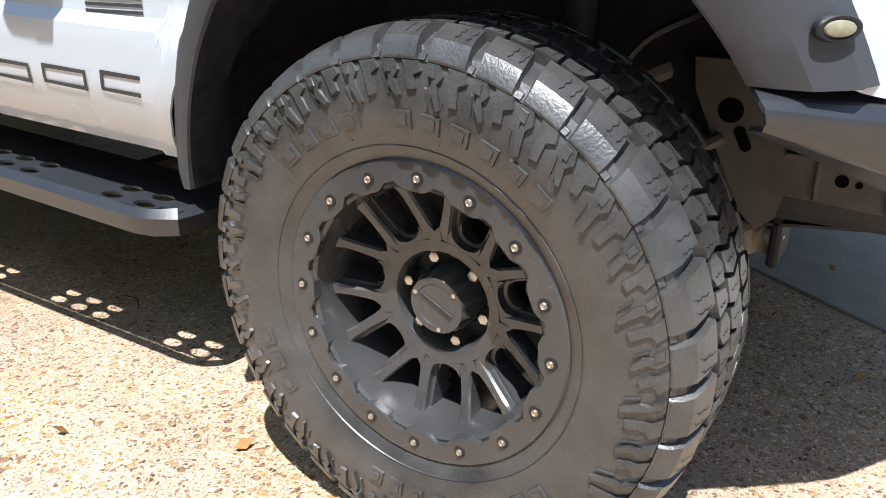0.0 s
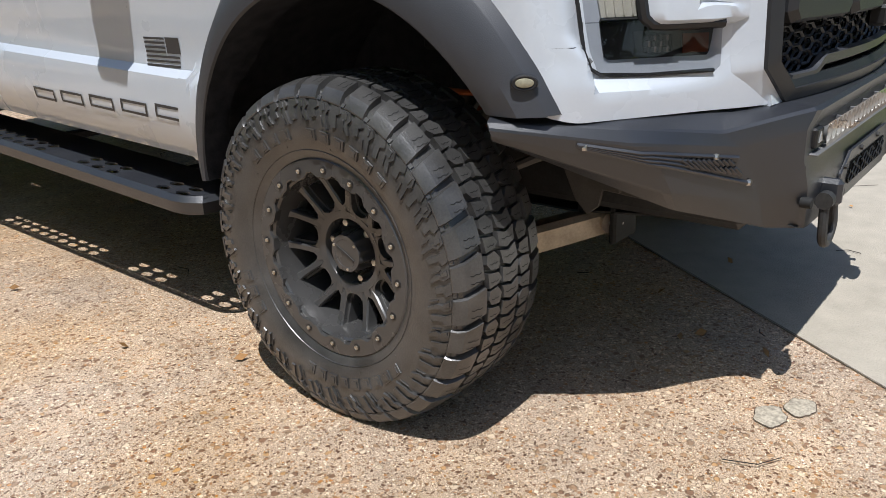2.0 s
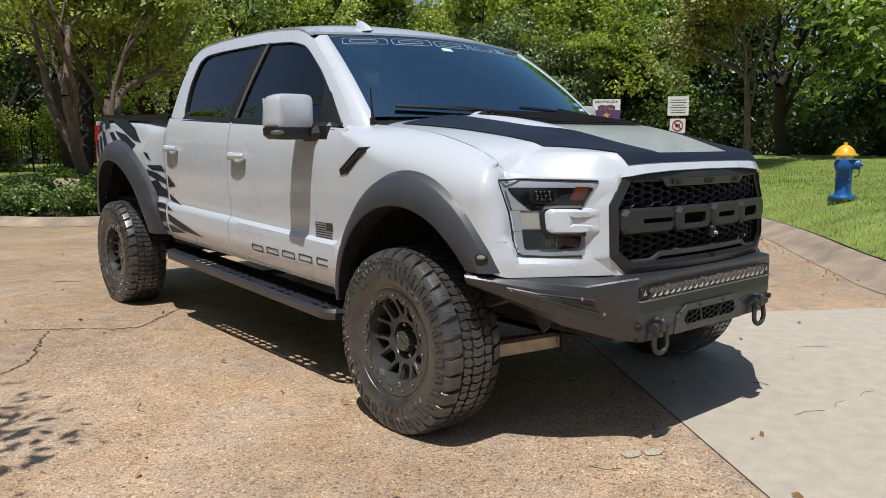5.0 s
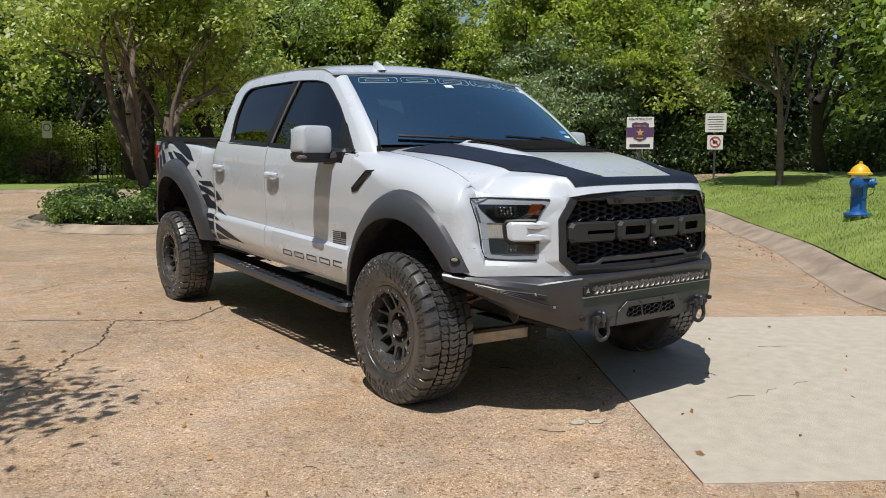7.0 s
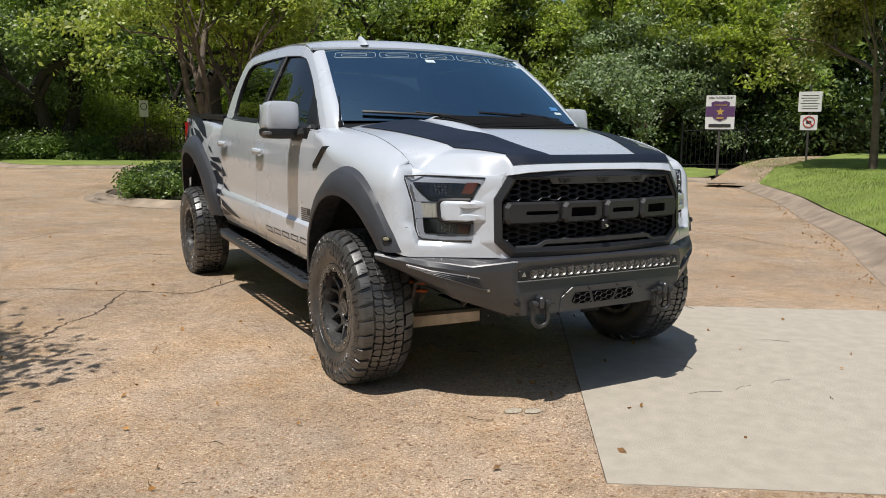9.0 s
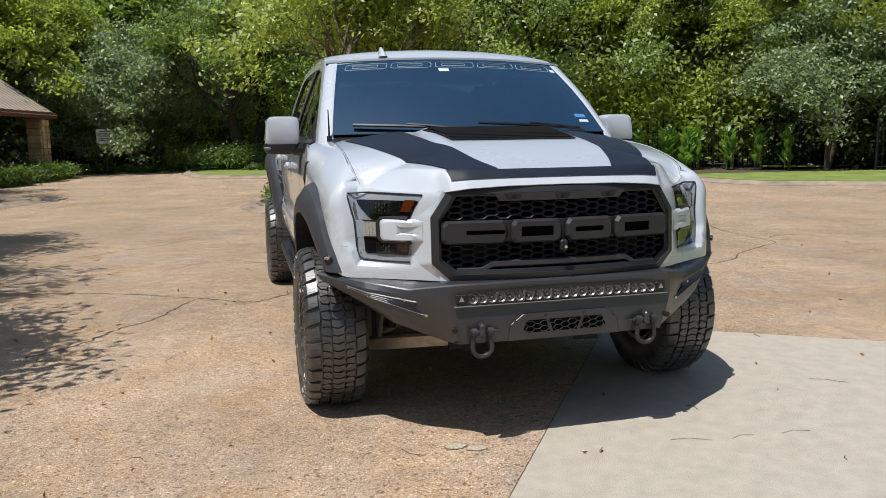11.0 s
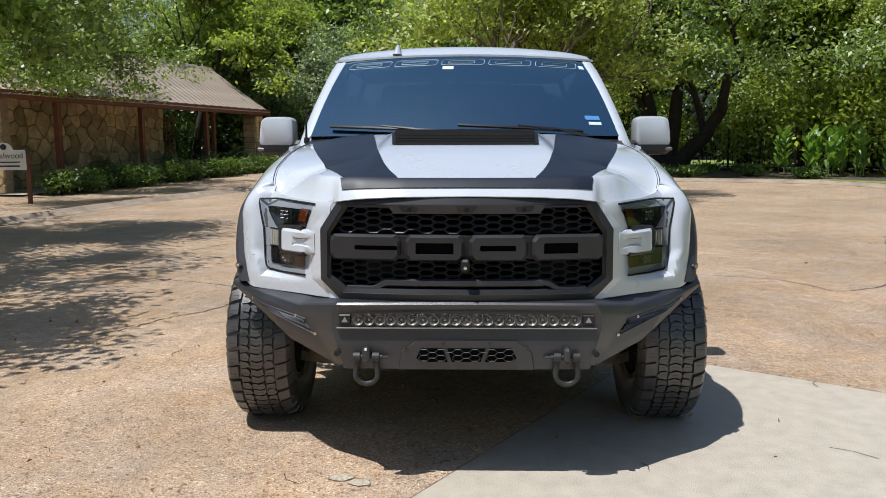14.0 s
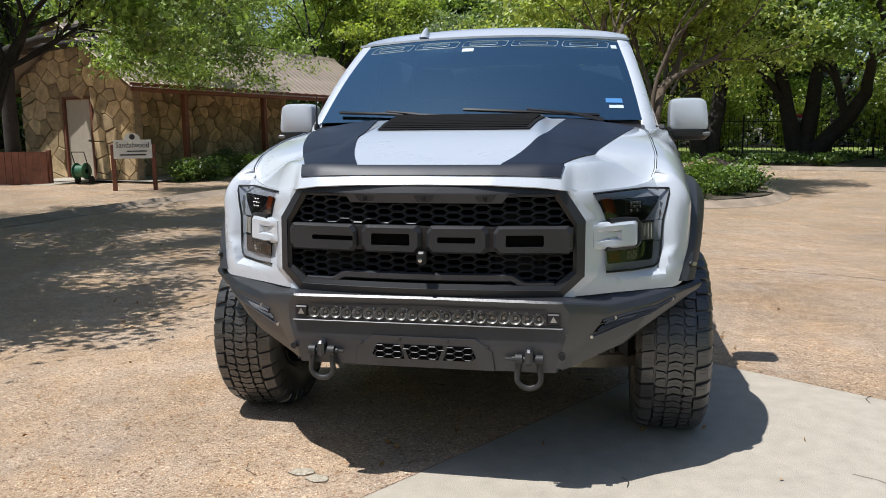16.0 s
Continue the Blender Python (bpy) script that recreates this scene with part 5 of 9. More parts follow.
# shard graphics on bedside and rear door, given along the side as (y, z)
SHARDS = {
    "bed": ["4.05 1.46 3.62 1.44 3.36 1.36 3.30 1.33 3.18 1.25 3.34 1.27 3.66 1.36", "3.80 1.345 3.52 1.31 3.28 1.235 3.36 1.195 3.56 1.25", "3.95 1.33 3.83 1.335 3.62 1.23 3.72 1.225", "4.25 1.45 4.08 1.45 3.98 1.37 4.16 1.36", "4.34 1.37 4.13 1.33 3.92 1.21 4.06 1.20", "4.50 1.43 4.30 1.44 4.40 1.34 4.52 1.33",
            "4.42 1.31 4.28 1.30 4.12 1.17 4.24 1.16", "4.55 1.27 4.44 1.28 4.32 1.14 4.44 1.13", "3.13 1.185 3.06 1.175 3.01 1.12 3.07 1.145", "3.08 1.09 2.86 1.09 2.80 1.045 3.00 1.055", "3.09 1.06 2.94 1.035 2.775 0.985 2.775 0.955 2.95 0.985 3.06 1.02", "3.04 0.975 2.94 0.985 2.87 0.935 2.765 0.915 2.76 0.865 2.98 0.875", "2.97 0.835 2.755 0.82 2.755 0.785 2.95 0.795", "2.94 0.775 2.75 0.76 2.75 0.70 2.92 0.69", "2.92 0.67 2.75 0.655 2.75 0.625 2.90 0.63"],
    "door": ["2.71 1.03 2.58 0.955 2.71 0.94", "2.71 0.90 2.49 0.825 2.70 0.86", "2.70 0.82 2.61 0.79 2.70 0.79", "2.70 0.765 2.40 0.705 2.14 0.642 2.46 0.664 2.69 0.715", "2.70 0.69 2.43 0.648 2.69 0.632"],
}


def decal(poly, lift=0.003, fine=6):
    """A thin film that follows the body side: an outline filled towards its middle."""
    p = np.array(poly)
    k = len(p)
    c = p.mean(0)
    ring = np.array([p[i] + (p[(i + 1) % k] - p[i]) * t for i in range(k) for t in np.linspace(0, 1, fine, endpoint=False)])
    return Shape().grid(np.array([[(float(side(*(c + (q - c) * s))) + lift, *(c + (q - c) * s)) for s in (1, 0.66, 0.33, 0.0)] for q in ring]), cu=True)


def read_poly(text):
    q = [float(x) for x in text.split()]
    return list(zip(q[::2], q[1::2]))


rear_doors = [o for o in truck.children if o.name.startswith("rear_door") and "glass" not in o.name]
front_doors = [o for o in truck.children if o.name.startswith("front_door") and "glass" not in o.name]
for key, hosts in (("bed", sides), ("door", rear_doors)):
    for text in SHARDS[key]:
        d = decal(read_poly(text))
        for host, sh in zip(hosts, (d.mirror(), d)):
            part("shard_graphic", sh, BLACKVINYL, host, "black vinyl shard", 60)
# door emblem bars and striped flag
for k in range(5):
    y0 = 1.44 - k * 0.178
    for host, m in zip(front_doors, (True, False)):
        o = [(y0, 0.678), (y0 - 0.135, 0.673), (y0 - 0.130, 0.634), (y0 + 0.005, 0.640)]
        c = np.mean(o, 0)
        s = Shape()
        pts = []
        for i in range(4):
            for t in np.linspace(0, 1, 5, endpoint=False):
                pts.append(np.array(o[i]) + (np.array(o[(i + 1) % 4]) - np.array(o[i])) * t)
        outer = [(float(side(*q)) + 0.002, *q) for q in pts]
        inner = [(float(side(*q)) + 0.002, *q) for q in (c + (np.array(p) - c) * np.array([0.88, 0.60]) for p in pts)]
        s.grid(np.stack((outer, inner), 1), cu=True)
        part("emblem_bar", s.mirror() if m else s, DECAL, host, "dark grey emblem shape")
for k in range(7):
    z = 0.852 - k * 0.0118
    for host, m in zip(front_doors, (True, False)):
        y1 = 0.672 if k < 4 else 0.612
        d = decal([(0.770, z), (y1, z), (y1, z - 0.006), (0.770, z - 0.006)], 0.002, 3)
        part("flag_stripe", d.mirror() if m else d, DECAL, host)
for host, m in zip(front_doors, (True, False)):
    d = decal([(0.668, 0.853), (0.606, 0.853), (0.606, 0.811), (0.668, 0.811)], 0.002, 3)
    part("flag_canton", d.mirror() if m else d, DECAL, host)

# fender vent
fv = Shape()
VP = [(0.262, 1.228), (0.345, 1.224), (0.515, 1.118), (0.505, 1.092), (0.44, 1.10)]
cpt = np.mean(VP, 0)
dense = [np.array(VP[i]) + (np.array(VP[(i + 1) % 5]) - np.array(VP[i])) * t for i in range(5) for t in np.linspace(0, 1, 6, endpoint=False)]


def on_fender(y, z, lift):
    i = int(np.argmin(np.abs(plan[:70, 1] - y)))
    j = min(i + 1, 69) if plan[i, 1] > y else max(i - 1, 0)
    a, b = quarter(i, z, lift), quarter(j, z, lift)
    t = 0 if abs(b[1] - a[1]) < 1e-6 else (y - a[1]) / (b[1] - a[1])
    return (a[0] + (b[0] - a[0]) * t, y, z)


fv.grid(np.array([[on_fender(*(cpt + (q - cpt) * s), d) for s, d in ((1.0, -0.002), (0.97, 0.008), (0.84, 0.008), (0.80, 0.005), (0.6, 0.005), (0.4, 0.006), (0.2, 0.006), (0.0, 0.006))] for q in dense]), cu=True)
fvs = both("fender_vent", fv, BLACKPL, truck, "black fender vent", 25)
for k in range(3):
    o = 0.018 * (k - 1)
    b = Shape().tube([on_fender(0.29 + t * 0.20 + o, 1.215 - t * 0.10, 0.008) for t in np.linspace(0.06, 0.94, 8)], 0.004, 5)
    for host, sh in zip(fvs, (b.mirror(), b)):
        part("vent_blade", sh, BLACKPL, host)

# mirrors
cap = Shape()
rows = []
for t, k in ((0.0, 0.86), (0.03, 0.95), (0.25, 1.0), (0.6, 1.0), (0.9, 0.97), (1.0, 0.93)):
    y = 0.742 + 0.165 * t
    ring = []
    for a in np.linspace(0, 2 * math.pi, 32, endpoint=False):
        e = 0.36
        c, s_ = math.copysign(abs(math.cos(a)) ** e, math.cos(a)), math.copysign(abs(math.sin(a)) ** e, math.sin(a))
        x = 1.092 + 0.105 * c * k - 0.02 * (s_ + 1) * (0.5 if c > 0 else 0)
        z = 1.394 + 0.088 * s_ * k
        ring.append((x, y, z))
    rows.append(ring)
cap.grid(np.array(rows), cv=True)
cap.add(rows[0], [tuple(reversed(range(32)))])
cap.add(rows[-1], [tuple(range(32))])
low = Shape()
low.grid(np.array([[(1.09 + k * 0.107 * c, 0.825 + 0.088 * k * s_, z) for c, s_ in ((math.copysign(abs(math.cos(a)) ** 0.4, math.cos(a)), math.copysign(abs(math.sin(a)) ** 0.4, math.sin(a))) for a in np.linspace(0, 2 * math.pi, 24, endpoint=False))] for z, k in ((1.318, 0.99), (1.306, 1.01), (1.280, 0.98), (1.262, 0.80), (1.258, 0.0))]), cv=True)
arm = Shape().tube([(1.02, 0.80, 1.285), (0.97, 0.765, 1.290), (0.915, 0.72, 1.295)], [0.036, 0.042, 0.048], 10)
arm.box(0.895, 0.975, 0.635, 0.80, 1.225, 1.345, 0.02)
turn = Shape().box(1.155, 1.200, 0.738, 0.80, 1.283, 1.304, 0.006)
mg = Shape().sheet(np.array([[(x, 0.909, z) for z in (1.325, 1.46)] for x in (1.0, 1.09, 1.18)]), 0.004, inward=(0, -1, 0))
for sgn in (-1, 1):
    f = (lambda q: q.mirror()) if sgn < 0 else (lambda q: q)
    mr = part("side_mirror", f(cap), WHITE, truck, "white door mirror with black lower housing", 40)
    part("mirror_housing", f(low), BLACKPL, mr)
    part("mirror_arm", f(arm), BLACKPL, mr)
    part("turn_signal", f(turn), LAMPGREY, mr, "smoked turn signal")
    part("mirror_glass", f(mg), CHROME, mr)

# running boards
BZ = lambda y: 0.372 + 0.038 * y
brd = Shape()
# plank as a strip of cells: solid cells and framed cells with a real opening
xsn = [0.80, 0.915, 0.960, 1.005]
HOLES = [0.69, 0.785, 1.06, 1.15, 1.24] + [1.53 + 0.0825 * k for k in range(10)]
ys = sorted({0.60, 2.80} | {round(c + o, 4) for c in HOLES for o in (-0.041, 0.041)})
open_cells = {(i, j) for i in range(len(ys) - 1) for j in (1, 2) for c in HOLES if abs((ys[i] + ys[i + 1]) / 2 - c) < 0.004}
for i in range(len(ys) - 1):
    for j in range(3):
        x0, x1, ya, yb = xsn[j], xsn[j + 1], ys[i], ys[i + 1]
        trim = 0.03 * ss((0.66 - ya) / 0.06)
        x1, x0 = x1 - trim * (j == 2), x0
        if (i, j) in open_cells:
            c = [((x0 + x1) / 2 + 0.0165 * math.cos(a), (ya + yb) / 2 + 0.0290 * math.sin(a)) for a in np.linspace(0, 2 * math.pi, 8, endpoint=False) + math.pi / 8]
            o = [(x1, (ya + yb) / 2 + 0.005), (x1, yb), (x0, yb), (x0, yb), (x0, ya), (x0, ya), (x1, ya), (x1, ya)]
            o = [(x1, yb), ((x0 + x1) / 2 + 0.006, yb), ((x0 + x1) / 2 - 0.006, yb), (x0, yb), (x0, ya), ((x0 + x1) / 2 - 0.006, ya), ((x0 + x1) / 2 + 0.006, ya), (x1, ya)]
            top = [[(p[0], p[1], BZ(p[1]) + 0.024) for p in o], [(p[0], p[1], BZ(p[1]) + 0.024) for p in c], [(p[0], p[1], BZ(p[1]) + 0.019) for p in c], [(p[0], p[1], BZ(p[1]) + 0.019) for p in o]]
            brd.grid(np.transpose(np.array(top), (1, 0, 2)), cu=True)
        else:
            brd.add([(x0, ya, BZ(ya) + 0.024), (x1, ya, BZ(ya) + 0.024), (x1, yb, BZ(yb) + 0.024), (x0, yb, BZ(yb) + 0.024), (x0, ya, BZ(ya) + 0.019), (x1, ya, BZ(ya) + 0.019), (x1, yb, BZ(yb) + 0.019), (x0, yb, BZ(yb) + 0.019)], [(0, 1, 2, 3), (7, 6, 5, 4)])
boards = both("running_board", brd, POWDER, truck, "perforated black steel running board", 30)
lip = Shape()
lp_path = [(0.80, 0.60), (0.955, 0.605), (0.99, 0.63), (1.008, 0.68), (1.008, 1.4), (1.008, 2.2), (1.008, 2.68), (0.96, 2.79), (0.80, 2.80)]
lp_path = curve(lp_path, 60)
lip.sheet(np.array([[(x, y, BZ(y) + 0.025), (x + 0.012, y - (0.012 if y < 0.64 else 0), BZ(y) + 0.012), (x + 0.004, y, BZ(y) - 0.024)] for x, y in lp_path]), 0.005)
for host, sh in zip(boards, (lip.mirror(), lip)):
    part("board_lip", sh, POWDER, host, "", 25)
for y in (0.95, 1.75, 2.55):
    br = Shape().box(0.55, 0.93, y - 0.02, y + 0.02, BZ(y) - 0.015, BZ(y) + 0.015, 0.006)
    for host, sh in zip(boards, (br.mirror(), br)):
        part("board_bracket", sh, CHASSIS, host)

# chassis and suspension that show below
for nm, bx, ma, lab in (
    ("frame_rail", (0.37, 0.47, -0.72, 4.6, 0.42, 0.58), DARKSTEEL, "dusty black frame rail"),
    ("frame_rail", (-0.47, -0.37, -0.72, 4.6, 0.42, 0.58), DARKSTEEL, "dusty black frame rail"),
    ("transmission", (-0.30, 0.30, 0.6, 2.6, 0.40, 0.56), CHASSIS, ""),
    ("floor_pan", (-0.93, 0.93, 0.70, 2.72, 0.56, 0.66), CHASSIS, ""),
    ("engine_cradle", (-0.36, 0.36, -0.66, 0.55, 0.46, 0.75), CHASSIS, ""),
    ("bed_floor", (-0.84, 0.84, 2.8, 4.6, 0.70, 0.82), CHASSIS, ""),
):
    part(nm, Shape().box(*bx, 0.02), ma, truck, lab)
part("skid_plate", Shape().sheet(np.array([[(x, y, z) for x in (-0.40, 0, 0.40)] for y, z in ((-0.80, 0.462), (-0.62, 0.415), (-0.25, 0.375), (0.10, 0.375))]), 0.006, inward=(0, 0, 1)), DARKSTEEL, truck, "dusty steel skid plate")
horn_o = [(-0.200, 0.70), (-0.205, 0.645), (-0.30, 0.44), (-0.335, 0.405), (-0.365, 0.43), (-0.375, 0.475), (-0.535, 0.465), (-0.72, 0.465), (-0.72, 0.55), (-0.44, 0.55), (-0.34, 0.66), (-0.32, 0.70)]
horn = Shape().prism([(0.482, y, z) for y, z in horn_o], (0.012, 0, 0), 0.003)
for o, f in zip(both("bumper_mount", horn, DUSTY, truck, "dusty dark steel frame horn plate", 20), (lambda q: q.mirror(), lambda q: q)):
    for y, z, r in ((-0.271, 0.613, 0.022), (-0.461, 0.514, 0.011), (-0.487, 0.511, 0.006), (-0.62, 0.51, 0.012)):
        # black discs on the plate stand for the shade in its holes
        part("mount_hole", f(Shape().lathe([(0.0125, 0.0), (0.0125, r), (0.010, r)], 18, (0.4825, y, z))), VOID, o)
    slot = [(0.496, -0.297 + 0.010 * math.cos(t) + (0.010 if math.sin(t + 0.6) > 0 else -0.010) * 0.6, 0.566 + 0.010 * math.sin(t) + (0.012 if math.sin(t + 0.6) > 0 else -0.012)) for t in np.linspace(0, 2 * math.pi, 18, endpoint=False)]
    part("mount_hole", f(Shape().prism(slot, (0.001, 0, 0))), VOID, o)
    for y, z0, z1 in ((-0.425, 0.478, 0.545), (-0.535, 0.467, 0.548)):
        part("mount_rib", f(Shape().box(0.490, 0.508, y - 0.004, y + 0.004, z0, z1, 0.002)), DUSTY, o)
    part("mount_flange", f(Shape().box(0.480, 0.515, -0.72, -0.37, 0.548, 0.556, 0.002)), DUSTY, o)
part("winch_tray", Shape().sheet(np.array([[(x, y, z) for x in (-0.50, 0, 0.50)] for y, z in ((-0.836, 0.464), (-0.60, 0.50), (-0.55, 0.70))]), 0.006, inward=(0, 1, 0)), CHASSIS, truck)
inner = Shape().sheet(np.array([[(0.955, y, z) for z in (0.56, 0.9, 1.30)] for y in (0.60, 1.6, 2.73)]), 0.02)
both("inner_body", inner, CHASSIS, truck)
bay = Shape().box(-0.47, 0.47, -0.70, 0.25, 0.75, 1.06, 0.05)
part("engine_bay", bay, CHASSIS, truck)
for sx in (-1, 1):
    armp = Shape()
    a, b = np.array((0.80, 0.0, 0.285)), np.array((0.335, -0.31, 0.352))
    d = b - a
    n2 = np.array((-d[1], d[0], 0)) / np.hypot(d[0], d[1])
    armp.grid(np.array([[p + n2 * w * o[0] + np.array((0, 0, o[1] * h)) for o in ((-1, -1), (1, -1), (1, 0.6), (0.6, 1), (-0.6, 1), (-1, 0.6))] for p, w, h in ((a, 0.03, 0.03), (a + d * 0.3, 0.045, 0.036), (a + d * 0.8, 0.035, 0.034), (b, 0.03, 0.032))]), cv=True)
    armp.tube([(0.80, 0.0, 0.29), (0.42, 0.26, 0.36)], [0.035, 0.03], 8)
    armp.tube([b - n2 * 0.045, b + n2 * 0.045], 0.036, 14)
    f = (lambda q: q.mirror()) if sx < 0 else (lambda q: q)
    la = part("control_arm", f(armp), CASTALU, truck, "dusty cast lower control arm")
    part("arm_bolt", f(Shape().tube([b - n2 * 0.062, b + n2 * 0.062], 0.018, 6)), STEEL, la)
    brk = Shape().box(0.27, 0.40, -0.37, -0.35, 0.30, 0.47, 0.006).box(0.27, 0.40, -0.275, -0.255, 0.30, 0.47, 0.006)
    part("arm_bracket", f(brk), CHASSIS, la)
    uca = Shape().tube([(0.74, 0.0, 0.60), (0.52, -0.16, 0.68)], [0.022, 0.020], 8).tube([(0.74, 0.0, 0.60), (0.52, 0.16, 0.68)], [0.022, 0.020], 8)
    part("upper_arm", f(uca), DUSTY, truck, "dusty upper control arm")
    hose = Shape().tube(curve([(0.47, -0.20, 0.88), (0.56, -0.24, 0.80), (0.66, -0.16, 0.74), (0.72, -0.08, 0.58)], 18), 0.008, 6)
    part("brake_hose", f(hose), BLACKPL, truck)
    sway = Shape().tube([(0.70, -0.12, 0.34), (0.68, -0.16, 0.52), (0.58, -0.24, 0.56), (0.46, -0.26, 0.56)], 0.013, 8)
    part("sway_link", f(sway), DUSTY, truck)
    for k in range(3):
        part("liner_clip", f(Shape().lathe([(-0.006, 0.0), (-0.005, 0.009), (0.002, 0.011)], 10, (0.50 + 0.13 * k, -0.505 + 0.02 * k, 0.74 + 0.012 * k), axis=1)), BLACKPL, truck)
    coil = Shape().tube([(0.60 + 0.06 * math.cos(t), -0.02 + 0.06 * math.sin(t), 0.42 + 0.30 * t / 44) for t in np.linspace(0, 44, 140)], 0.008, 6)
    part("coil_spring", f(coil), ORANGE, truck, "orange coil spring")
    shock = Shape().tube([(0.62, -0.02, 0.36), (0.58, -0.02, 0.82)], 0.03, 12)
    part("shock_absorber", f(shock), DARKSTEEL, truck)
    part("steering_knuckle", f(Shape().box(0.70, 0.80, -0.07, 0.07, 0.28, 0.62, 0.03)), DARKSTEEL, truck)
part("rear_axle", Shape().tube([(-0.85, 3.70, 0.402), (0.85, 3.70, 0.402)], 0.055, 14).lathe([(-0.16, 0.06), (-0.12, 0.13), (0.12, 0.13), (0.16, 0.06)], 20, (0, 3.70, 0.402)), CHASSIS, truck)

# cabin
for sx in (-0.40, 0.40):
    seat = Shape()
    seat.box(sx - 0.24, sx + 0.24, 1.30, 1.44, 0.95, 1.50, 0.05)
    seat.box(sx - 0.13, sx + 0.13, 1.33, 1.42, 1.52, 1.70, 0.04)
    seat.box(sx - 0.25, sx + 0.25, 0.92, 1.40, 0.85, 0.97, 0.05)
    part("front_seat", seat, INTERIOR, truck, "dark cabin seat")
part("rear_seat", Shape().box(-0.70, 0.70, 2.38, 2.52, 0.95, 1.55, 0.05), INTERIOR, truck)
dash = Shape().grid(np.array([[(x * 0.80, y + 0.10 * x * x, z) for y, z in ((0.28, 1.30), (0.45, 1.345), (0.62, 1.34), (0.72, 1.28), (0.74, 1.05))] for x in np.linspace(-1, 1, 15)]))
part("dashboard", dash, INTERIOR, truck, "", 60)
sw = Shape().tube([(0.40 + 0.185 * math.cos(a), 0.82 - 0.06 * math.sin(a), 1.27 + 0.175 * math.sin(a)) for a in np.linspace(0, 2 * math.pi, 28, endpoint=False)], 0.016, 8, closed=True).box(0.33, 0.47, 0.79, 0.84, 1.21, 1.31, 0.02)
part("steering_wheel", sw, INTERIOR, truck)
part("cabin_floor", Shape().box(-0.92, 0.92, 0.62, 2.66, 0.70, 0.75, 0.02), INTERIOR, truck)


# ---------------------------------------------------------------- wheels (axle along x, outer face towards -x)
HUB = 0.392
disc = Shape().lathe([(0.015, 0.05), (0.015, 0.165), (0.04, 0.168), (0.04, 0.05)], 40).lathe([(-0.018, 0.0), (-0.018, 0.084), (0.05, 0.084)], 32)
wheel = part("wheel", disc, DARKSTEEL, truck, "black beadlock-style wheel with all-terrain tyre")
wheel.location = (-0.942, 0.0, HUB)


def flat(s):
    """Settle the tyre on the ground."""
    out = []
    for x, y, z in s.v:
        r = math.hypot(y, z)
        q = (0.24 + (r - 0.24) * 0.905 - 0.005 * float(ss((abs(x) - 0.09) / 0.04)) * float(ss((r - 0.37) / 0.03))) / r if r > 0.24 else 1.0
        y, z = y * q, z * q
        out.append((x * (1 + 0.05 * max(0.0, min(1.0, (-0.32 - z) / 0.08))), y, max(z, -HUB + 0.001)))
    s.v = out
    return s


RT = 0.409
prof_r = [0.222, 0.232, 0.25, 0.273, 0.297, 0.321, 0.345, 0.365, 0.382, 0.396]
prof_x = [0.118, 0.127, 0.136, 0.145, 0.150, 0.152, 0.150, 0.146, 0.140, 0.133]
sx_of = lambda r: float(ip(r, prof_r, prof_x))
RS = lambda s: RT - 0.008 * (s / 0.135) ** 2
prof = [(-x, r) for r, x in zip(prof_r, prof_x)] + [(s, float(RS(s))) for s in np.linspace(-0.130, 0.130, 13)] + [(x, r) for r, x in zip(reversed(prof_r), reversed(prof_x))]
tyre = Shape().lathe(prof, 120)


def tread(poly, h=0.0155, shrink=0.86):
    """A raised block on the tread: an outline of (across, angle)."""
    p = np.array(poly)
    c = p.mean(0)
    q = c + (p - c) * shrink
    f = lambda s, a, r: (s, r * math.cos(a), r * math.sin(a))
    lowr = [f(s, a, RS(s) - 0.002) for s, a in p]
    top = [f(s, a, RS(s) + h) for s, a in q]
    k = len(p)
    tyre.add(lowr + top, [tuple(range(k, 2 * k))] + [(i, (i + 1) % k, k + (i + 1) % k, k + i) for i in range(k)])


def wall(poly, h=0.005, shrink=0.92, out=-1):
    """A raised patch on the sidewall: an outline of (radius, angle)."""
    p = np.array(poly, float)
    p[:, 0] = np.where(p[:, 0] > 0.3, 0.3 + (p[:, 0] - 0.3) * 0.90, p[:, 0])
    c = p.mean(0)
    q = c + (p - c) * shrink
    f = lambda r, a, d: (out * (sx_of(r) + d), r * math.cos(a), r * math.sin(a))
    lowr = [f(r, a, -0.001) for r, a in p]
    top = [f(r, a, h) for r, a in q]
    k = len(p)
    tyre.add(lowr + top, [tuple(range(k, 2 * k))] + [(i, (i + 1) % k, k + (i + 1) % k, k + i) for i in range(k)])


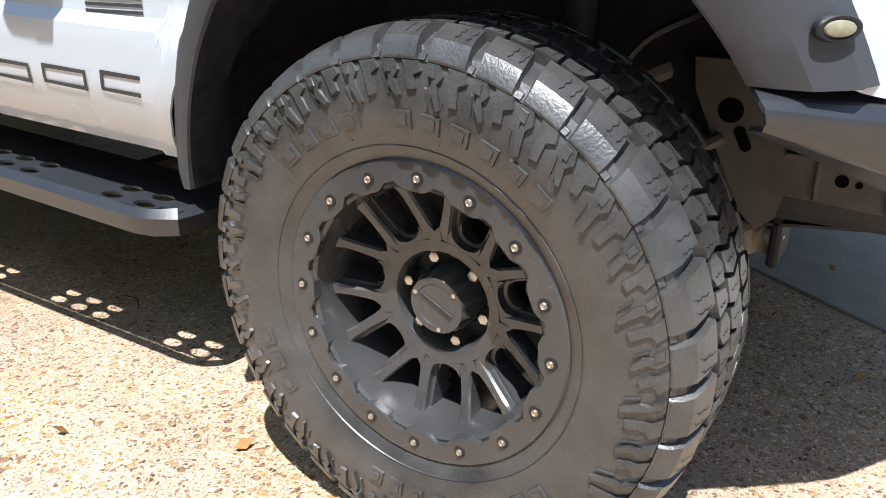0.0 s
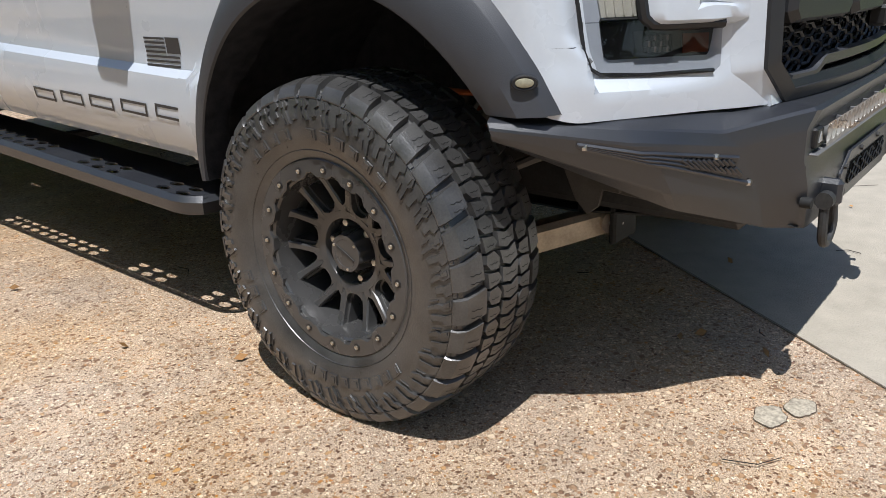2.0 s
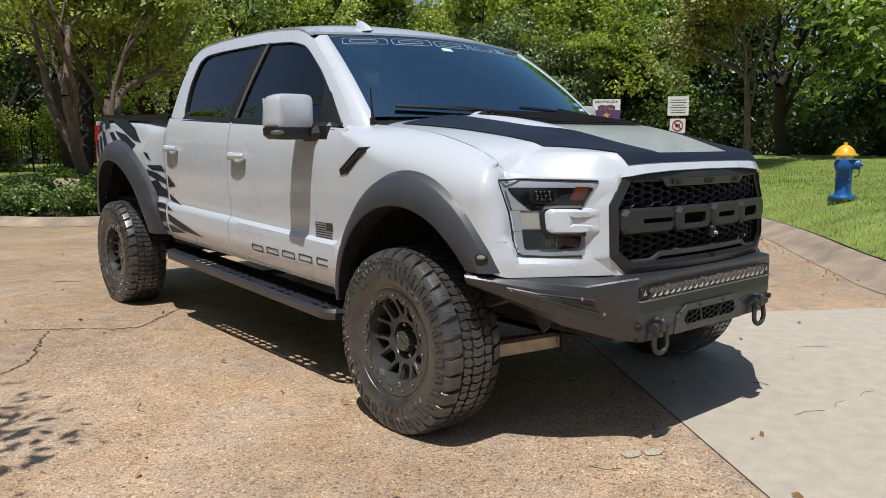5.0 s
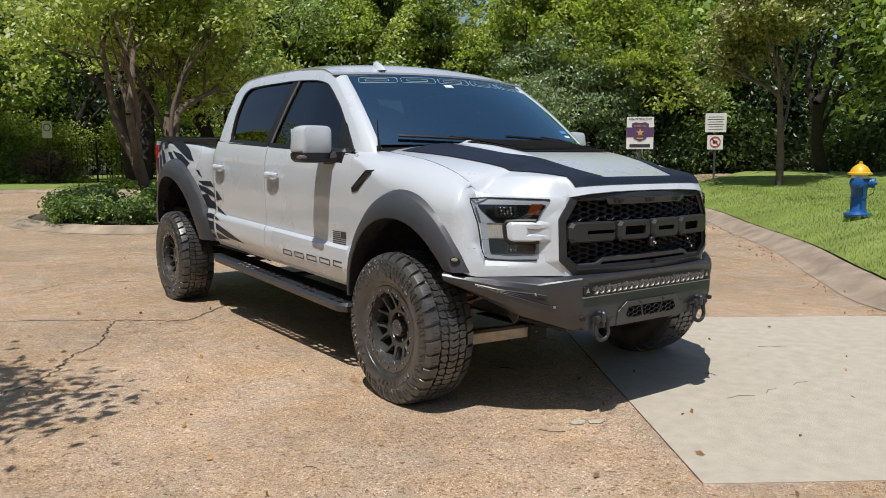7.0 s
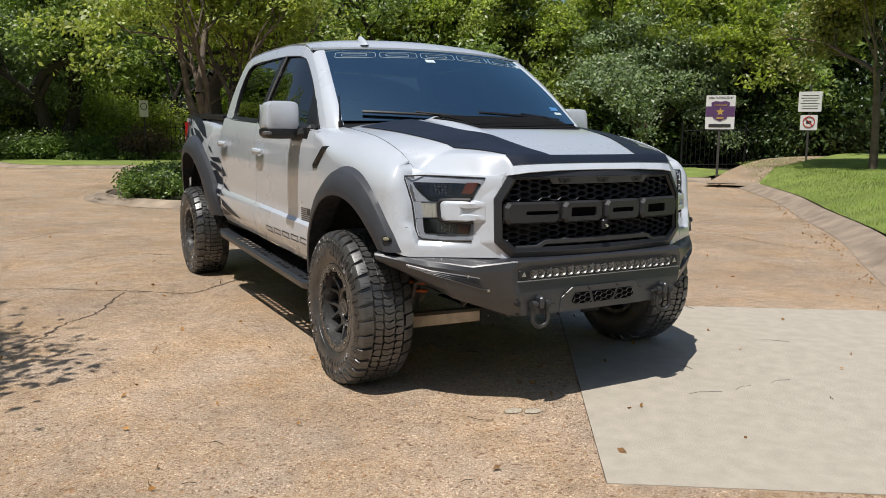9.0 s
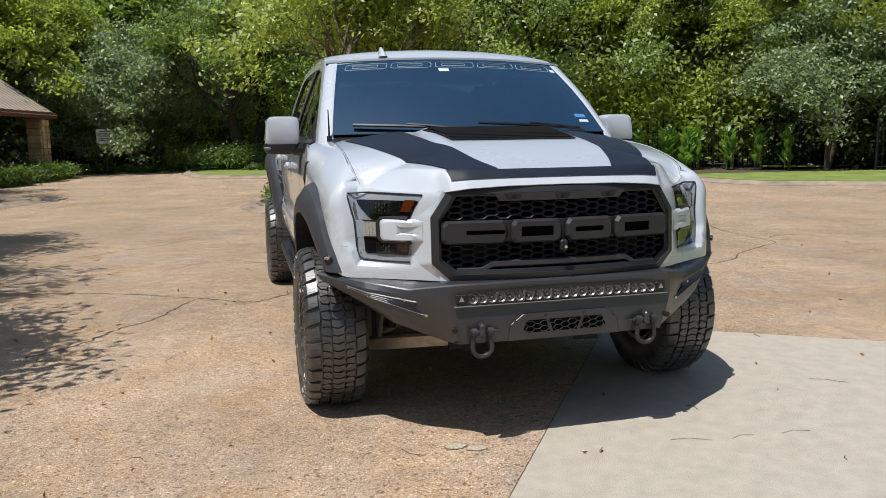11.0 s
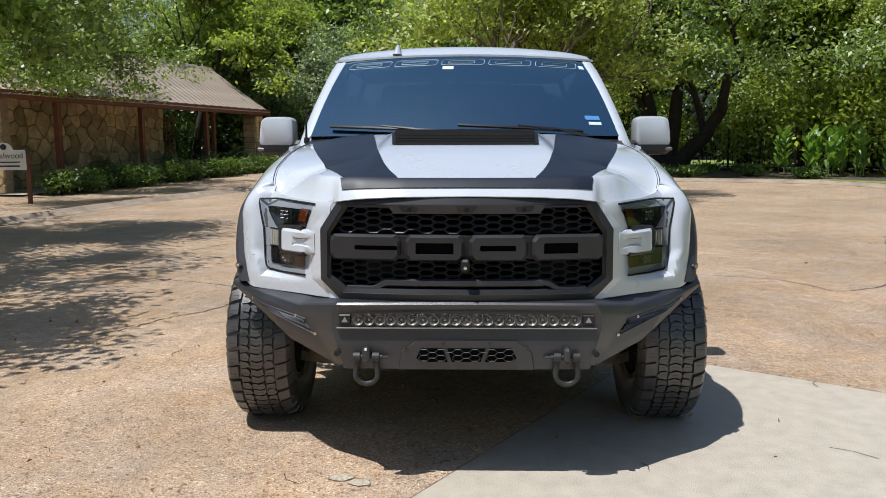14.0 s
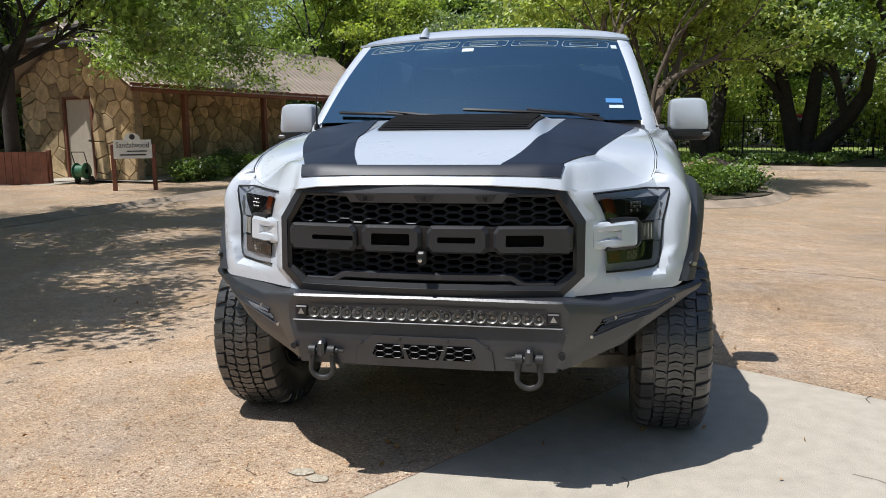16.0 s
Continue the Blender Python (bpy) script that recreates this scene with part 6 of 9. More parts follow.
def lug(o, a0, a1, inner, h=0.0155):
    """A shoulder lug that runs from the tread over the edge down on to the sidewall."""
    d = (a1 - a0) * 0.07
    sk = 0.25 * (a1 - a0)
    top = [(inner, RS(inner) - 0.002, 1.0), (inner + 0.004, RS(inner) + h, 1.0), (0.112, RS(0.112) + h, 0.6), (0.130, RS(0.130) + h - 0.003, 0.3), (0.1400, 0.4015, 0.1), (0.1460, 0.3860, 0.0), (0.1455, 0.3810, 0.0)]
    low = [(inner, RS(inner) - 0.003, 1.0), (inner + 0.003, RS(inner) - 0.003, 1.0), (0.112, RS(0.112) - 0.003, 0.6), (0.127, RS(0.127) - 0.004, 0.3), (0.1330, 0.3925, 0.1), (0.1380, 0.3840, 0.0), (0.1400, 0.3800, 0.0)]
    rows = []
    for a, st_ in ((a0, low), (a0 + d, top), ((a0 + a1) / 2, top), (a1 - d, top), (a1, low)):
        rows.append([(o * x, r * math.cos(a + o * sk * q), r * math.sin(a + o * sk * q)) for x, r, q in st_])
    tyre.grid(np.array(rows))


NP = 34
st = 2 * math.pi / NP
sipes = Shape()


def sipe(o, s0, s1, a, z=0.006, h=0.0158):
    """A dark zigzag strip laid on a tread block for the shade in a fine cut."""
    pts = []
    for k, t in enumerate(np.linspace(0, 1, 5)):
        pts.append((s0 + (s1 - s0) * t, a + (z if k % 2 else -z) * 0.5))
    rows = []
    for s, b in pts:
        r = RS(s) + h
        rows.append([(o * s, r * math.cos(b - 0.0022), r * math.sin(b - 0.0022)), (o * s, r * math.cos(b + 0.0022), r * math.sin(b + 0.0022))])
    sipes.grid(np.array(rows))


for k in range(NP):
    a = k * st
    for o in (-1, 1):
        b = a + (0.5 * st if o > 0 else 0)
        long = k % 2
        lug(o, b, b + (0.87 if long else 0.84) * st, 0.078 if long else 0.083)
        for q in (0.26, 0.48):
            sipe(o, 0.094, 0.122, b + (q + 0.10) * st)
        r0 = 0.338 if long else 0.350
        m = b + 0.36 * st
        if o < 0:
            # zigzag ridges that carry the lugs down the sidewall
            r1 = r0 - 0.020
            wall([(0.390, b + 0.02 * st), (0.390, b + 0.30 * st), (0.372, b + 0.44 * st), (0.360, b + 0.36 * st), (r1 + 0.004, b + 0.54 * st), (r1, b + 0.46 * st), (0.350, b + 0.22 * st), (0.366, b + 0.24 * st)], 0.0052, 0.92)
            wall([(0.390, b + 0.46 * st), (0.390, b + 0.84 * st), (0.374, b + 0.96 * st), (0.366, b + 0.80 * st), (r1 + 0.016, b + 0.90 * st), (r1 + 0.012, b + 0.70 * st), (0.358, b + 0.62 * st), (0.372, b + 0.58 * st)], 0.0040, 0.92)
            wall([(0.384, b + 0.08 * st), (0.384, b + 0.24 * st), (0.368, b + 0.30 * st), (0.368, b + 0.16 * st)], 0.0072, 0.9)
            wall([(r1 + 0.034, b + 0.08 * st), (r1 + 0.032, b + 0.12 * st), (r1 + 0.006, b + 0.24 * st), (r1 + 0.006, b + 0.21 * st)], 0.0030, 0.92)
            # plate sunk between two lugs
            wall([(0.402, b + 0.78 * st), (0.402, b + 0.96 * st), (0.390, b + 0.96 * st), (0.390, b + 0.78 * st)], 0.0035, 0.92)
        else:
            wall([(0.388, b), (0.388, b + 0.70 * st), (r0 + 0.012, b + 0.76 * st), (r0, b + 0.50 * st), (r0 + 0.004, b + 0.10 * st)], 0.003, out=1)
        tread([(o * 0.072, b - 0.02 * st), (o * 0.046, b - 0.07 * st), (o * 0.032, b + 0.16 * st), (o * 0.038, b + 0.46 * st), (o * 0.066, b + 0.42 * st), (o * 0.077, b + 0.22 * st)], shrink=0.95)
        tread([(o * 0.076, b + 0.47 * st), (o * 0.064, b + 0.50 * st), (o * 0.040, b + 0.55 * st), (o * 0.032, b + 0.74 * st), (o * 0.044, b + 0.87 * st), (o * 0.074, b + 0.92 * st)], shrink=0.95)
        sipe(o, 0.042, 0.066, b + 0.26 * st)
        sipe(o, 0.044, 0.068, b + 0.76 * st)
    tread([(-0.030, a - 0.01 * st), (0.004, a + 0.09 * st), (0.026, a - 0.06 * st), (0.030, a + 0.36 * st), (0.0, a + 0.50 * st), (-0.025, a + 0.38 * st)], shrink=0.95)
    tread([(-0.027, a + 0.46 * st), (0.0, a + 0.58 * st), (0.031, a + 0.44 * st), (0.025, a + 0.87 * st), (-0.004, a + 0.99 * st), (-0.030, a + 0.89 * st)], shrink=0.95)
    sipe(1, -0.018, 0.018, a + 0.24 * st)
    sipe(1, -0.018, 0.018, a + 0.73 * st)
# raised unlettered bars where the maker's marks stand
for c0, count, step in ((math.radians(46), 11, math.radians(8.3)), (math.radians(-38), 3, math.radians(8.3)), (math.radians(222), 9, math.radians(7.4))):
    for k in range(count):
        a = c0 + k * step
        if count == 11 and k == 4:
            continue
        w = step * 0.66
        wall([(0.312, a), (0.312, a + w), (0.283, a + w), (0.283, a)], 0.0034, 0.94)
        wall([(0.306, a + 0.22 * w), (0.306, a + 0.78 * w), (0.289, a + 0.78 * w), (0.289, a + 0.22 * w)], 0.0050, 0.93)
for r in (0.255, 0.379):
    tyre.lathe([(-(sx_of(r + 0.0012)) - 0.0002, r + 0.0012), (-(sx_of(r)) - 0.0016, r), (-(sx_of(r - 0.0012)) - 0.0002, r - 0.0012)], 120)
for a in np.arange(0.2, 6.2, 0.52):
    wall([(0.335, a), (0.335, a + 0.004), (0.268, a + 0.004), (0.268, a)], 0.0012, 1.0)
part("tyre", flat(tyre), RUBBER, wheel, "dusty black all-terrain tyre with chunky tread", 22)

tagged(part("sipe_pattern", flat(sipes), CHASSIS, wheel), kind="stuff")

# rim
rim = Shape()
rim.lathe([(-0.118, 0.222), (-0.124, 0.196), (-0.119, 0.191), (-0.098, 0.187), (-0.070, 0.183), (-0.050, 0.184), (0.0, 0.190), (0.12, 0.20), (0.125, 0.222)], 84)
rim.lathe([(-0.020, 0.076), (-0.056, 0.077), (-0.0625, 0.081), (-0.065, 0.090), (-0.066, 0.0985), (-0.062, 0.1005), (-0.030, 0.1005)], 72)
for k in range(7):
    a = 2 * math.pi * k / 7 + 0.16
    er, et = np.array((0, math.cos(a), math.sin(a))), np.array((0, -math.sin(a), math.cos(a)))
    ex = np.array((1.0, 0, 0))
    for o in (-1, 1):
        rows = []
        for r, off, w, xf, t in ((0.092, 0.0345, 0.0120, -0.0635, 0.034), (0.104, 0.0355, 0.0110, -0.0660, 0.036), (0.125, 0.0372, 0.0094, -0.0700, 0.036), (0.150, 0.0392, 0.0086, -0.0770, 0.034), (0.172, 0.0410, 0.0092, -0.0840, 0.034), (0.183, 0.0420, 0.0115, -0.0890, 0.036), (0.190, 0.0428, 0.0160, -0.0940, 0.036)):
            c = er * r + et * (o * off)
            rows.append([c + et * w + ex * (xf + t), c + et * w + ex * (xf + 0.004), c + et * (w - 0.003) + ex * xf, c - et * (w - 0.003) + ex * xf, c - et * w + ex * (xf + 0.004), c - et * w + ex * (xf + t)])
        rim.grid(np.array(rows), cv=True)
        # sunken step along the window's edge
        rows = []
        for r, off in ((0.112, 0.0245), (0.13, 0.0275), (0.155, 0.0300), (0.186, 0.0320)):
            c = er * r + et * (o * off)
            z = -0.050 - 0.022 * (r - 0.112) / 0.074
            rows.append([c + et * o * 0.003 + ex * (z - 0.012), c + ex * z, c - et * o * 0.0050 + ex * z, c - et * o * 0.0055 + ex * -0.02])
        rim.grid(np.array(rows))
    # rounded root of the U-shaped window
    rows = []
    for q in np.linspace(-1, 1, 13):
        r1 = 0.1015 + 0.017 * (1 - math.sqrt(max(0.0, 1 - q * q)))
        rows.append([er * 0.088 + et * 0.030 * q + ex * -0.0645, er * r1 + et * 0.0255 * q + ex * -0.0662, er * (r1 + 0.0015) + et * 0.0245 * q + ex * -0.051, er * (r1 + 0.0065) + et * 0.0205 * q + ex * -0.050, er * (r1 + 0.007) + et * 0.0200 * q + ex * -0.025])
    rim.grid(np.array(rows))
    # pointed root of the window between two pairs
    a2 = a + math.pi / 7
    er, et = np.array((0, math.cos(a2), math.sin(a2))), np.array((0, -math.sin(a2), math.cos(a2)))
    rim.grid(np.array([[er * 0.094 + et * 0.010 * q + ex * -0.0655, er * (0.1125 + 0.008 * abs(q)) + et * 0.009 * q + ex * -0.0675, er * (0.1135 + 0.008 * abs(q)) + et * 0.0085 * q + ex * -0.03] for q in np.linspace(-1, 1, 7)]))
part("rim", rim, SATIN, wheel, "satin dark grey alloy rim with seven spoke pairs", 30)

# beadlock-style ring with notched inner edge
ring = Shape()
rows = []
NR = 160
for k in range(NR):
    a = 2 * math.pi * k / NR
    ph = (k % 10) / 10.0
    ri = 0.2005 if 0.30 < ph < 0.70 else (0.194 if 0.2 < ph < 0.8 else 0.1895)
    c, s_ = math.cos(a), math.sin(a)
    rows.append([(x, r * c, r * s_) for x, r in ((-0.112, 0.238), (-0.126, 0.237), (-0.131, 0.231), (-0.131, ri + 0.003), (-0.129, ri), (-0.110, ri))])
ring.grid(np.array(rows), cu=True)
part("bead_ring", ring, SATIN, wheel, "satin black notched bead ring", 28)
bolt = Shape().lathe([(-0.1300, 0.0052), (-0.1345, 0.0052), (-0.1355, 0.0042), (-0.1340, 0.0026), (-0.1340, 0.0)], 12).mesh("ring_bolt", mat("zinc bolt", (0.55, 0.48, 0.38), 0.35, metal=0.9, var=0.1))
wash = Shape().lathe([(-0.1300, 0.0098), (-0.1318, 0.0094), (-0.1322, 0.0055), (-0.1310, 0.0050)], 16).mesh("bolt_washer", BLACKPL)
for k in range(16):
    a = 2 * math.pi * k / 16 + 0.04
    b = new("ring_bolt", bolt)
    b.parent = wheel
    b.location = (0, 0.2095 * math.cos(a), 0.2095 * math.sin(a))
    b = new("bolt_washer", wash)
    b.parent = wheel
    b.location = (0, 0.2095 * math.cos(a), 0.2095 * math.sin(a))
nut = Shape().lathe([(-0.018, 0.0115), (-0.044, 0.0108), (-0.053, 0.0085), (-0.055, 0.0)], 6).mesh("lug_nut", STEEL)
for k in range(6):
    a = 2 * math.pi * k / 6 + 0.25
    b = new("lug_nut", nut)
    b.parent = wheel
    b.location = (0, 0.0675 * math.cos(a), 0.0675 * math.sin(a))
capm = Shape()
rows = []
for x, r, fl_ in ((-0.018, 0.054, 0.0), (-0.045, 0.053, 0.10), (-0.066, 0.050, 0.12), (-0.074, 0.047, 0.06), (-0.0775, 0.044, 0.0), (-0.0775, 0.034, 0.0), (-0.0765, 0.033, 0.0), (-0.0765, 0.0, 0.0)):
    rows.append([(x, r * (1 - fl_ * (0.5 + 0.5 * math.cos(12 * a))) * math.cos(a), r * (1 - fl_ * (0.5 + 0.5 * math.cos(12 * a))) * math.sin(a)) for a in np.linspace(0, 2 * math.pi, 72, endpoint=False)])
capm.grid(np.array(rows), cv=True)
part("centre_cap", capm, SATIN, wheel, "fluted black centre cap", 30)
part("cap_bar", Shape().box(-0.0785, -0.0765, -0.030, 0.030, -0.004, 0.004, 0.001).moved(pose(0, 0, 0, 28, 0, 0)), DARKSTEEL, wheel)
for k in range(3):
    a = 2 * math.pi * k / 3 + 0.4
    part("cap_screw", Shape().lathe([(-0.0765, 0.004), (-0.079, 0.0035), (-0.079, 0.0)], 10, (0, 0.0385 * math.cos(a), 0.0385 * math.sin(a))), STEEL, wheel)
copy_thing(wheel, pose(-0.942, 3.70, HUB))
copy_thing(wheel, pose(0.942, 0.0, HUB, 0, 0, 180))
copy_thing(wheel, pose(0.942, 3.70, HUB, 0, 0, 180))


# ---------------------------------------------------------------- ground, drive, lawns
def rise(x, y):
    """The land climbs very gently away from the truck."""
    r = np.hypot(np.asarray(x, float) - 0.0, np.asarray(y, float) - 2.0)
    return 0.22 * ss((r - 9.0) / 17.0)


KERB = curve([(3.35, -14), (3.3, -3.2), (3.38, -1.3), (3.75, -0.3), (4.66, 0.6), (6.65, 2.3), (8.9, 4.6), (10.7, 6.4), (12.1, 8.1), (13.0, 9.3)], 90)
REST = curve([(13.9, 11.0), (12.6, 12.2), (11.4, 13.4), (10.9, 15.6), (10.2, 17.4), (8.6, 18.5), (6.6, 19.2), (4.4, 20.2), (2.4, 21.6), (0.6, 22.6), (-1.2, 22.9), (-2.8, 24.8), (-3.3, 28.5), (-3.0, 34.0)], 110)
FARL = curve([(-6.6, 34.0), (-7.6, 29.0), (-8.2, 25.2), (-8.9, 20.0), (-9.6, 16.2), (-11.2, 13.7), (-14.5, 12.0), (-22.0, 8.0)], 60)
outline = np.concatenate((KERB, REST, FARL, [(-24, -14)]))


def sheet_from_outline(name, pts, material, z, cell=1.0):
    """A ground sheet inside an outline, following the land."""
    bm = bmesh.new()
    bverts = [bm.verts.new((x, y, 0)) for x, y in pts]
    bm.faces.new(bverts)
    bmesh.ops.triangulate(bm, faces=bm.faces)
    lo, hi = np.min(pts, 0), np.max(pts, 0)
    for axis in (0, 1):
        for c in np.arange(math.ceil(lo[axis] / cell) * cell, hi[axis], cell):
            co, no = [0, 0, 0], [0, 0, 0]
            co[axis], no[axis] = c, 1
            bmesh.ops.bisect_plane(bm, geom=bm.verts[:] + bm.edges[:] + bm.faces[:], plane_co=co, plane_no=no)
    for q in bm.verts:
        q.co.z = float(z(q.co.x, q.co.y)) if callable(z) else z
    bmesh.ops.recalc_face_normals(bm, faces=bm.faces)
    if sum(f.normal.z for f in bm.faces) < 0:
        bmesh.ops.reverse_faces(bm, faces=bm.faces)
    me = bpy.data.meshes.new(name)
    bm.to_mesh(me)
    bm.free()
    me.materials.append(material)
    me.shade_smooth()
    return me


u = np.concatenate((np.linspace(-40, 40, 41), [60, 100, 180, 320], [-60, -100, -180, -320]))
u.sort()
gx, gy = np.meshgrid(u, u + 5, indexing="ij")
P = np.stack((gx, gy, rise(gx, gy) - 0.03 - 0.05 * (np.hypot(gx, gy) < 16)), 2)
gsh = Shape().grid(P)
ground = new("ground", gsh.mesh("ground", SOIL))
tagged(ground, "brown leaf-litter soil under the trees", "ground", kind="structure")
drive = new("driveway", sheet_from_outline("driveway", outline, AGG, lambda x, y: rise(x, y), 2.0))
tagged(drive, "worn exposed-aggregate driveway with cracks", "driveway", kind="structure")

# smooth concrete slab let into the drive
A, B, C, D = np.array((-0.63, -1.64)), np.array((1.14, 1.0)), np.array((3.62, -0.66)), np.array((1.87, -3.30))
slab_s = Shape()
slab_s.prism([(*A, -0.02), (*B, -0.02), (*C, -0.02), (*D, -0.02)], (0, 0, 0.024))
slab = new("pavement_slab", slab_s.mesh("pavement_slab", CONC))
tagged(slab, "pale smooth concrete slab let into the drive", "pavement", kind="structure")
jt = Shape()
for p, q in ((A, B), (B, C)):
    d = (q - p) / np.linalg.norm(q - p)
    nn = np.array((-d[1], d[0])) * 0.0014
    k = 30
    pts = [p + (q - p) * t for t in np.linspace(0, 1, k)]
    wob = [nn * (0.6 + 0.8 * random.random()) for _ in pts]
    jt.grid(np.array([[(*(c - w), 0.0065), (*(c + w), 0.0065)] for c, w in zip(pts, wob)]))
joint = new("slab_joint", jt.mesh("slab_joint", CRACK))
tagged(joint, "dark joint round the slab", "joint", kind="structure")


def kerb(name, line, side_, w=0.36, h=0.125, label="weathered rolled concrete kerb"):
    """A rolled kerb along a line; side_ is +1 when the high side lies to the left of the line's direction."""
    t = np.gradient(line, axis=0)
    t /= np.linalg.norm(t, axis=1, keepdims=True)
    nn = np.stack((-t[:, 1], t[:, 0]), 1) * side_
    prof = [(-0.06, 0.006), (0.0, 0.012), (0.10, 0.045), (0.20, 0.10), (0.28, h), (w, h + 0.008), (w + 0.012, h - 0.01), (w + 0.012, -0.05)]
    s = Shape()
    rows = []
    for p, n_ in zip(line, nn):
        z0 = float(rise(*p))
        rows.append([(*(p + n_ * d), z0 + z + 0.004 * noise.noise((p[0] * 3, p[1] * 3, d * 5))) for d, z in prof])
    s.grid(np.array(rows))
    ob = new(name, s.mesh(name, KERBC))
    return tagged(ob, label, "kerb", kind="structure")


kerb("kerb", KERB[::-1], 1)
kerb("kerb", REST, -1, 0.25, 0.10)
LK = curve([(-9.5, -3.0), (-8.6, 1.5), (-7.7, 5.5), (-7.35, 8.5), (-6.9, 11.5), (-6.1, 14.4), (-5.3, 16.6)], 60)
kerb("kerb", LK, 1, 0.40, 0.07, "low worn concrete kerb in tree shade")


def lawn_z(x, y):
    """Lawn by the hydrant: climbs from the kerb."""
    x, y = np.atleast_1d(np.asarray(x, float)), np.atleast_1d(np.asarray(y, float))
    d = np.min(np.hypot(x[:, None] - KERB[None, :, 0], y[:, None] - KERB[None, :, 1]), 1)
    return rise(x, y) + 0.11 + 0.31 * np.clip(d - 0.4, 0, 1.05) + 0.05 * np.clip(d - 1.45, 0, 4.5) - 0.02 * np.clip(d - 6, 0, 8)


tk = np.gradient(KERB, axis=0)
tk /= np.linalg.norm(tk, axis=1, keepdims=True)
inner_k = KERB + np.stack((tk[:, 1], -tk[:, 0]), 1) * 0.43
lawn_out = np.concatenate((inner_k, [(14.6, 9.6), (18.5, 10.6), (22, 11.2), (26, 6), (24, -6), (14, -14)]))
lawn = new("lawn", sheet_from_outline("lawn", lawn_out, GRASSM, lambda x, y: lawn_z(x, y)[0], 1.0))
tagged(lawn, "bright mown lawn rising behind the kerb", "lawn", kind="structure")
far_lawns = [
    [(13.9, 11.6), (12.7, 12.6), (11.6, 13.6), (11.15, 15.7), (10.45, 17.6), (8.7, 18.8), (8.9, 19.6), (10.8, 18.9), (12.4, 17.2), (15.5, 16.5), (18, 15.5), (17.5, 13.2)],
    [(2.5, 21.9), (0.7, 22.9), (-1.1, 23.2), (-2.55, 25.0), (-3.0, 28.5), (-2.4, 31), (1.0, 30.0), (4.5, 27.5), (4.0, 22.5)],
    [(16, 19), (22, 17), (30, 24), (24, 30)],
    [(3, 29.2), (14, 25.5), (17, 38), (2, 40)],
]
for pts in far_lawns:
    o = new("lawn", sheet_from_outline("lawn", np.array(pts), GRASSM, lambda x, y: float(rise(x, y)) + 0.05, 1.5))
    tagged(o, "mown grass strip beyond the drive", "lawn", kind="structure")
path_pts = curve([(13.0, 9.3), (15.6, 10.9), (18.5, 12.2), (22.5, 13.4), (28, 14.2)], 30)
tp = np.gradient(path_pts, axis=0)
tp /= np.linalg.norm(tp, axis=1, keepdims=True)
npn = np.stack((-tp[:, 1], tp[:, 0]), 1)
ps = Shape().grid(np.array([[(*(p + n_ * w), float(rise(*p)) + 0.06 + 0.36 * float(ss(t / 0.45))) for w in (-0.75, 0, 0.85)] for p, n_, t in zip(path_pts, npn, np.linspace(0, 1, 30))]))
tagged(new("footpath", ps.mesh("footpath", AGG)), "narrow aggregate footpath leading to a gate", "path", kind="structure")

# grass blades
def blades(name, centres, zs, size, material, label):
    k = len(centres)
    rng = np.random.default_rng(5)
    a = rng.uniform(0, 2 * np.pi, k)
    h = size * rng.uniform(0.6, 1.4, k)
    lean = rng.normal(0, 0.35, (k, 2))
    w = h * 0.10
    d = np.stack((np.cos(a), np.sin(a)), 1) * w[:, None]
    b = np.concatenate((centres, zs[:, None]), 1)
    v0 = b.copy()
    v0[:, :2] -= d
    v1 = b.copy()
    v1[:, :2] += d
    v2 = b.copy()
    v2[:, :2] += lean * h[:, None]
    v2[:, 2] += h
    vs_ = np.stack((v0, v1, v2), 1).reshape(-1, 3)
    fs = np.arange(3 * k).reshape(-1, 3)
    ob = new(name, raw(name, vs_, fs, material))
    return tagged(ob, label, "grass", kind="stuff")


rng = np.random.default_rng(3)
pts = rng.uniform((3.4, -2.5), (17, 11), (190000, 2))
dk = np.min(np.hypot(pts[:, None, 0][:, 0][:, None] - KERB[None, ::3, 0], pts[:, 1][:, None] - KERB[None, ::3, 1]), 1)
idx = np.argmin(np.hypot(pts[:, 0][:, None] - KERB[None, ::3, 0], pts[:, 1][:, None] - KERB[None, ::3, 1]), 1)
rel = pts - KERB[::3][idx]
nk = np.stack((tk[::3][idx][:, 1], -tk[::3][idx][:, 0]), 1)
keep = ((rel * nk).sum(1) > 0.42) & (dk < 9) & (rng.uniform(0, 1, len(pts)) < np.clip(1.2 - dk / 9, 0.15, 1))
pts = pts[keep]
blades("grass", pts, lawn_z(pts[:, 0], pts[:, 1]) - 0.005, 0.034, BLADE, "short mown grass blades")


# ---------------------------------------------------------------- plants
def leaves(centres, size, rng, flatness=0.5, aspect=0.5):
    """Arrays of folded leaf blades about the given places."""
    k = len(centres)
    n_ = rng.normal(0, 0.55 + flatness * 0.3, (k, 3)) + np.array([-0.36, -0.44, 0.66])
    n_ /= np.linalg.norm(n_, axis=1, keepdims=True)
    d = np.cross(n_, rng.normal(0, 1, (k, 3)))
    d /= np.linalg.norm(d, axis=1, keepdims=True)
    s = np.cross(n_, d)
    L = size * rng.uniform(0.6, 1.35, (k, 1))
    v0 = centres - d * L * 0.5
    v1 = centres + s * L * aspect * 0.5 + n_ * L * 0.08
    v2 = centres + d * L * 0.5
    v3 = centres - s * L * aspect * 0.5 + n_ * L * 0.08
    return np.stack((v0, v1, v2, v3), 1).reshape(-1, 3), np.arange(4 * k).reshape(-1, 4)


